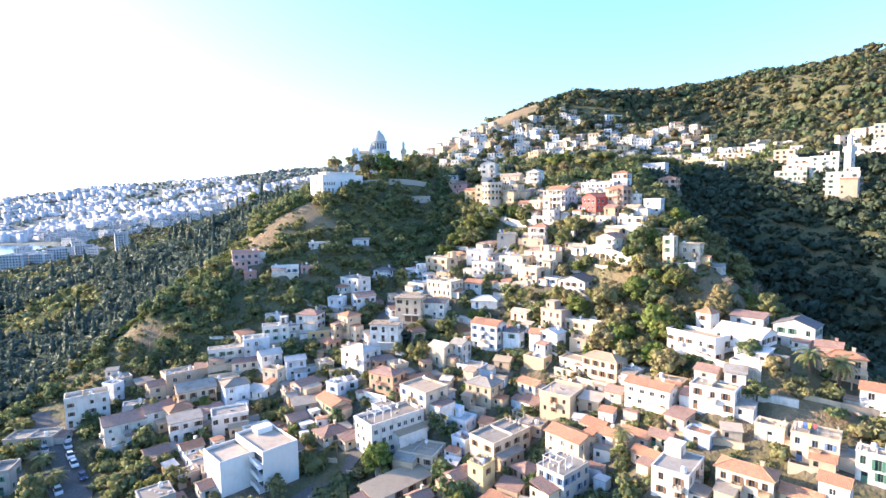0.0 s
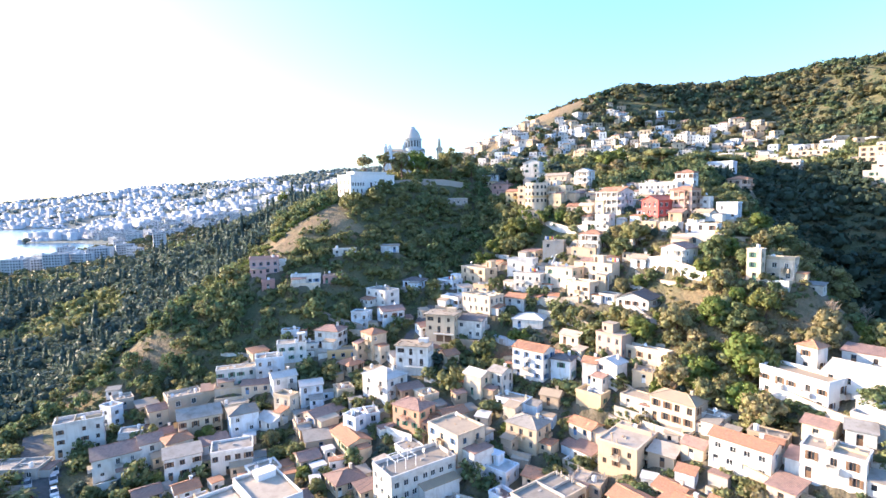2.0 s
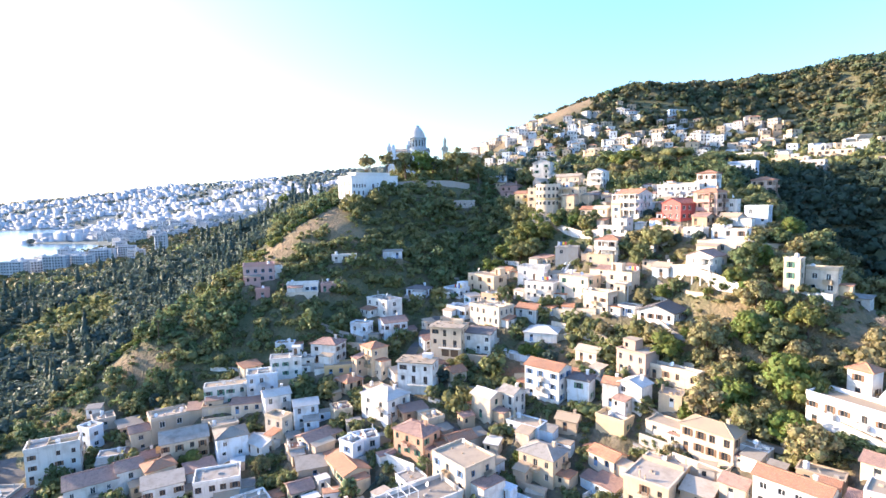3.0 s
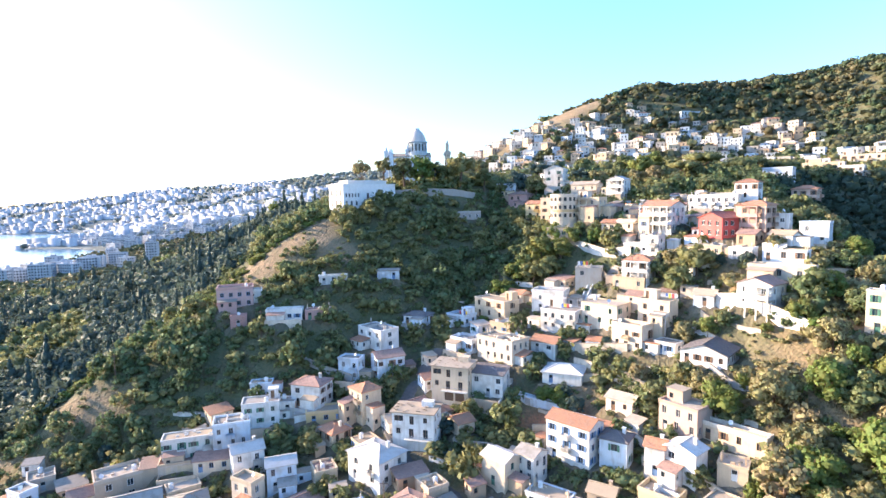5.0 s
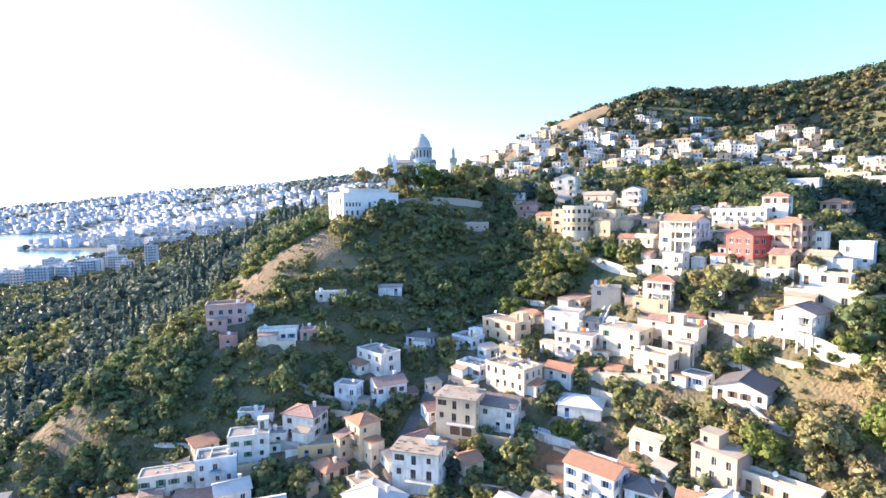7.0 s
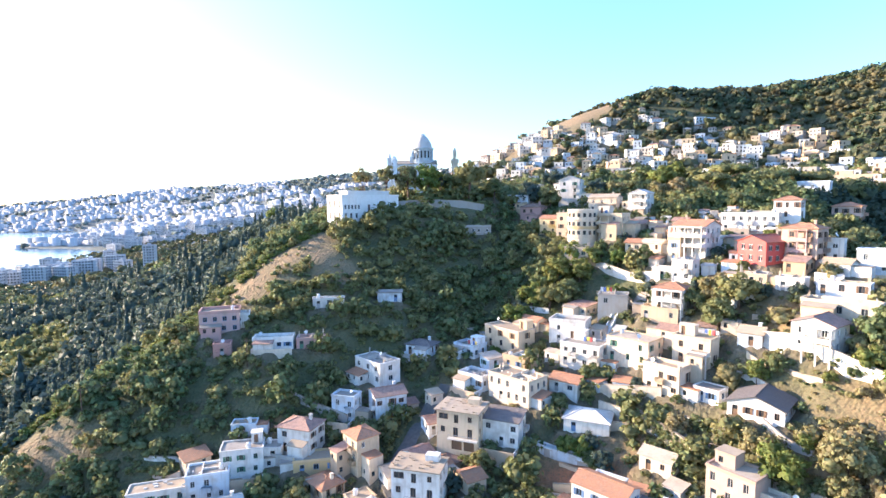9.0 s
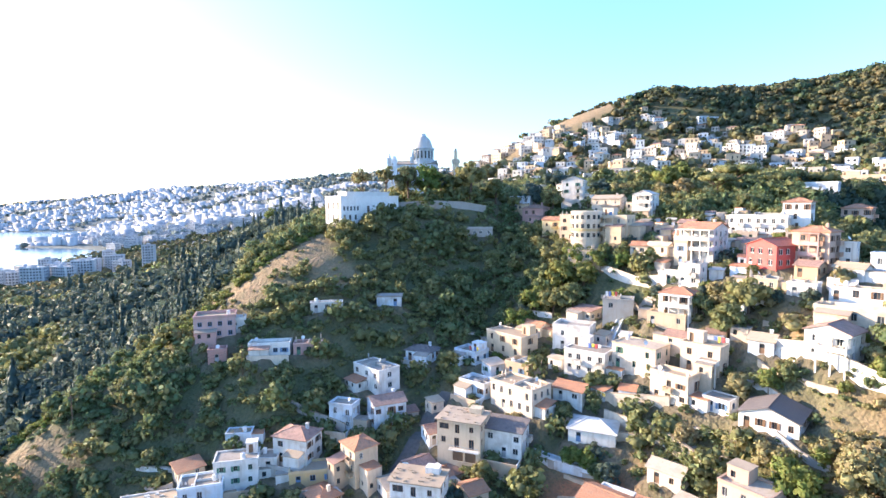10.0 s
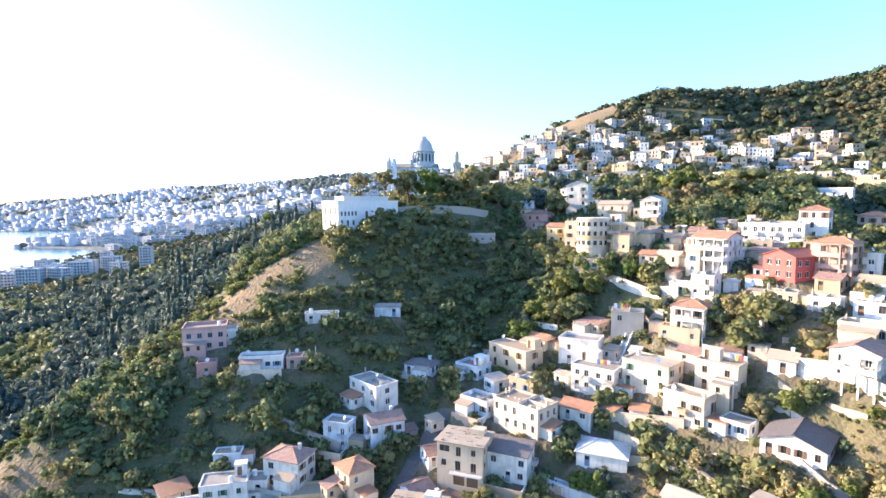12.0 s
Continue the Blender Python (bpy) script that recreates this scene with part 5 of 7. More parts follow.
def slender_tower(x, y, base, high, r, wall, words):
    ob = new("tower")
    ob.matrix_basis = pose(x, y, base, 0, 0, 20)
    tagged(ob, words, "tower")
    bm = bmesh.new()
    box(bm, -r, -r, -4, r, r, high * 0.68)
    part("shaft", bm, WALL[wall], ob)
    bm = bmesh.new()
    box(bm, -r * 1.35, -r * 1.35, high * 0.68, r * 1.35, r * 1.35, high * 0.72)
    box(bm, -r * 1.25, -r * 1.25, high * 0.72, r * 1.25, r * 1.25, high * 0.76)
    part("gallery", bm, WALL[wall], ob)
    bm = bmesh.new()
    tube(bm, (0, 0, high * 0.76), (0, 0, high * 0.9), r * 0.75, r * 0.7, 8)
    tube(bm, (0, 0, high * 0.9), (0, 0, high), r * 0.8, 0.03, 8)
    part("turret", bm, WALL[wall], ob)
    for k in range(3):
        bm = bmesh.new()
        box(bm, -0.25, -r - 0.03, high * (0.2 + 0.16 * k), 0.25, -r + 0.1, high * (0.2 + 0.16 * k) + 1.2)
        part("window", bm, GLASS, ob)


slender_tower(-22.6, 322, 106.0, 22.5, 1.1, "cream", "slender pale stone bell tower behind trees")
slender_tower(205, 276, 93.0, 30.0, 1.6, "white", "tall white minaret above the far houses")


def lane_z(x, y):
    return float(surface([(x, y)])[0])


LANES = []


def road(pts, width, words):
    """A strip of worn asphalt laid over the slope, its edges let into the ground."""
    line = [Vector(p) for p in pts]
    fine = []
    for a, b in zip(line, line[1:]):
        k = max(2, int((b - a).length / 1.5))
        fine += [a.lerp(b, i / k) for i in range(k)]
    fine.append(line[-1])
    LANES.extend((p.x, p.y, width / 2) for p in fine)
    bm, last = bmesh.new(), None
    for i, p in enumerate(fine):
        t = (fine[min(i + 1, len(fine) - 1)] - fine[max(i - 1, 0)]).normalized()
        n = Vector((-t.y, t.x))
        z = max(lane_z(p.x, p.y), lane_z(p.x + n.x * width / 2, p.y + n.y * width / 2) * 0.6 + lane_z(p.x - n.x * width / 2, p.y - n.y * width / 2) * 0.4) + 0.25
        row = [bm.verts.new((p.x + n.x * s, p.y + n.y * s, z + dz)) for s, dz in ((-width / 2, -1.2), (-width / 2, 0), (width / 2, 0), (width / 2, -1.2))]
        if last:
            for k in range(3):
                bm.faces.new((last[k], row[k], row[k + 1], last[k + 1]))
        last = row
    bmesh.ops.recalc_face_normals(bm, faces=bm.faces)
    tagged(finish(bm, "road", ASPHALT), words, "road", kind="structure")


def masonry(pts, high, wall, words, thick=0.35):
    """A free-standing or retaining wall with a coping along a line over the slope."""
    ob = new("garden_wall")
    ob.location = (*pts[0], lane_z(*pts[0]))
    tagged(ob, words, "wall")
    base = Vector(ob.location)
    body, cap = bmesh.new(), bmesh.new()
    for bm, half, lo, hi in ((body, thick / 2, -4.0, high), (cap, thick / 2 + 0.06, high, high + 0.12)):
        last = None
        for i, p in enumerate(pts):
            p = Vector(p)
            t = (Vector(pts[min(i + 1, len(pts) - 1)]) - Vector(pts[max(i - 1, 0)])).normalized()
            n = Vector((-t.y, t.x)) * half
            z = lane_z(p.x, p.y)
            row = [bm.verts.new(Vector((p.x + n.x * s, p.y + n.y * s, z + q)) - base) for s, q in ((-1, lo), (-1, hi), (1, hi), (1, lo))]
            if last:
                for k in range(4):
                    bm.faces.new((last[k], row[k], row[(k + 1) % 4], last[(k + 1) % 4]))
            else:
                bm.faces.new(row)
            last = row
        bm.faces.new(last[::-1])
        bmesh.ops.recalc_face_normals(bm, faces=bm.faces)
    part("wall", body, WALL[wall], ob)
    part("coping", cap, TOP["sand"], ob)


road([(-17.3, 210), (-23.4, 198), (-28.5, 187), (-22.8, 176), (-13.6, 166), (-5.8, 160)], 3.4, "narrow asphalt street winding between the houses")
road([(-124, 163), (-111.5, 147.5), (-102, 137), (-92, 126), (-84, 112)], 8.5, "asphalt street at the foot of the slope")
road([(-40, 112), (-33, 121), (-28, 127), (-22, 134), (-16, 142), (-10, 152), (-5.8, 160)], 4.4, "asphalt lane climbing through the village")
masonry([(-43, 289), (-30, 290), (-18, 291), (-9, 292)], 2.6, "concrete", "tall stone retaining wall below the church terrace", 0.8)
masonry([(17, 256), (21.8, 248.9), (27, 242), (33, 233.7), (38.7, 226.1)], 2.3, "white", "white garden wall along the slope")
masonry([(50, 197), (54.5, 190), (58, 183), (62, 176)], 3.0, "white", "tall white retaining wall below a villa")
masonry([(62, 136.5), (66, 130), (71, 122)], 2.6, "white", "white retaining wall between gardens")
masonry([(78, 116), (85, 113), (96, 109)], 0.9, "cream", "cream retaining wall below the palms")
masonry([(47, 126), (52, 118.5), (58, 110)], 2.2, "cream", "long cream garden wall with stone coping")
masonry([(27.6, 187.4), (29.5, 184.2), (32, 179.8), (34.8, 175)], 2.6, "tan", "tall tan garden wall overgrown with ivy", 0.5)
masonry([(6, 181.5), (12, 179.5), (18, 178)], 1.4, "cream", "cream wall below a plot of red earth")
masonry([(18, 199), (24, 193), (27, 188)], 1.5, "cream", "long cream terrace wall between gardens")
masonry([(46, 118), (53, 112), (60, 105.5)], 1.8, "cream", "pale garden wall below the orchard")
masonry([(62, 121), (70, 117), (76, 113.5)], 1.6, "white", "white terrace wall among garden shrubs")
masonry([(44, 157), (50, 151.5), (56, 147)], 1.8, "cream", "cream wall at the foot of the dry slope")
masonry([(-2, 205), (6, 200), (14, 196), (24, 190)], 1.4, "cream", "low cream terrace wall between gardens")
masonry([(10, 206), (20, 200), (30, 194)], 1.6, "cream", "low cream terrace wall above gardens")
masonry([(26, 166), (33, 160), (40, 152)], 1.8, "cream", "cream boundary wall beside the lane")
masonry([(-60, 205), (-50, 203), (-40, 200)], 1.6, "concrete", "grey stone terrace wall at the wood's edge")


def outdoor_stair(top, foot, wide, words):
    """A flight of steps between two sloping parapets, let into the slope."""
    a, b = (Vector((*p, lane_z(*p) + 0.35)) for p in (top, foot))
    run = Vector((b.x - a.x, b.y - a.y, 0))
    n, u = int(run.length / 0.4), run.normalized()
    ob = new("outdoor_stair")
    ob.matrix_basis = Matrix.Translation(a) @ Matrix.Rotation(math.atan2(u.y, u.x), 4, "Z")
    tagged(ob, words, "stair", "stairs on the slope")
    fall, bm = (b.z - a.z) / n, bmesh.new()
    box(bm, 0, -wide / 2, -1.0, run.length / n - 0.004, wide / 2, 0)
    step = part("step", bm, TOP["pale"], ob)
    for k in range(1, n):
        s = new("step", step.data)
        s.matrix_basis = Matrix.Translation((run.length / n * k, 0, fall * k))
        s.parent = ob
    for side in (-1, 1):
        bm = bmesh.new()
        y0, y1 = sorted((side * (wide / 2 + 0.004), side * (wide / 2 + 0.26)))
        v = [bm.verts.new((x, y, fall * n * (x > 0) + q)) for q in (-1.6, 0.75) for x, y in ((0, y0), (run.length, y0), (run.length, y1), (0, y1))]
        for f in ((0, 3, 2, 1), (4, 5, 6, 7), (0, 1, 5, 4), (1, 2, 6, 5), (2, 3, 7, 6), (3, 0, 4, 7)):
            bm.faces.new([v[i] for i in f])
        part("parapet", bm, WALL["bluewhite"], ob)


outdoor_stair((2.0, 192.2), (13.2, 187.6), 1.3, "long pale stair with parapets running down the slope")
outdoor_stair((26.4, 222.4), (19.6, 213.8), 1.2, "steep pale stair climbing between white houses")
outdoor_stair((-13.5, 214), (-17.6, 200), 1.4, "shaded public stair beside the narrow street")


# ---- plants ----
def leaf_cloud(seed, blobs, cards, size, core=0.8, sides=6, heart=14):
    """Leaf clumps set over the skins of a few overlapping lobes, round dark inner masses. Arrays of corners, faces and rounded normals."""
    g = np.random.default_rng(seed)
    V, Fc, N = [], [], []
    c = np.array([b[:3] for b in blobs], float)
    r = np.array([b[3:6] for b in blobs], float)
    pick = g.choice(len(blobs), cards, p=r.prod(1) ** 0.66 / (r.prod(1) ** 0.66).sum())
    n = g.normal(size=(cards, 3))
    n[:, 2] = np.where(n[:, 2] < -0.4, -n[:, 2] * 0.6, n[:, 2])
    n /= np.linalg.norm(n, axis=1)[:, None]
    pos = c[pick] + n * r[pick] * g.uniform(0.68, 1.18, (cards, 1))
    nn = n + g.normal(scale=0.75, size=(cards, 3))
    nn /= np.linalg.norm(nn, axis=1)[:, None]
    nn *= np.where((nn * n).sum(1) < 0, -1.0, 1.0)[:, None]
    ref = g.normal(size=(cards, 3))
    u = np.cross(nn, ref)
    u /= np.linalg.norm(u, axis=1)[:, None]
    v = np.cross(nn, u)
    soft = 0.75 * n + 0.25 * nn
    N.append(np.repeat(soft / np.linalg.norm(soft, axis=1)[:, None], 4, 0))
    s = size * g.uniform(0.55, 1.25, (cards, 1))
    a = g.uniform(0.55, 1.0, (cards, 1))
    bend = nn * s * 0.25
    V.append(np.stack([pos - u * s, pos - v * s * a + bend, pos + u * s * 0.9, pos + v * s * a + bend], 1).reshape(-1, 3))
    Fc.append(np.arange(cards * 4).reshape(-1, 4))
    off = cards * 4
    for (x, y, z, rx, ry, rz) in sorted(blobs, key=lambda q: -q[3])[:heart]:
        rings = []
        for i, (zz, rr) in enumerate(((-0.75, 0.5), (-0.05, 1.0), (0.6, 0.75), (0.9, 0.1))):
            k = np.arange(sides) * math.tau / sides + i * 0.4
            q = np.column_stack([x + rx * core * rr * np.cos(k), y + ry * core * rr * np.sin(k), z + rz * core * zz + 0 * k])
            rings.append(q + g.normal(scale=0.06 * rx, size=q.shape))
        V.append(np.concatenate(rings))
        o = (V[-1] - (x, y, z)) / (rx, ry, rz)
        N.append(o / np.linalg.norm(o, axis=1)[:, None])
        Fc.append(np.array([(off + i * sides + j, off + i * sides + (j + 1) % sides, off + (i + 1) * sides + (j + 1) % sides, off + (i + 1) * sides + j) for i in range(3) for j in range(sides)]))
        off += 4 * sides
    return np.concatenate(V), np.concatenate(Fc), np.concatenate(N)


def lobes(g, n, spread_, low, high, size):
    out = []
    for k in range(n):
        t = k * 2.4 + g.uniform(-0.5, 0.5)
        q = spread_ * math.sqrt((k + 0.3) / n)
        s = size * g.uniform(0.75, 1.2)
        out.append((q * math.cos(t), q * math.sin(t), g.uniform(low, high) * (1.1 - 0.35 * q / max(spread_, 0.1)), s, s, s * g.uniform(0.7, 0.95)))
    return out


rg = random.Random(3)
ROUND = [lobes(rg, 22, 0.72, 0.5, 1.5, 0.3) for _ in range(5)]
BUSH = [lobes(rg, 7, 0.66, 0.3, 0.8, 0.42) for _ in range(4)]
SPIRE = [[(0, 0, 0.6, 0.8, 0.8, 0.8), (0.05, 0, 1.4, 0.62, 0.62, 0.8), (0, 0.04, 2.1, 0.4, 0.4, 0.7), (0, 0, 2.7, 0.2, 0.2, 0.5)]]
NEAR = [leaf_cloud(10 + i, b, 1500, 0.085, 0.8, 5, 12) for i, b in enumerate(ROUND)]
MIDDLE = [leaf_cloud(20 + i, b, 150, 0.17, 0.86, 5, 3) for i, b in enumerate(ROUND)]
MIDDLE_BUSH = [leaf_cloud(30 + i, b, 150, 0.145, 0.86, 5, 3) for i, b in enumerate(BUSH)]
FAR = [leaf_cloud(40 + i, b + [(0, 0, 0.5, 0.6, 0.6, 0.45)], 44, 0.2, 0.85, 4, 1) for i, b in enumerate(BUSH)]
MIDDLE_SPIRE = [leaf_cloud(50 + i, SPIRE[0], 60, 0.24, 0.85, 5) for i in range(3)]
HILL_TREES = [leaf_cloud(60 + i, b + [(0, 0, 0.55, 0.62, 0.62, 0.5)], 18, 0.29, 0.95, 4, 1) for i, b in enumerate(BUSH)]
DISTANT = [leaf_cloud(70 + i, b + [(0, 0, 0.5, 0.8, 0.8, 0.6)], 9, 0.36, 0.95, 4, 1) for i, b in enumerate(BUSH[:2])]


def wood(name, label, spots, clouds, mat, stretch=1.0):
    """Many plants of one sort as one mass; spots are (x, y, radius)."""
    g = np.random.default_rng(len(spots))
    if not len(spots):
        return
    V, Fc, T, N, off = [], [], [], [], 0
    zs = surface(np.array(spots)[:, :2])
    for (x, y, s), z in zip(spots, zs):
        v, f, nv = clouds[g.integers(len(clouds))]
        a = g.uniform(0, math.tau)
        ca, sa = math.cos(a) * s, math.sin(a) * s
        k = s * stretch * g.uniform(0.85, 1.25)
        V.append(np.column_stack([v[:, 0] * ca - v[:, 1] * sa + x, v[:, 0] * sa + v[:, 1] * ca + y, v[:, 2] * k + z - 0.12 * s]))
        N.append(np.column_stack([nv[:, 0] * math.cos(a) - nv[:, 1] * math.sin(a), nv[:, 0] * math.sin(a) + nv[:, 1] * math.cos(a), nv[:, 2]]))
        Fc.append(f + off)
        T.append(np.full(len(v), g.uniform(0, 1)))
        off += len(v)
    me = array_mesh(name, np.concatenate(V), np.concatenate(Fc), [mat], tint=np.concatenate(T), normals=np.concatenate(N))
    tagged(new(name, me), label, "trees", kind="stuff")


def trunk_mesh(seed, tall, r):
    g = random.Random(seed)
    bm = bmesh.new()
    p = Vector((0, 0, -0.6))
    for k in range(4):
        q = Vector((g.uniform(-0.06, 0.06), g.uniform(-0.06, 0.06), tall * (k + 1) / 4))
        tube(bm, p, q, r * (1 - k * 0.18), r * (1 - (k + 1) * 0.18), 7, False)
        p = q
    for k in range(5):
        t = k * 1.3 + g.uniform(0, 0.6)
        b = Vector((0, 0, tall * g.uniform(0.55, 0.95)))
        q = b + Vector((math.cos(t) * 0.45, math.sin(t) * 0.45, g.uniform(0.25, 0.5)))
        tube(bm, b, q, r * 0.45, r * 0.15, 5, False)
    me = bpy.data.meshes.new("trunk")
    bm.to_mesh(me)
    bm.free()
    me.materials.append(BARK)
    return me


TRUNKS = [trunk_mesh(k, 0.85, 0.075) for k in range(3)]
TALL_TRUNKS = [trunk_mesh(k + 5, 2.0, 0.09) for k in range(3)]
CROWNS = {}


def tree(x, y, size, leaf="LEAF", label="olive-green broadleaf tree on the slope", seed=0, lift=0.0, squash=1.0, leg=0.0):
    """A tree with trunk, limbs and a clumped crown; size is the crown's radius."""
    mat = {"LEAF": LEAF, "DRY": LEAF_DRY, "DARK": LEAF_DARK, "FRESH": LEAF_FRESH}[leaf]
    key = (leaf, seed % len(NEAR))
    if key not in CROWNS:
        v, f, nv = NEAR[key[1]]
        CROWNS[key] = array_mesh("crown", v, f, [mat], normals=nv)
    t = new("tree", (TALL_TRUNKS if leg else TRUNKS)[seed % 3])
    t.matrix_basis = pose(x, y, ground_z(x, y) - 0.1 + lift, 0, 0, (seed * 77) % 360) @ Matrix.Diagonal((size, size, size * squash, 1))
    c = new("crown", CROWNS[key])
    c.matrix_basis = Matrix.Translation((0, 0, leg))
    c.parent = t
    tagged(t, label, "tree", "trees")
    return t


def open_to_plants(x, y):
    """Share of places where plants grow: none on houses and lanes, few between close houses, some on bare earth."""
    d = np.ones_like(x)
    near = nearness(x, y, 6.0)
    d *= np.clip(1.0 - near * 0.25, 0.0, 1)
    d[nearness(x, y, 0.9) > 0.001] = 0
    for px, py, half in LANES:
        d[np.hypot(x - px, y - py) < half + 1.6] = 0
    for px, py, r in ((80, 116, 15), (69, 108, 12), (94, 125, 10), (79, 131, 10), (-103, 136, 12), (-38, 287, 5), (-28, 287, 5), (-18, 288, 5), (-10, 289, 5), (-50, 286, 7), (-58, 288, 6), (-44, 290, 6), (9, 185, 6), (15, 183, 5), (11, 184, 6), (68, 204, 9), (58, 209, 6), (30, 238, 5), (36, 229, 4), (62, 214, 6), (76, 209, 6)):
        d[np.hypot(x - px, y - py) < r] *= 0.3
    d *= 1 - 0.7 * np.clip(bareness(x, y) * 1.2, 0, 1)
    return d


def scatter(g, x0, x1, y0, y1, cell):
    gx, gy = np.meshgrid(np.arange(x0, x1, cell), np.arange(y0, y1, cell))
    return gx.ravel() + g.uniform(-0.75, 0.75, gx.size) * cell, gy.ravel() + g.uniform(-0.75, 0.75, gx.size) * cell


def make_woods():
    g = np.random.default_rng(12)
    x, y = scatter(g, -330, 235, 95, 430, 2.75)
    keep = g.uniform(0, 1, x.size) < open_to_plants(x, y)
    far_side = (y > 300) | (x < -170) | (x > 135)
    keep &= ~((x > -115) & (x < 100) & (y < 100))
    keep &= ~far_side | (g.uniform(0, 1, x.size) < 0.45)
    x, y, far_side = x[keep], y[keep], far_side[keep]
    size = np.where(far_side, 1.35, 1.0) * (1.3 + 3.0 * g.uniform(0, 1, x.size) ** 2.0) * (1 - 0.4 * nearness(x, y, 3.0)) * (1 - 0.55 * bareness(x, y))
    cypress = (x < np.interp(y, (150, 178, 190, 226, 250, 300, 400), (-150, -137, -124, -106, -96, -92, -112))) & (np.array([noise.noise((a * 0.016, b * 0.016, 5)) for a, b in zip(x, y)]) > -0.32)
    dry = (x > 42) & (y < 215) & (g.uniform(0, 1, x.size) < 0.8)
    kind = g.uniform(0, 1, x.size)
    clear = np.zeros(x.size, bool)  # low growth below two garden walls
    for px, py, reach in ((48.5, 193.5, 4.5), (51.5, 187.5, 5.5), (54.5, 181, 5.5), (58, 174.5, 5), (24, 241, 4), (29, 234.5, 4), (35, 226.5, 4)):
        clear |= np.hypot(x - px, y - py) < reach
    size = np.where(clear, 0.42 * size, size)
    spots = lambda m, k=1.0: [(a, b, s * k) for a, b, s in zip(x[m], y[m], size[m])]
    front = (x > 40) & (x < 105) & (y > 130) & (y < 215) & (np.hypot((x - 68) / 17, (y - 206) / 12) > 1) & ~clear
    for i, (a, b, s) in enumerate(spots(front & (kind < 0.37))):
        leaf = ("DRY", "FRESH", "DRY", "LEAF", "DRY", "FRESH", "LEAF")[i % 7]
        tree(a, b, s * 1.3, leaf, {"DRY": "dry olive-brown tree on the sunlit slope", "LEAF": "dark green broadleaf tree on the slope", "FRESH": "fresh green tree on the slope"}[leaf], i, 0, 1.1)
    rest = ~(front & (kind < 0.37))
    near = rest & ~far_side & ~cypress & ~((x > 104) & (y < 330))
    wood("broadleaf_trees", "dense green broadleaf trees covering the slopes", spots(near & (kind < 0.45) & ~dry), MIDDLE, LEAF)
    wood("scrub", "rounded green scrub bushes covering the slopes", spots(near & (kind >= 0.45) & ~dry, 0.95), MIDDLE_BUSH, LEAF)
    wood("dry_scrub", "dry yellowish scrub on the sunlit slope", spots(near & dry), MIDDLE_BUSH, LEAF_DRY)
    wood("cypress_wood", "dark conifers in a dense plantation", spots(rest & cypress & (kind < 0.16), 0.62), MIDDLE_SPIRE, LEAF_DARK, 1.3)
    wood("plantation_scrub", "dark green undergrowth between conifers", spots(rest & cypress & (kind >= 0.16), 1.35), FAR, LEAF_DARK)
    # Trees in the ravine get the leaf colour darkened for its shadow.
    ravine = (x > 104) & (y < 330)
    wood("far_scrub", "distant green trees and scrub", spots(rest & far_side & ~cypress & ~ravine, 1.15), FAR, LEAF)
    wood("ravine_oaks", "trees filling a deep ravine, its shadow put into their leaf colour", spots(rest & ~cypress & ravine, 1.25), FAR, LEAF_RAVINE_SHADE)
    x, y = scatter(g, -114, 100, 104, 270, 2.1)
    close = nearness(x, y, 5.0)
    keep = (close > 0.02) & (g.uniform(0, 1, x.size) < 0.85 * open_to_plants(x, y))
    x, y = x[keep], y[keep]
    size = 0.7 + 1.6 * g.uniform(0, 1, x.size) ** 2
    wood("garden_shrubs", "small green shrubs in gardens between houses", list(zip(x, y, size)), FAR, LEAF, 1.1)
    crest = [(-121, 196), (-111, 208), (-102, 217.5), (-95, 229), (-88, 240), (-82, 252), (-74, 262), (-70, 272)]
    along = []
    for (ax, ay), (bx, by) in zip(crest, crest[1:]):
        for k in range(34):
            q = g.uniform()
            along.append((ax + (bx - ax) * q + g.normal() * 2.2, ay + (by - ay) * q + g.normal() * 2.2, g.uniform(0.9, 2.3)))
    wood("ridge_scrub", "yellow-green scrub along the sunlit spur crest", along, MIDDLE_BUSH, LEAF_FRESH, 0.9)
    x, y = scatter(g, -250, 620, 430, 780, 5.7)
    x2, y2 = scatter(g, 236, 560, 180, 430, 7.8)
    x3, y3 = scatter(g, -760, -120, 560, 1280, 10.0)
    slope = (y3 < -1.75 * x3 + 380 + 300 * (x3 > -420)) & ((y3 > 820) | (x3 < -420)) & (np.hypot(x3 + 525, y3 - 620) > 58)
    x4, y4 = scatter(g, -700, -331, 250, 560, 8.0)
    x, y = np.concatenate([x, x2, x3[slope], x4]), np.concatenate([y, y2, y3[slope], y4])
    keep = g.uniform(0, 1, x.size) < open_to_plants(x, y) * (1 - 0.97 * np.clip(bareness(x, y) * 2, 0, 1)) * 0.92
    x, y = x[keep], y[keep]
    size = (2.9 + 4.6 * g.uniform(0, 1, x.size) ** 1.8) * np.array([1.05 + 0.4 * noise.noise((a * 0.02, b * 0.02, 9)) for a, b in zip(x, y)])
    wood("hill_woods", "distant woods on the high hill", list(zip(x, y, size)), HILL_TREES, LEAF_HILL)


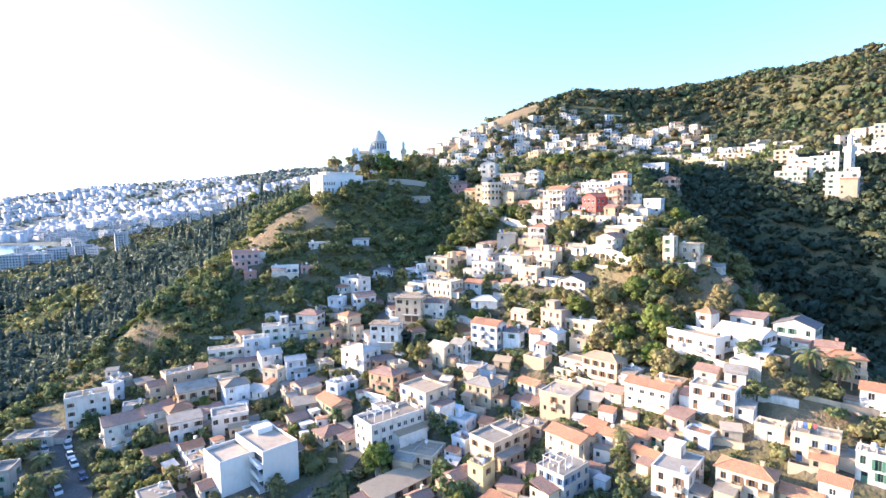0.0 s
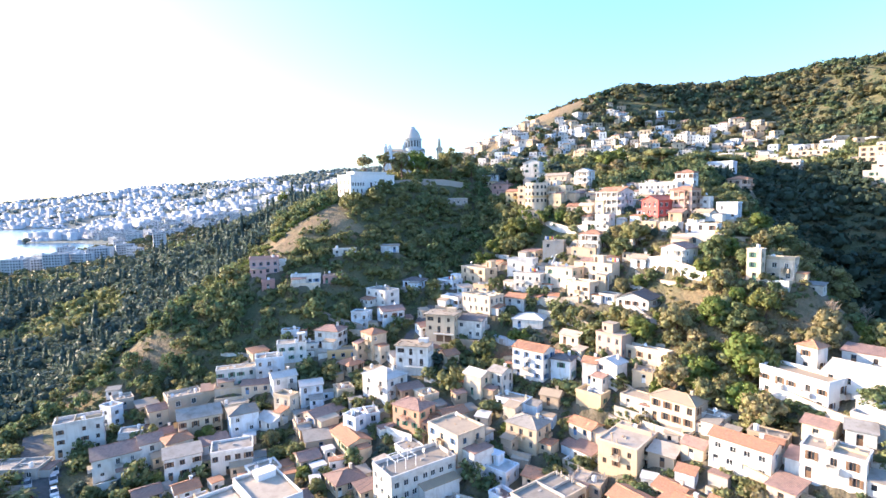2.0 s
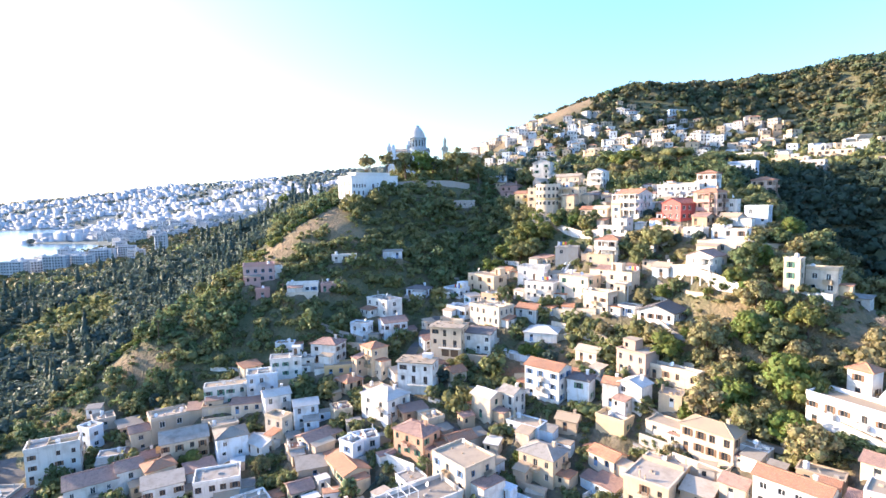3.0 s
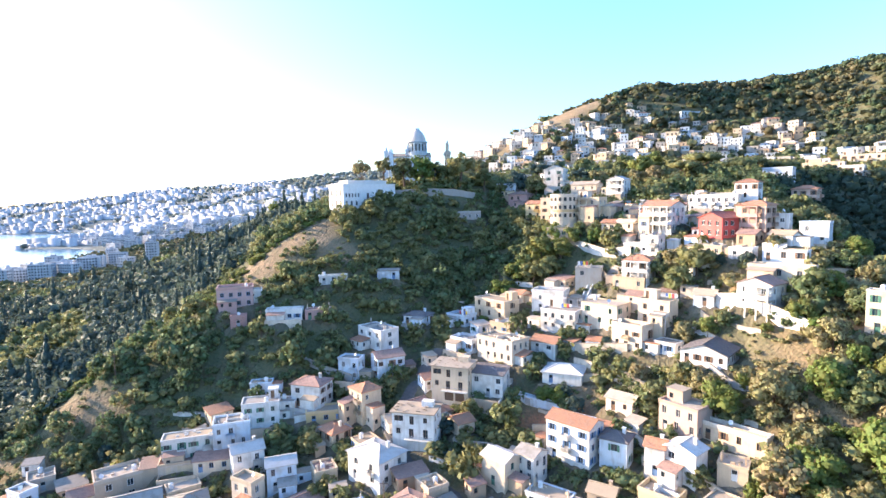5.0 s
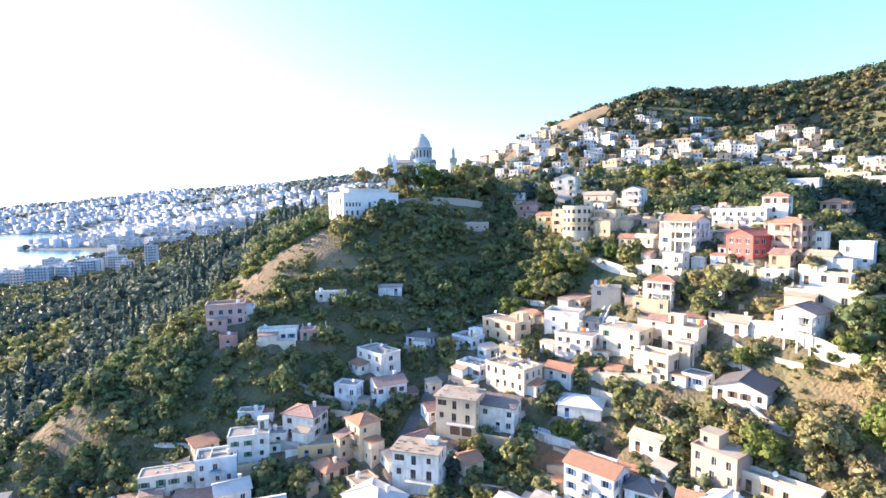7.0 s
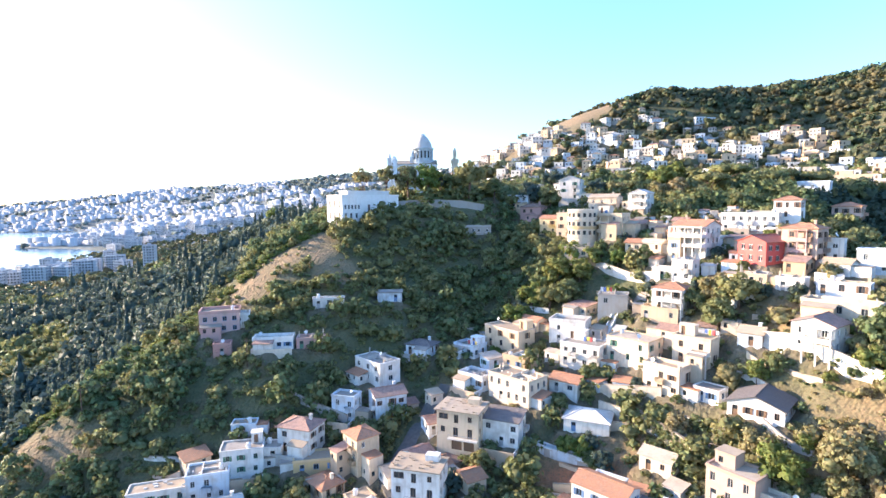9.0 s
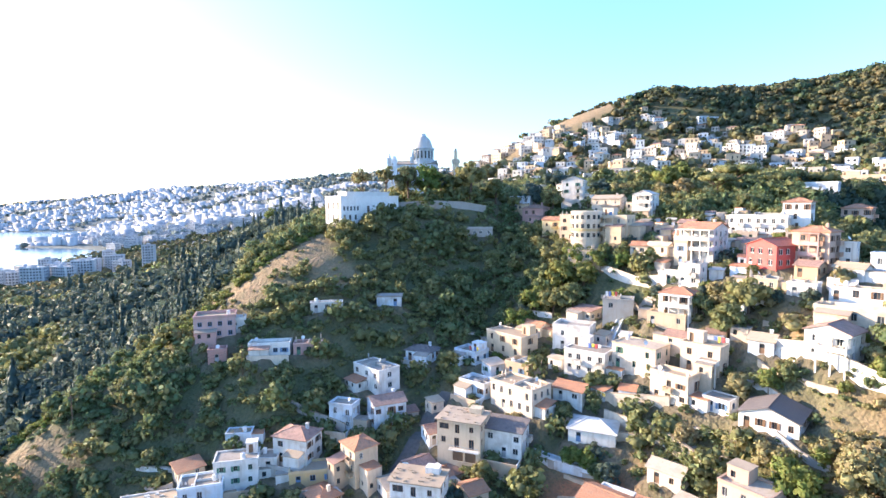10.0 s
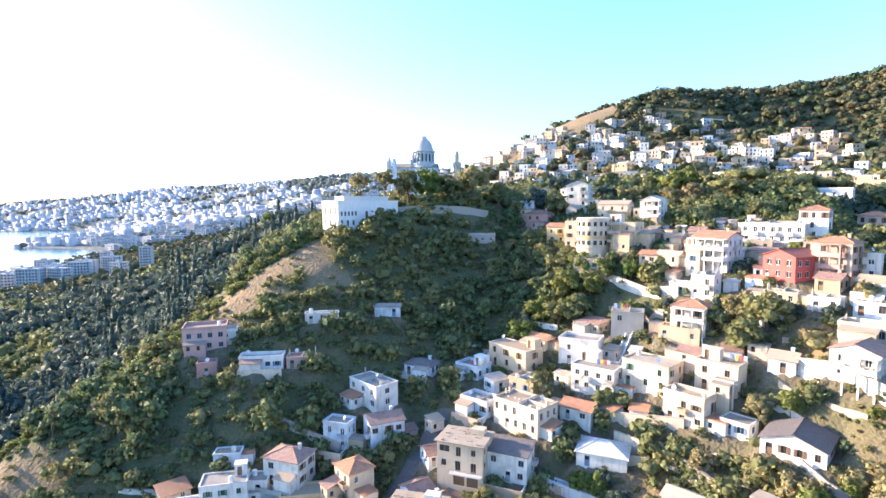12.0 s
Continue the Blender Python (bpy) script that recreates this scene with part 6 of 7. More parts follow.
# ---- hill town and distant city ----
def hill_town():
    g = random.Random(21)
    for cx, cy, rx, ry, count in ((95, 470, 75, 55, 200), (70, 560, 65, 50, 190), (175, 500, 75, 50, 190), (60, 400, 45, 30, 14), (205, 400, 45, 30, 30), (20, 610, 45, 60, 110), (250, 330, 40, 30, 14), (30, 340, 22, 20, 6), (140, 590, 70, 32, 60), (15, 480, 40, 40, 70)):
        for k in range(count):
            a, q = g.uniform(0, math.tau), math.sqrt(g.random())
            x, y = cx + rx * q * math.cos(a), cy + ry * q * math.sin(a)
            if any(math.hypot(x - hx, y - hy) < 5.2 for hx, hy, hz, hw, hd, turn in HOMES):
                continue
            house(round(x, 1), round(y, 1), g.uniform(5.5, 9), g.uniform(4.5, 6.5), g.choice((1, 1, 1, 2, 2)), g.uniform(-60, 10), g.choice(("flat", "flat", "flat", "hip")),
                  g.choice(("white", "white", "cream", "bluewhite", "bluewhite", "white", "cream", "tan", "concrete")), g.choice(("sand", "grey", "pale", "pale", "rose", "terracotta")), far=True)
    join_far()


def join_far():
    """The farthest houses, too many to count, become one mass."""
    mats = list(WALL.values()) + list(TOP.values()) + [GLASS]
    slot = {m.name: i for i, m in enumerate(mats)}
    bm = bmesh.new()
    for home in [o for o in scene.objects if "far hillside" in o.get("label", "") and o.location.y > 425]:
        for p in home.children:
            me = p.data
            own = [slot[m.name] for m in me.materials]
            for f in me.polygons:
                f.material_index = own[f.material_index]
            me.transform(home.matrix_basis @ p.matrix_basis)
            bm.from_mesh(me)
            bpy.data.objects.remove(p)
        bpy.data.objects.remove(home)
    tagged(finish(bm, "hill_houses", mats), "pale houses crowded on the far hillside", "houses", kind="stuff")


def flats_mesh(w, d, floors):
    """A pale apartment block with rows of recessed windows."""
    bm = bmesh.new()
    for o, u, width, n in (((-w / 2, -d / 2, 0), (1, 0, 0), w, (0, -1, 0)), ((w / 2, -d / 2, 0), (0, 1, 0), d, (1, 0, 0)), ((w / 2, d / 2, 0), (-1, 0, 0), w, (0, 1, 0)), ((-w / 2, d / 2, 0), (0, -1, 0), d, (-1, 0, 0))):
        holes = [(1.0 + 2.8 * k, 1.0 + 3 * f, 2.5 + 2.8 * k, 2.4 + 3 * f) for k in range(int((width - 1) / 2.8)) for f in range(floors)]
        wall_panel(bm, o, u, width, -9, floors * 3 + 0.8, holes, n)
        for hx0, hz0, hx1, hz1 in holes:
            p, uu, nn = Vector(o), Vector(u), Vector(n)
            quad(bm, [p + uu * a + Vector((0, 0, b)) - nn * 0.24 for a, b in ((hx0, hz0), (hx1, hz0), (hx1, hz1), (hx0, hz1))], 1)
    box(bm, -w / 2 + 0.2, -d / 2 + 0.2, floors * 3 - 0.2, w / 2 - 0.2, d / 2 - 0.2, floors * 3 + 0.2)
    box(bm, -2, -2, floors * 3 + 0.2, 2, 1.5, floors * 3 + 2.6)
    me = bpy.data.meshes.new("apartment_building")
    bm.to_mesh(me)
    bm.free()
    me.materials.append(CITY)
    me.materials.append(GLASS)
    return me


def city():
    g = random.Random(5)
    kinds = [flats_mesh(*q) for q in ((16, 11, 4), (22, 12, 6), (12, 12, 3), (14, 12, 8), (28, 12, 5), (18, 14, 3))]
    placed = []

    def flat(x, y, k):
        z = ground_z(x, y)
        if z < SEA + 1.5 or any(math.hypot(x - a, y - b) < 17 for a, b in placed):
            return
        placed.append((x, y))
        ob = new("apartment_building", kinds[k])
        ob.matrix_basis = pose(x, y, z, 0, 0, g.uniform(-30, 40))
        tagged(ob, "pale distant apartment building with rows of windows", "apartment building", "city blocks")

    for k in range(46):
        flat(-525 + g.gauss(0, 50), 610 + g.gauss(0, 40), g.choice((0, 1, 1, 4, 3)))
    for k in range(330):
        az, dist = radians(g.uniform(-36.5, -12)), g.uniform(1280, 1600)
        flat(dist * math.sin(az), dist * math.cos(az), g.choice((0, 1, 2, 2, 4, 5)))
    V, Fc, off = [], [], 0
    corner = np.array([(-1, -1, 0), (1, -1, 0), (1, 1, 0), (-1, 1, 0), (-1, -1, 1), (1, -1, 1), (1, 1, 1), (-1, 1, 1)], float)
    face = np.array([(4, 5, 6, 7), (0, 1, 5, 4), (1, 2, 6, 5), (2, 3, 7, 6), (3, 0, 4, 7)])
    for k in range(9000):
        az, dist = radians(g.uniform(-47, 1)), 1500 + 2100 * g.random() ** 1.3
        x, y = dist * math.sin(az), dist * math.cos(az)
        z = ground_z(x, y)
        if z < SEA + 1.5 or noise.noise((x * 0.0045, y * 0.0045, 1)) < -0.16 + 0.6 * max(0, math.degrees(az) + 27) / 20:
            continue
        w, d, h = g.uniform(9, 28), g.uniform(8, 13), g.choice((4, 5, 5, 6, 6, 7, 8, 9, 12, 18))
        a = g.uniform(-0.35, 0.2)
        v = corner * (w / 2, d / 2, h + 12)
        v = np.column_stack([v[:, 0] * math.cos(a) - v[:, 1] * math.sin(a) + x, v[:, 0] * math.sin(a) + v[:, 1] * math.cos(a) + y, v[:, 2] + z - 12])
        V.append(v)
        Fc.append(face + off)
        off += 8
    me = array_mesh("distant_city", np.concatenate(V), np.concatenate(Fc), [CITY])
    tagged(new("distant_city", me), "pale distant city blocks spread along the bay", "city", kind="stuff")
    gg = np.random.default_rng(8)
    spots = []
    for k in range(3600):
        az, dist = gg.uniform(-0.8, 0.05), gg.uniform(1300, 4000)
        px, py = dist * math.sin(az), dist * math.cos(az)
        if ground_z(px, py) > SEA + 2 and gg.random() < (0.15 if noise.noise((px * 0.0045, py * 0.0045, 1)) > -0.16 + 0.6 * max(0, math.degrees(az) + 27) / 20 else 1.0):
            spots.append((px, py, gg.uniform(6, 14)))
    for k in range(1500):
        az, dist = gg.uniform(-0.42, 0.05), gg.uniform(1700, 3400)
        px, py = dist * math.sin(az), dist * math.cos(az)
        if noise.noise((px * 0.0045, py * 0.0045, 1)) < 0.1:
            spots.append((px, py, gg.uniform(8, 16)))
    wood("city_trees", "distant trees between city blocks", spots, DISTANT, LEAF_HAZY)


hill_town()
make_ground()
make_sea()
make_woods()
city()
# ---- palms, single trees, cars, poles, roof clutter ----
def frond_mesh():
    bm = bmesh.new()
    pts = [Vector((0.55 * k, 0, 0.28 * k - 0.105 * k * k)) for k in range(6)]
    for side in (-1, 1):
        for a, b, i in zip(pts, pts[1:], range(5)):
            wa, wb = 0.5 * math.sin(0.5 + i * 0.5), 0.5 * math.sin(0.5 + (i + 1) * 0.5) if i < 4 else 0.03
            for k in range(3):
                p, q = a.lerp(b, k / 3), a.lerp(b, (k + 0.72) / 3)
                w = wa + (wb - wa) * k / 3
                o = Vector((0.22, side * w, -0.18 * w))
                quad(bm, (p, q, q + o, p + o))
    me = bpy.data.meshes.new("frond")
    bm.to_mesh(me)
    bm.free()
    me.materials.append(LEAF)
    return me


FROND = frond_mesh()


def ivy(pts, high, seed):
    """A hanging mass of leaves over the face of a garden wall."""
    g = random.Random(seed)
    base = Vector((*pts[0], lane_z(*pts[0])))
    blobs = []
    for (ax, ay), (bx, by) in zip(pts, pts[1:]):
        n = int(math.hypot(bx - ax, by - ay) / 0.8) + 1
        for k in range(n):
            x, y = ax + (bx - ax) * k / n, ay + (by - ay) * k / n
            z = lane_z(x, y) - base.z
            for q in range(3):
                r = g.uniform(0.5, 0.9)
                blobs.append((x - base.x + g.uniform(-0.25, 0.25), y - base.y + g.uniform(-0.25, 0.25), z + high * (0.15 + 0.36 * q) + g.uniform(-0.2, 0.2), r, r, r * 0.8))
    v, f, nv = leaf_cloud(seed, blobs, 1500, 0.2, 0.7, 5, 30)
    ob = new("ivy", array_mesh("ivy", v, f, [LEAF], normals=nv))
    ob.location = base
    tagged(ob, "dense green ivy hanging over a garden wall", "ivy", "climbing plants")


ivy([(27.3, 187.0), (29.0, 184.0), (31.5, 179.5), (34.2, 175)], 3.0, 5)
ivy([(44.5, 125.5), (50, 117.5)], 1.8, 6)
ivy([(61.5, 136), (65.4, 129.8)], 2.2, 7)
ivy([(-61, 204), (-52, 202.4)], 1.6, 8)


def palm(x, y, high, size, words):
    g = random.Random(int(x * 10))
    ob = new("palm_tree")
    ob.matrix_basis = pose(x, y, lane_z(x, y), 0, 0, g.uniform(0, 360))
    tagged(ob, words, "palm tree", "palms")
    bm = bmesh.new()
    for k in range(8):
        z0, z1 = high * k / 8 - (0.5 if k == 0 else 0), high * (k + 1) / 8
        tube(bm, (0, 0, z0), (0, 0, z1), 0.36 - 0.012 * k, 0.3 - 0.012 * k, 8, k == 7)
    part("trunk", bm, BARK, ob)
    for k in range(30):
        f = new("frond", FROND)
        f.matrix_basis = pose(0, 0, high, 0, 0, k * 137.5) @ pose(0, 0, 0, 0, -38 + 85 * (k / 30) + g.uniform(-8, 8), 0) @ Matrix.Scale(size * g.uniform(0.85, 1.1), 4)
        f.parent = ob


palm(82, 119.5, 7.0, 1.25, "tall palm with a full crown beside the ochre house")
palm(89.0, 119.5, 7.0, 1.3, "tall palm with a full crown beside the ochre house")
palm(38, 114, 4.5, 0.85, "slender palm between tiled roofs")
palm(-107, 137, 3.0, 1.1, "bushy palm on the street verge")
palm(-99, 130, 3.4, 1.1, "bushy palm on the street verge")


def bare_tree(x, y, size):
    g = random.Random(4)
    bm = bmesh.new()

    def limb(p, d, n, r):
        q = p + d * size * 0.28 * (0.8 ** (4 - n))
        tube(bm, p, q, r, r * 0.7, 5, n == 0)
        if n:
            for k in range(3):
                limb(q, (d + Vector((g.uniform(-0.8, 0.8), g.uniform(-0.8, 0.8), g.uniform(-0.1, 0.5)))).normalized(), n - 1, r * 0.62)

    limb(Vector((0, 0, -0.5)), Vector((0, 0, 1)), 4, 0.22)
    ob = finish(bm, "bare_tree", plain("bleached_branches", (0.34, 0.28, 0.22), 0.9), None, "", pose(x, y, lane_z(x, y)))
    tagged(ob, "leafless pale grey tree on the slope", "tree")


bare_tree(101, 172, 9)
bare_tree(84, 158, 7)
for i, (x, y, s, leaf, sq) in enumerate(((-57, 290, 4.4, "DRY", 1.1), (-48, 293, 4.4, "DRY", 1.1), (-39.5, 293.5, 6.0, "DRY", 1.15), (-31.5, 295, 6.6, "FRESH", 1.1), (-22, 300, 4.8, "LEAF", 1.1), (-15, 296, 6.8, "LEAF", 1.1), (-27, 303, 5.0, "DARK", 1.1),
                                         (-5, 300, 4.2, "LEAF", 1.1), (9, 301, 5.0, "DARK", 1.25), (17, 298, 4.6, "LEAF", 1.3), (2, 299, 3.0, "LEAF", 1.2))):
    tree(x, y, s, leaf, "large round-crowned tree on the church terrace", i, 0, sq, 1.55 if i < 2 else 0.5)
tree(-17, 126, 4.6, "FRESH", "bright green round tree among the houses", 2, 0.5)
tree(-70, 121, 4.0, "FRESH", "bright green tree beside the white block", 1)
tree(-78, 126, 3.4, "DRY", "reddish-brown tree beside the white block", 3)
tree(-66, 126, 3.6, "LEAF", "dark green tree beside the white block", 4)
tree(-135, 390, 5.5, "FRESH", "lone round tree on the far ridge", 0, 1.0)
for i, (x, y, s) in enumerate(((8, 246, 5.2), (14, 242, 5.6), (20, 241, 4.6), (13, 252, 5.0), (19, 249, 4.6), (6, 239, 4.6), (16, 235, 4.4), (24, 245, 4.0), (1, 234, 4.2), (11, 236, 4.4))):
    tree(x, y, s, "FRESH" if i % 3 else "LEAF", "bright green dense tree above the ravine", i + 1)
for i, (x, y, s, leaf) in enumerate(((51, 208, 5.2, "LEAF"), (48, 213, 4.4, "DRY"), (46, 205, 4.4, "LEAF"), (73, 232, 3.6, "DRY"), (81, 222, 3.4, "DRY"), (86, 213, 4.6, "DRY"), (88, 226, 4.2, "LEAF"),
                                     (34, 158, 2.6, "LEAF"), (30, 126, 3.0, "LEAF"), (22, 140, 2.8, "LEAF"), (15, 137, 3.0, "LEAF"), (-14, 181, 3.0, "DARK"), (-8, 186, 2.6, "LEAF"), (4, 203, 3.0, "LEAF"), (-2, 198, 2.8, "DRY"),
                                     (17, 205, 3.0, "LEAF"), (30, 202, 2.8, "LEAF"), (-45, 180, 3.2, "LEAF"), (-50, 175, 2.8, "LEAF"), (-40, 168, 2.6, "LEAF"), (73, 128, 3.4, "LEAF"), (69, 117, 3.2, "LEAF"), (76, 122, 3.0, "DRY"))):
    tree(x, y, s, leaf, {"LEAF": "green broadleaf tree between the houses", "DRY": "dry brownish tree between the houses", "DARK": "dark dense tree between the houses"}[leaf], i)


def umbrella_pine(x, y, high, r):
    ob = new("umbrella_pine")
    ob.matrix_basis = pose(x, y, lane_z(x, y), 0, 0, x * 10)
    tagged(ob, "umbrella pine with a broad flat crown", "tree", "pines")
    bm = bmesh.new()
    tube(bm, (0, 0, -0.6), (0.3, 0, high * 0.6), 0.4, 0.28, 8, False)
    for k in range(7):
        t = k * 0.9
        tube(bm, (0.3, 0, high * 0.55), (0.3 + r * 0.65 * math.cos(t), r * 0.65 * math.sin(t), high * 0.9), 0.2, 0.08, 6, False)
    part("trunk", bm, BARK, ob)
    g = random.Random(int(x))
    blobs = [(r * 0.68 * math.sqrt(k / 12) * math.cos(k * 2.4), r * 0.68 * math.sqrt(k / 12) * math.sin(k * 2.4), high * (1.0 - 0.1 * k / 12) + g.uniform(-0.3, 0.3), r * 0.36, r * 0.36, r * 0.2) for k in range(13)]
    v, f, nv = leaf_cloud(int(x), blobs, 1300, 0.42)
    c = new("crown", array_mesh("crown", v, f, [LEAF], normals=nv))
    c.parent = ob


umbrella_pine(92, 313, 9, 9.5)
umbrella_pine(78, 296, 8, 7)
umbrella_pine(113, 318, 8, 9)
umbrella_pine(128, 322, 8, 9)
umbrella_pine(104, 305, 7, 7)
for i, (x, y, s, leaf) in enumerate(((66, 318, 6.4, "FRESH"), (73, 326, 7.2, "FRESH"), (61, 326, 6.0, "LEAF"), (80, 320, 5.6, "LEAF"), (46, 309, 5.2, "LEAF"), (53, 312, 4.8, "LEAF"), (39, 318, 5.0, "DARK"),
                                     (68, 302, 4.8, "LEAF"), (60, 304, 4.4, "DRY"), (84, 304, 4.6, "LEAF"), (22, 335, 6.0, "DARK"), (29, 333, 5.4, "DARK"), (44, 336, 5.6, "LEAF"), (110, 309, 3.6, "FRESH"),
                                     (137, 309, 5.0, "LEAF"), (146, 318, 5.2, "LEAF"), (124, 303, 4.2, "LEAF"), (98, 330, 5.4, "LEAF"), (140, 336, 5.6, "LEAF"), (154, 330, 5.4, "DARK"))):
    leaf = "DRY" if leaf == "LEAF" and i % 3 == 1 else leaf
    tree(x, y, s, leaf, {"FRESH": "broad yellow-green tree in the belt above the houses", "LEAF": "olive-green tree in the belt above the houses", "DARK": "dark evergreen tree in the belt above the houses", "DRY": "dry brownish tree in the belt above the houses"}[leaf], i, 0.3)


def car(x, y, yaw, paint_name, rgb):
    ob = new("car")
    z = lane_z(x, y)
    ob.matrix_basis = pose(x, y, z + 0.3, 0, 0, yaw)
    tagged(ob, paint_name + " hatchback car parked along the street", "car", "parked cars")
    m = plain(paint_name.replace(" ", "_") + "_car_paint", rgb, 0.3, 0, 0.05)

    def shell(profile, half, inset):
        bm = bmesh.new()
        rows = [[bm.verts.new((px, s * (half - inset * (1 if k in (1, 2) else 0)), pz)) for k, (px, pz) in enumerate(profile)] for s in (-1, 1)]
        n = len(profile)
        for k in range(n):
            bm.faces.new((rows[0][k], rows[0][(k + 1) % n], rows[1][(k + 1) % n], rows[1][k]))
        bm.faces.new(rows[0][::-1])
        bm.faces.new(rows[1])
        bmesh.ops.recalc_face_normals(bm, faces=bm.faces)
        bmesh.ops.bevel(bm, geom=bm.edges[:], offset=0.06, segments=2, affect="EDGES")
        return bm

    part("body", shell([(-2.0, 0.25), (-2.0, 0.8), (1.2, 0.85), (2.0, 0.65), (2.05, 0.25)], 0.85, 0.0), m, ob)
    part("cabin", shell([(-1.85, 0.78), (-1.4, 1.42), (0.4, 1.45), (1.2, 0.82)], 0.78, 0.12), GLASS, ob, "dark glazed cabin")
    bm = bmesh.new()
    box(bm, -1.35, -0.62, 1.4, 0.35, 0.62, 1.48)
    part("roof", bm, m, ob)
    for wx in (-1.3, 1.3):
        for s in (-1, 1):
            bm = bmesh.new()
            tube(bm, (wx, s * 0.72, 0.3), (wx, s * 0.9, 0.3), 0.31, 0.31, 14)
            w = part("wheel", bm, plain("tyre_rubber", (0.03, 0.03, 0.03), 0.9) if "tyre_rubber" not in bpy.data.materials else bpy.data.materials["tyre_rubber"], ob)
            bm = bmesh.new()
            tube(bm, (wx, s * 0.89, 0.3), (wx, s * 0.915, 0.3), 0.18, 0.16, 10)
            part("rim", bm, TRIM["white"], w)
    for s in (-0.6, 0.6):
        bm = bmesh.new()
        box(bm, 1.99, s - 0.16, 0.55, 2.06, s + 0.16, 0.68)
        part("headlight", bm, TRIM["white"], ob)


for x, y, yaw, word, rgb in ((-99.5, 138, -48, "white", (0.7, 0.7, 0.7)), (-105.5, 144.5, -48, "silver", (0.45, 0.46, 0.48)), (-108, 148, -50, "white", (0.7, 0.7, 0.7)), (-113.5, 146, -50, "dark grey", (0.07, 0.07, 0.08)),
                             (-117.5, 150.5, -50, "white", (0.7, 0.7, 0.7)), (-94, 133, -46, "dark blue", (0.04, 0.06, 0.14)), (-102.5, 141, -48, "white", (0.7, 0.7, 0.7)), (-110.5, 142.5, -50, "silver", (0.45, 0.46, 0.48)), (-107.3, 139, -50, "dark red", (0.2, 0.03, 0.03)), (-96.5, 127.5, -48, "white", (0.7, 0.7, 0.7)), (-31, 119, 55, "dark grey", (0.07, 0.07, 0.08)), (-24.7, 179, 60, "dark grey", (0.07, 0.07, 0.08))):
    car(x, y, yaw, word, rgb)


def pole(x, y, high, to=None):
    ob = new("utility_pole")
    z = lane_z(x, y)
    ob.matrix_basis = pose(x, y, z)
    tagged(ob, "wooden utility pole with a crossarm and cables", "utility pole", "poles")
    bm = bmesh.new()
    tube(bm, (0, 0, -0.6), (0, 0, high), 0.14, 0.09, 8)
    part("post", bm, BARK, ob)
    bm = bmesh.new()
    box(bm, -0.9, -0.05, high - 0.7, 0.9, 0.05, high - 0.58)
    part("crossarm", bm, BARK, ob)
    if to:
        for s in (-0.8, 0.8):
            bm = bmesh.new()
            a, b = Vector((s, 0, high - 0.55)), Vector((to[0] - x + s, to[1] - y, lane_z(to[0], to[1]) + to[2] - z - 0.55))
            p = a
            for k in range(1, 13):
                q = a.lerp(b, k / 12) - Vector((0, 0, 4 * 0.9 * (k / 12) * (1 - k / 12)))
                tube(bm, p, q, 0.03, 0.03, 4, False)
                p = q
            bmesh.ops.remove_doubles(bm, verts=bm.verts, dist=0.02)
            part("cable", bm, ASPHALT, ob)


pole(-27.5, 129, 8, (-14, 145, 8))
pole(-14, 145, 8, (-24, 160, 8))
pole(-24, 160, 8)
pole(-68, 208, 8, (-104, 196, 8))
pole(-104, 196, 8)


def water_tank(x, y, z, r, h, mat, words):
    ob = new("water_tank")
    ob.matrix_basis = pose(x, y, z)
    tagged(ob, words, "water tank", "roof tanks")
    bm = bmesh.new()
    tube(bm, (0, 0, 0), (0, 0, h * 0.85), r, r, 14)
    tube(bm, (0, 0, h * 0.85), (0, 0, h * 0.95), r, r * 0.5, 14)
    part("tank", bm, mat, ob)
    bm = bmesh.new()
    tube(bm, (0, 0, h * 0.95), (0, 0, h), r * 0.3, r * 0.28, 10)
    part("lid", bm, mat, ob)


def dish(x, y, z, yaw):
    ob = new("satellite_dish")
    ob.matrix_basis = pose(x, y, z, 0, 0, yaw)
    tagged(ob, "white satellite dish on a roof", "satellite dish", "dishes")
    bm = bmesh.new()
    tube(bm, (0, 0, 0), (0, 0, 0.9), 0.04, 0.04, 6)
    part("mast", bm, TRIM["white"], ob)
    bm = bmesh.new()
    for k in range(3):
        a, b = 0.5 * k / 3, 0.5 * (k + 1) / 3
        tube(bm, (0, -0.1 - a * a * 0.5, 0), (0, -0.1 - b * b * 0.5, 0), max(a, 0.02), b, 14, False)
    part("bowl", bm, TRIM["white"], ob, "", pose(0, 0, 1.0, -30, 0, 0))


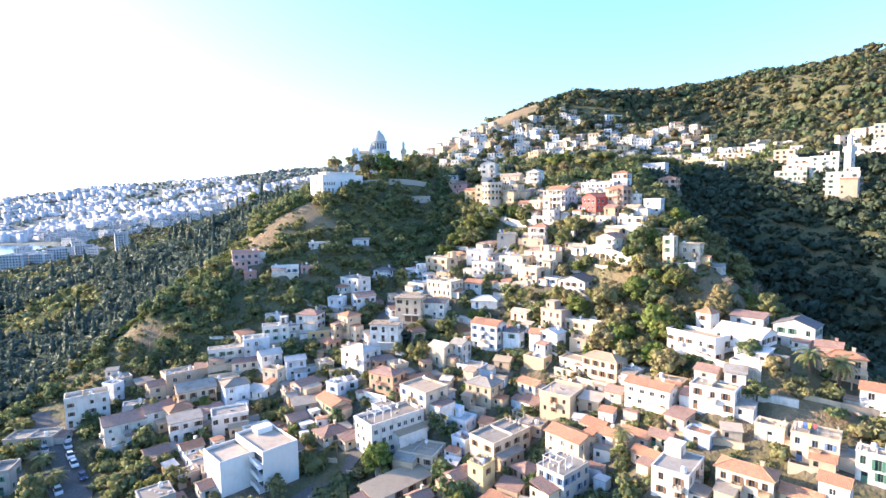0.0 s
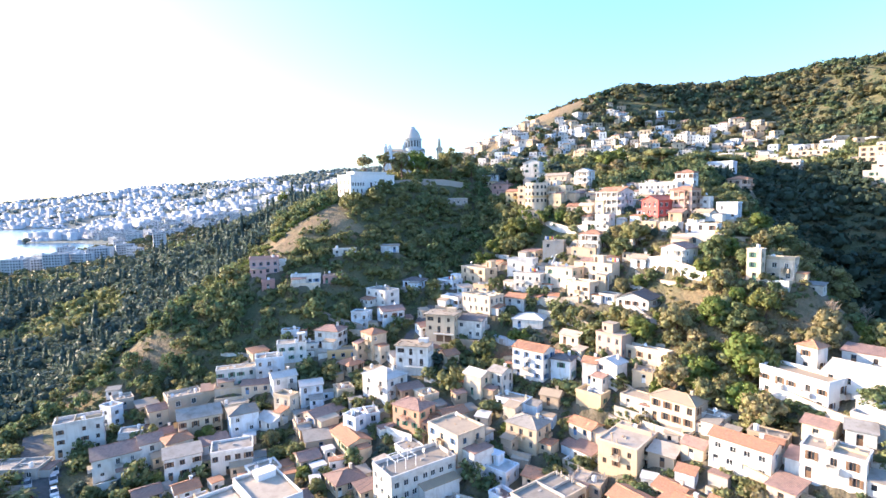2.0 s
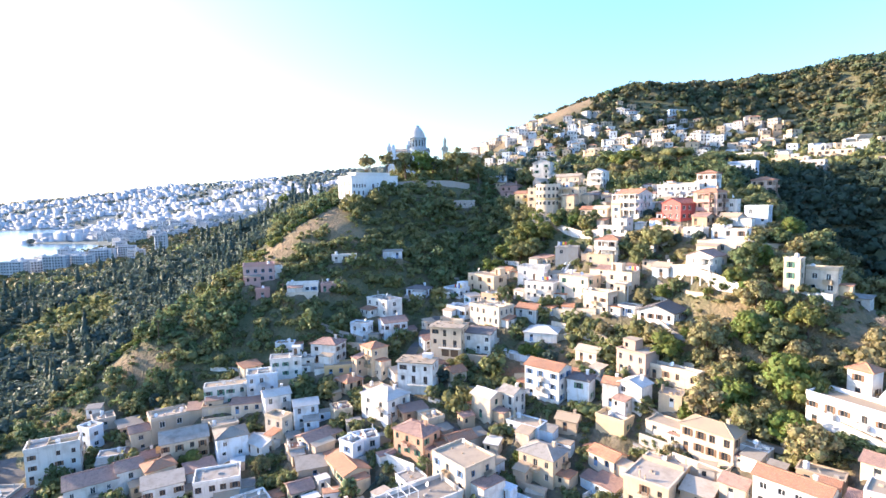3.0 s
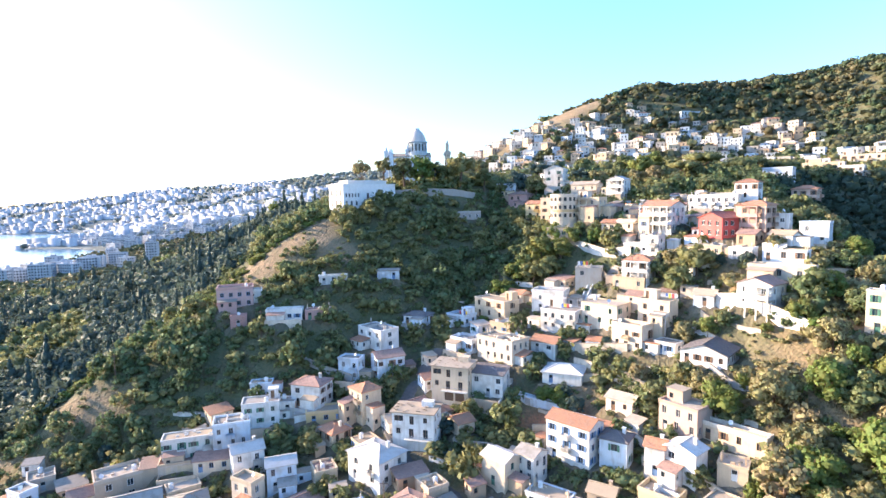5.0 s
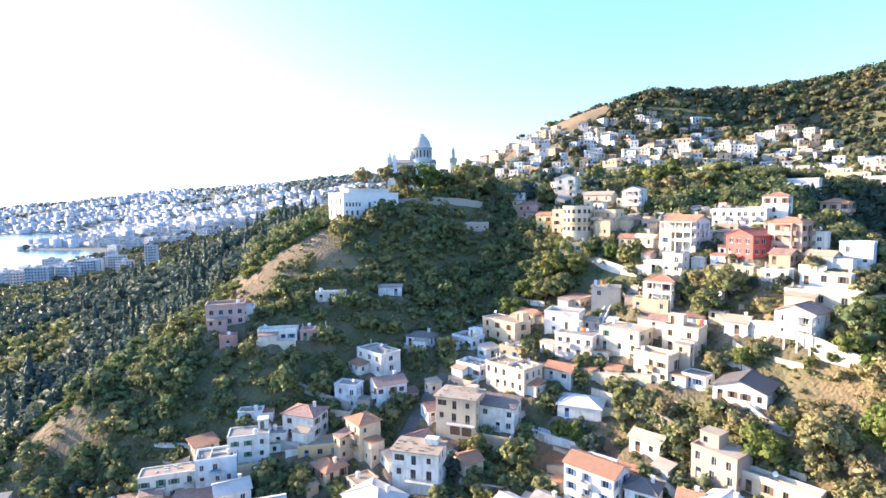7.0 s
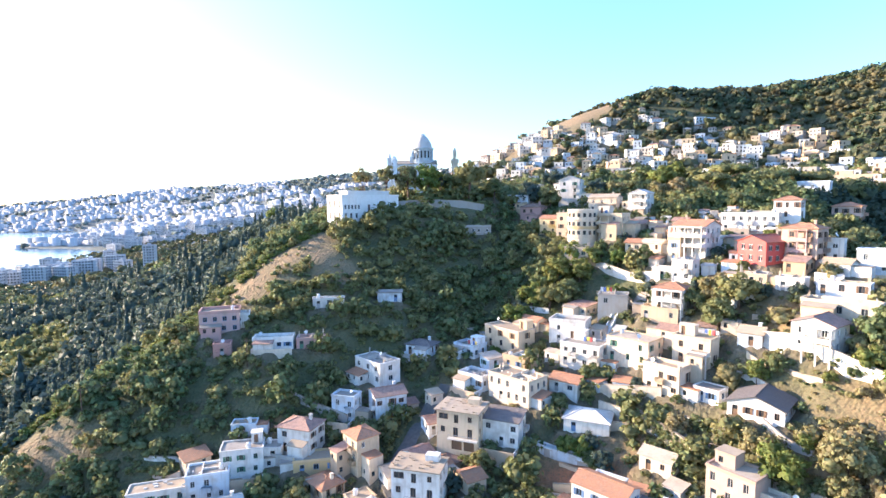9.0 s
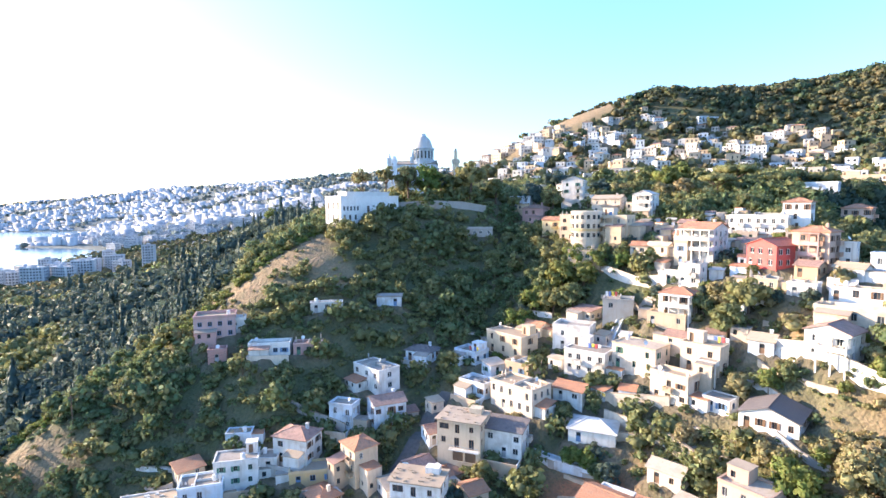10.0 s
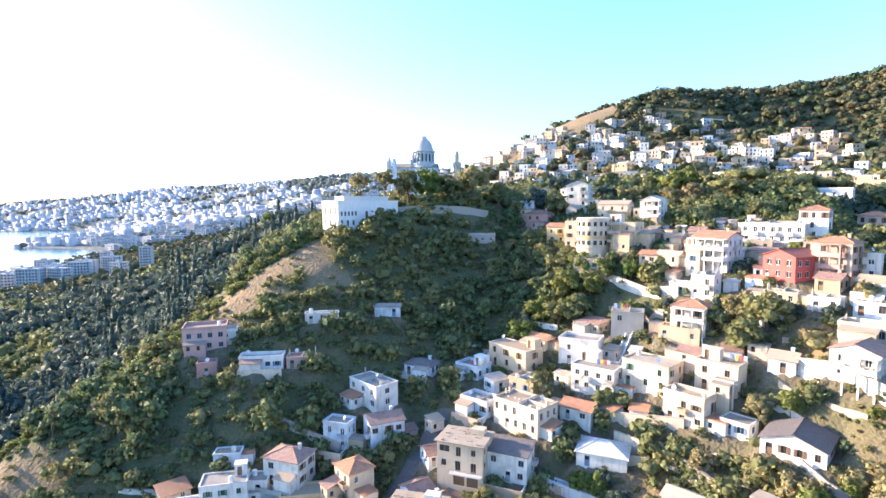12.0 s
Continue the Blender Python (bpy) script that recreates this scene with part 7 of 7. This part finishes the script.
def laundry(x, y, z, yaw, seed):
    g = random.Random(seed)
    ob = new("clothes_line")
    ob.matrix_basis = pose(x, y, z, 0, 0, yaw)
    tagged(ob, "washing hung on a line across a flat roof", "clothes line", "washing lines")
    for s in (-1.6, 1.6):
        bm = bmesh.new()
        tube(bm, (s, 0, 0), (s, 0, 1.9), 0.04, 0.04, 6)
        part("post", bm, TRIM["grey"], ob)
    bm = bmesh.new()
    tube(bm, (-1.6, 0, 1.82), (1.6, 0, 1.82), 0.015, 0.015, 4)
    part("line", bm, TRIM["grey"], ob)
    for k in range(4):
        w, h = g.uniform(0.5, 0.75), g.uniform(0.7, 1.3)
        x0 = -1.5 + k * 0.78
        bm = bmesh.new()
        for i in range(4):
            a, b = x0 + w * i / 4, x0 + w * (i + 1) / 4
            ya, yb = 0.06 * math.sin(i * 1.9), 0.06 * math.sin((i + 1) * 1.9)
            quad(bm, ((a, 0, 1.82), (b, 0, 1.82), (b, yb, 1.82 - h), (a, ya, 1.82 - h)))
            quad(bm, ((a, 0.02, 1.82), (a, ya + 0.02, 1.82 - h), (b, yb + 0.02, 1.82 - h), (b, 0.02, 1.82)))
        bmesh.ops.remove_doubles(bm, verts=bm.verts, dist=0.001)
        part("cloth", bm, CLOTH[(seed + k) % len(CLOTH)], ob)


CLOTH = [plain("white_cloth", (0.75, 0.75, 0.75), 0.9), plain("blue_cloth", (0.12, 0.2, 0.5), 0.9), plain("yellow_cloth", (0.7, 0.55, 0.08), 0.9), plain("red_cloth", (0.5, 0.1, 0.1), 0.9)]


def roof_clutter():
    g = random.Random(9)
    tanks = (TRIM["white"], TRIM["blue"], plain("galvanised_steel", (0.5, 0.5, 0.5), 0.4, 0.8))
    for ob in [o for o in scene.objects if o.name.startswith("house") and o.get("category") == "house"]:
        roofs = [c for c in ob.children if c.name.startswith("roof")]
        if "flat" not in ob["label"] or "far" in ob["label"] or not roofs or ob.location.y > 300:
            continue
        xs = [v.co.x for v in roofs[0].data.vertices]
        ys = [v.co.y for v in roofs[0].data.vertices]
        top = max(v.co.z for v in roofs[0].data.vertices)
        used = [(c.matrix_basis.translation.x, c.matrix_basis.translation.y) for c in ob.children if c.name.startswith("stair_head")]
        for k in range(g.choice((0, 1, 1, 2, 2))):
            x, y = g.uniform(min(xs) + 0.8, max(xs) - 0.8), g.uniform(min(ys) + 0.7, max(ys) - 0.7)
            if any(abs(x - a) < 3.6 and abs(y - b) < 2.8 for a, b in used):
                continue
            used.append((x, y))
            p = ob.matrix_basis @ Vector((x, y, top))
            pick = g.random()
            if pick < 0.16 and max(xs) - min(xs) > 6:
                laundry(p.x, p.y, p.z, math.degrees(ob.matrix_basis.to_euler().z), k + int(abs(p.x)))
            elif pick < 0.55:
                water_tank(p.x, p.y, p.z, 0.5, 1.3, tanks[k % 3], ("white plastic", "blue plastic", "galvanised steel")[k % 3] + " water tank on a flat roof")
            else:
                dish(p.x, p.y, p.z, g.uniform(-60, 60))


roof_clutter()


def roof_works():
    """Unfinished works on flat roofs: low partition walls and stubs of columns with bare rods."""
    g = random.Random(41)
    for ob in [o for o in scene.objects if o.name.startswith("house") and o.get("category") == "house"]:
        roofs = [c for c in ob.children if c.name.startswith("roof")]
        if "flat" not in ob["label"] or "far" in ob["label"] or not roofs or ob.location.y > 300 or g.random() < 0.25:
            continue
        c = [v.co for v in roofs[0].data.vertices]
        x0, x1, y0, y1, top = min(v.x for v in c), max(v.x for v in c), min(v.y for v in c), max(v.y for v in c), max(v.z for v in c)
        heads = [k.matrix_basis.translation for k in ob.children if k.name.startswith("stair_head")]
        if x1 - x0 < 4 or heads:
            continue
        bm = bmesh.new()
        if g.random() < 0.6:
            cut, h = x0 + (x1 - x0) * g.uniform(0.35, 0.7), g.uniform(0.4, 1.0)
            box(bm, cut - 0.1, y0 + 0.02, top, cut + 0.1, y1 - 0.02, top + h)
            box(bm, cut + 0.102, (y0 + y1) / 2 - 0.1, top, x1 - 0.02, (y0 + y1) / 2 + 0.1, top + h * 0.8)
        for k in range(g.choice((0, 3, 5))):
            cx, cy = g.choice((x0 + 0.3, x1 - 0.3)), y0 + 0.3 + (y1 - y0 - 0.6) * g.random()
            h = g.uniform(0.9, 1.7)
            box(bm, cx - 0.13, cy - 0.13, top, cx + 0.13, cy + 0.13, top + h)
            tube(bm, (cx, cy, top + h), (cx, cy, top + h + 0.5), 0.02, 0.02, 4)
        for k in range(g.randrange(3, 9)):
            cx, cy, q = g.uniform(x0 + 0.4, x1 - 1.0), g.uniform(y0 + 0.4, y1 - 0.9), g.uniform(0.25, 0.8)
            box(bm, cx, cy, top, cx + q, cy + q * 0.6, top + g.uniform(0.1, 0.45))
        tagged(part("rubble", bm, WALL[g.choice(("concrete", "cream", "white", "tan"))], ob, "low walls, stubs and rubble on the roof"), kind="stuff")


roof_works()


# ---- low terrace walls and small trees in the gardens of the village ----
def gardens():
    g = random.Random(77)
    made = 0
    sides = np.array([(1.0, 0), (-1.0, 0), (0, 1.0), (0, -1.0)])
    for k in range(4000):
        if made >= 64:
            break
        x, y = (g.uniform(-100, 66), g.uniform(112, 190)) if k % 3 else (g.uniform(-15, 78), g.uniform(185, 262))
        gap = gap_at(x, y)
        if not 1.2 < gap < 5.0 or any(math.hypot(x - a, y - b) < h + 2 for a, b, h in LANES):
            continue
        hs = heights(np.array([(x, y)]) + sides * 2)
        slope = Vector((hs[0] - hs[1], hs[2] - hs[3]))
        if slope.length < 0.25:
            continue
        along = Vector((-slope.y, slope.x)).normalized()
        reach = g.uniform(2.5, 5.0)
        pts = [(x + along.x * reach * s, y + along.y * reach * s) for s in (-1, -0.5, 0, 0.5, 1)]
        if nearness(np.array([p[0] for p in pts]), np.array([p[1] for p in pts]), 1.0).max() > 0.3:
            continue
        tone = g.choice(("cream", "tan", "concrete", "white"))
        masonry(pts, g.uniform(0.5, 1.3), tone, {"cream": "low cream", "tan": "low weathered tan", "concrete": "low grey concrete", "white": "low white"}[tone] + " terrace wall between gardens", 0.3)
        made += 1
    made = 0
    for k in range(4000):
        if made >= 120:
            break
        x, y = (g.uniform(-105, 66), g.uniform(108, 190)) if k % 3 else (g.uniform(-15, 82), g.uniform(185, 268))
        gap = gap_at(x, y)
        if not 1.3 < gap < 5.0 or any(math.hypot(x - a, y - b) < h + 1.5 for a, b, h in LANES):
            continue
        leaf = g.choice(("LEAF", "LEAF", "FRESH", "DARK", "DRY"))
        tree(x, y, g.uniform(1.3, 2.7), leaf, {"LEAF": "green garden tree beside a house", "DRY": "dry brownish garden tree beside a house", "DARK": "dark evergreen garden tree beside a house", "FRESH": "bright green garden tree beside a house"}[leaf], k, 0, g.uniform(1.0, 1.3))
        made += 1


gardens()
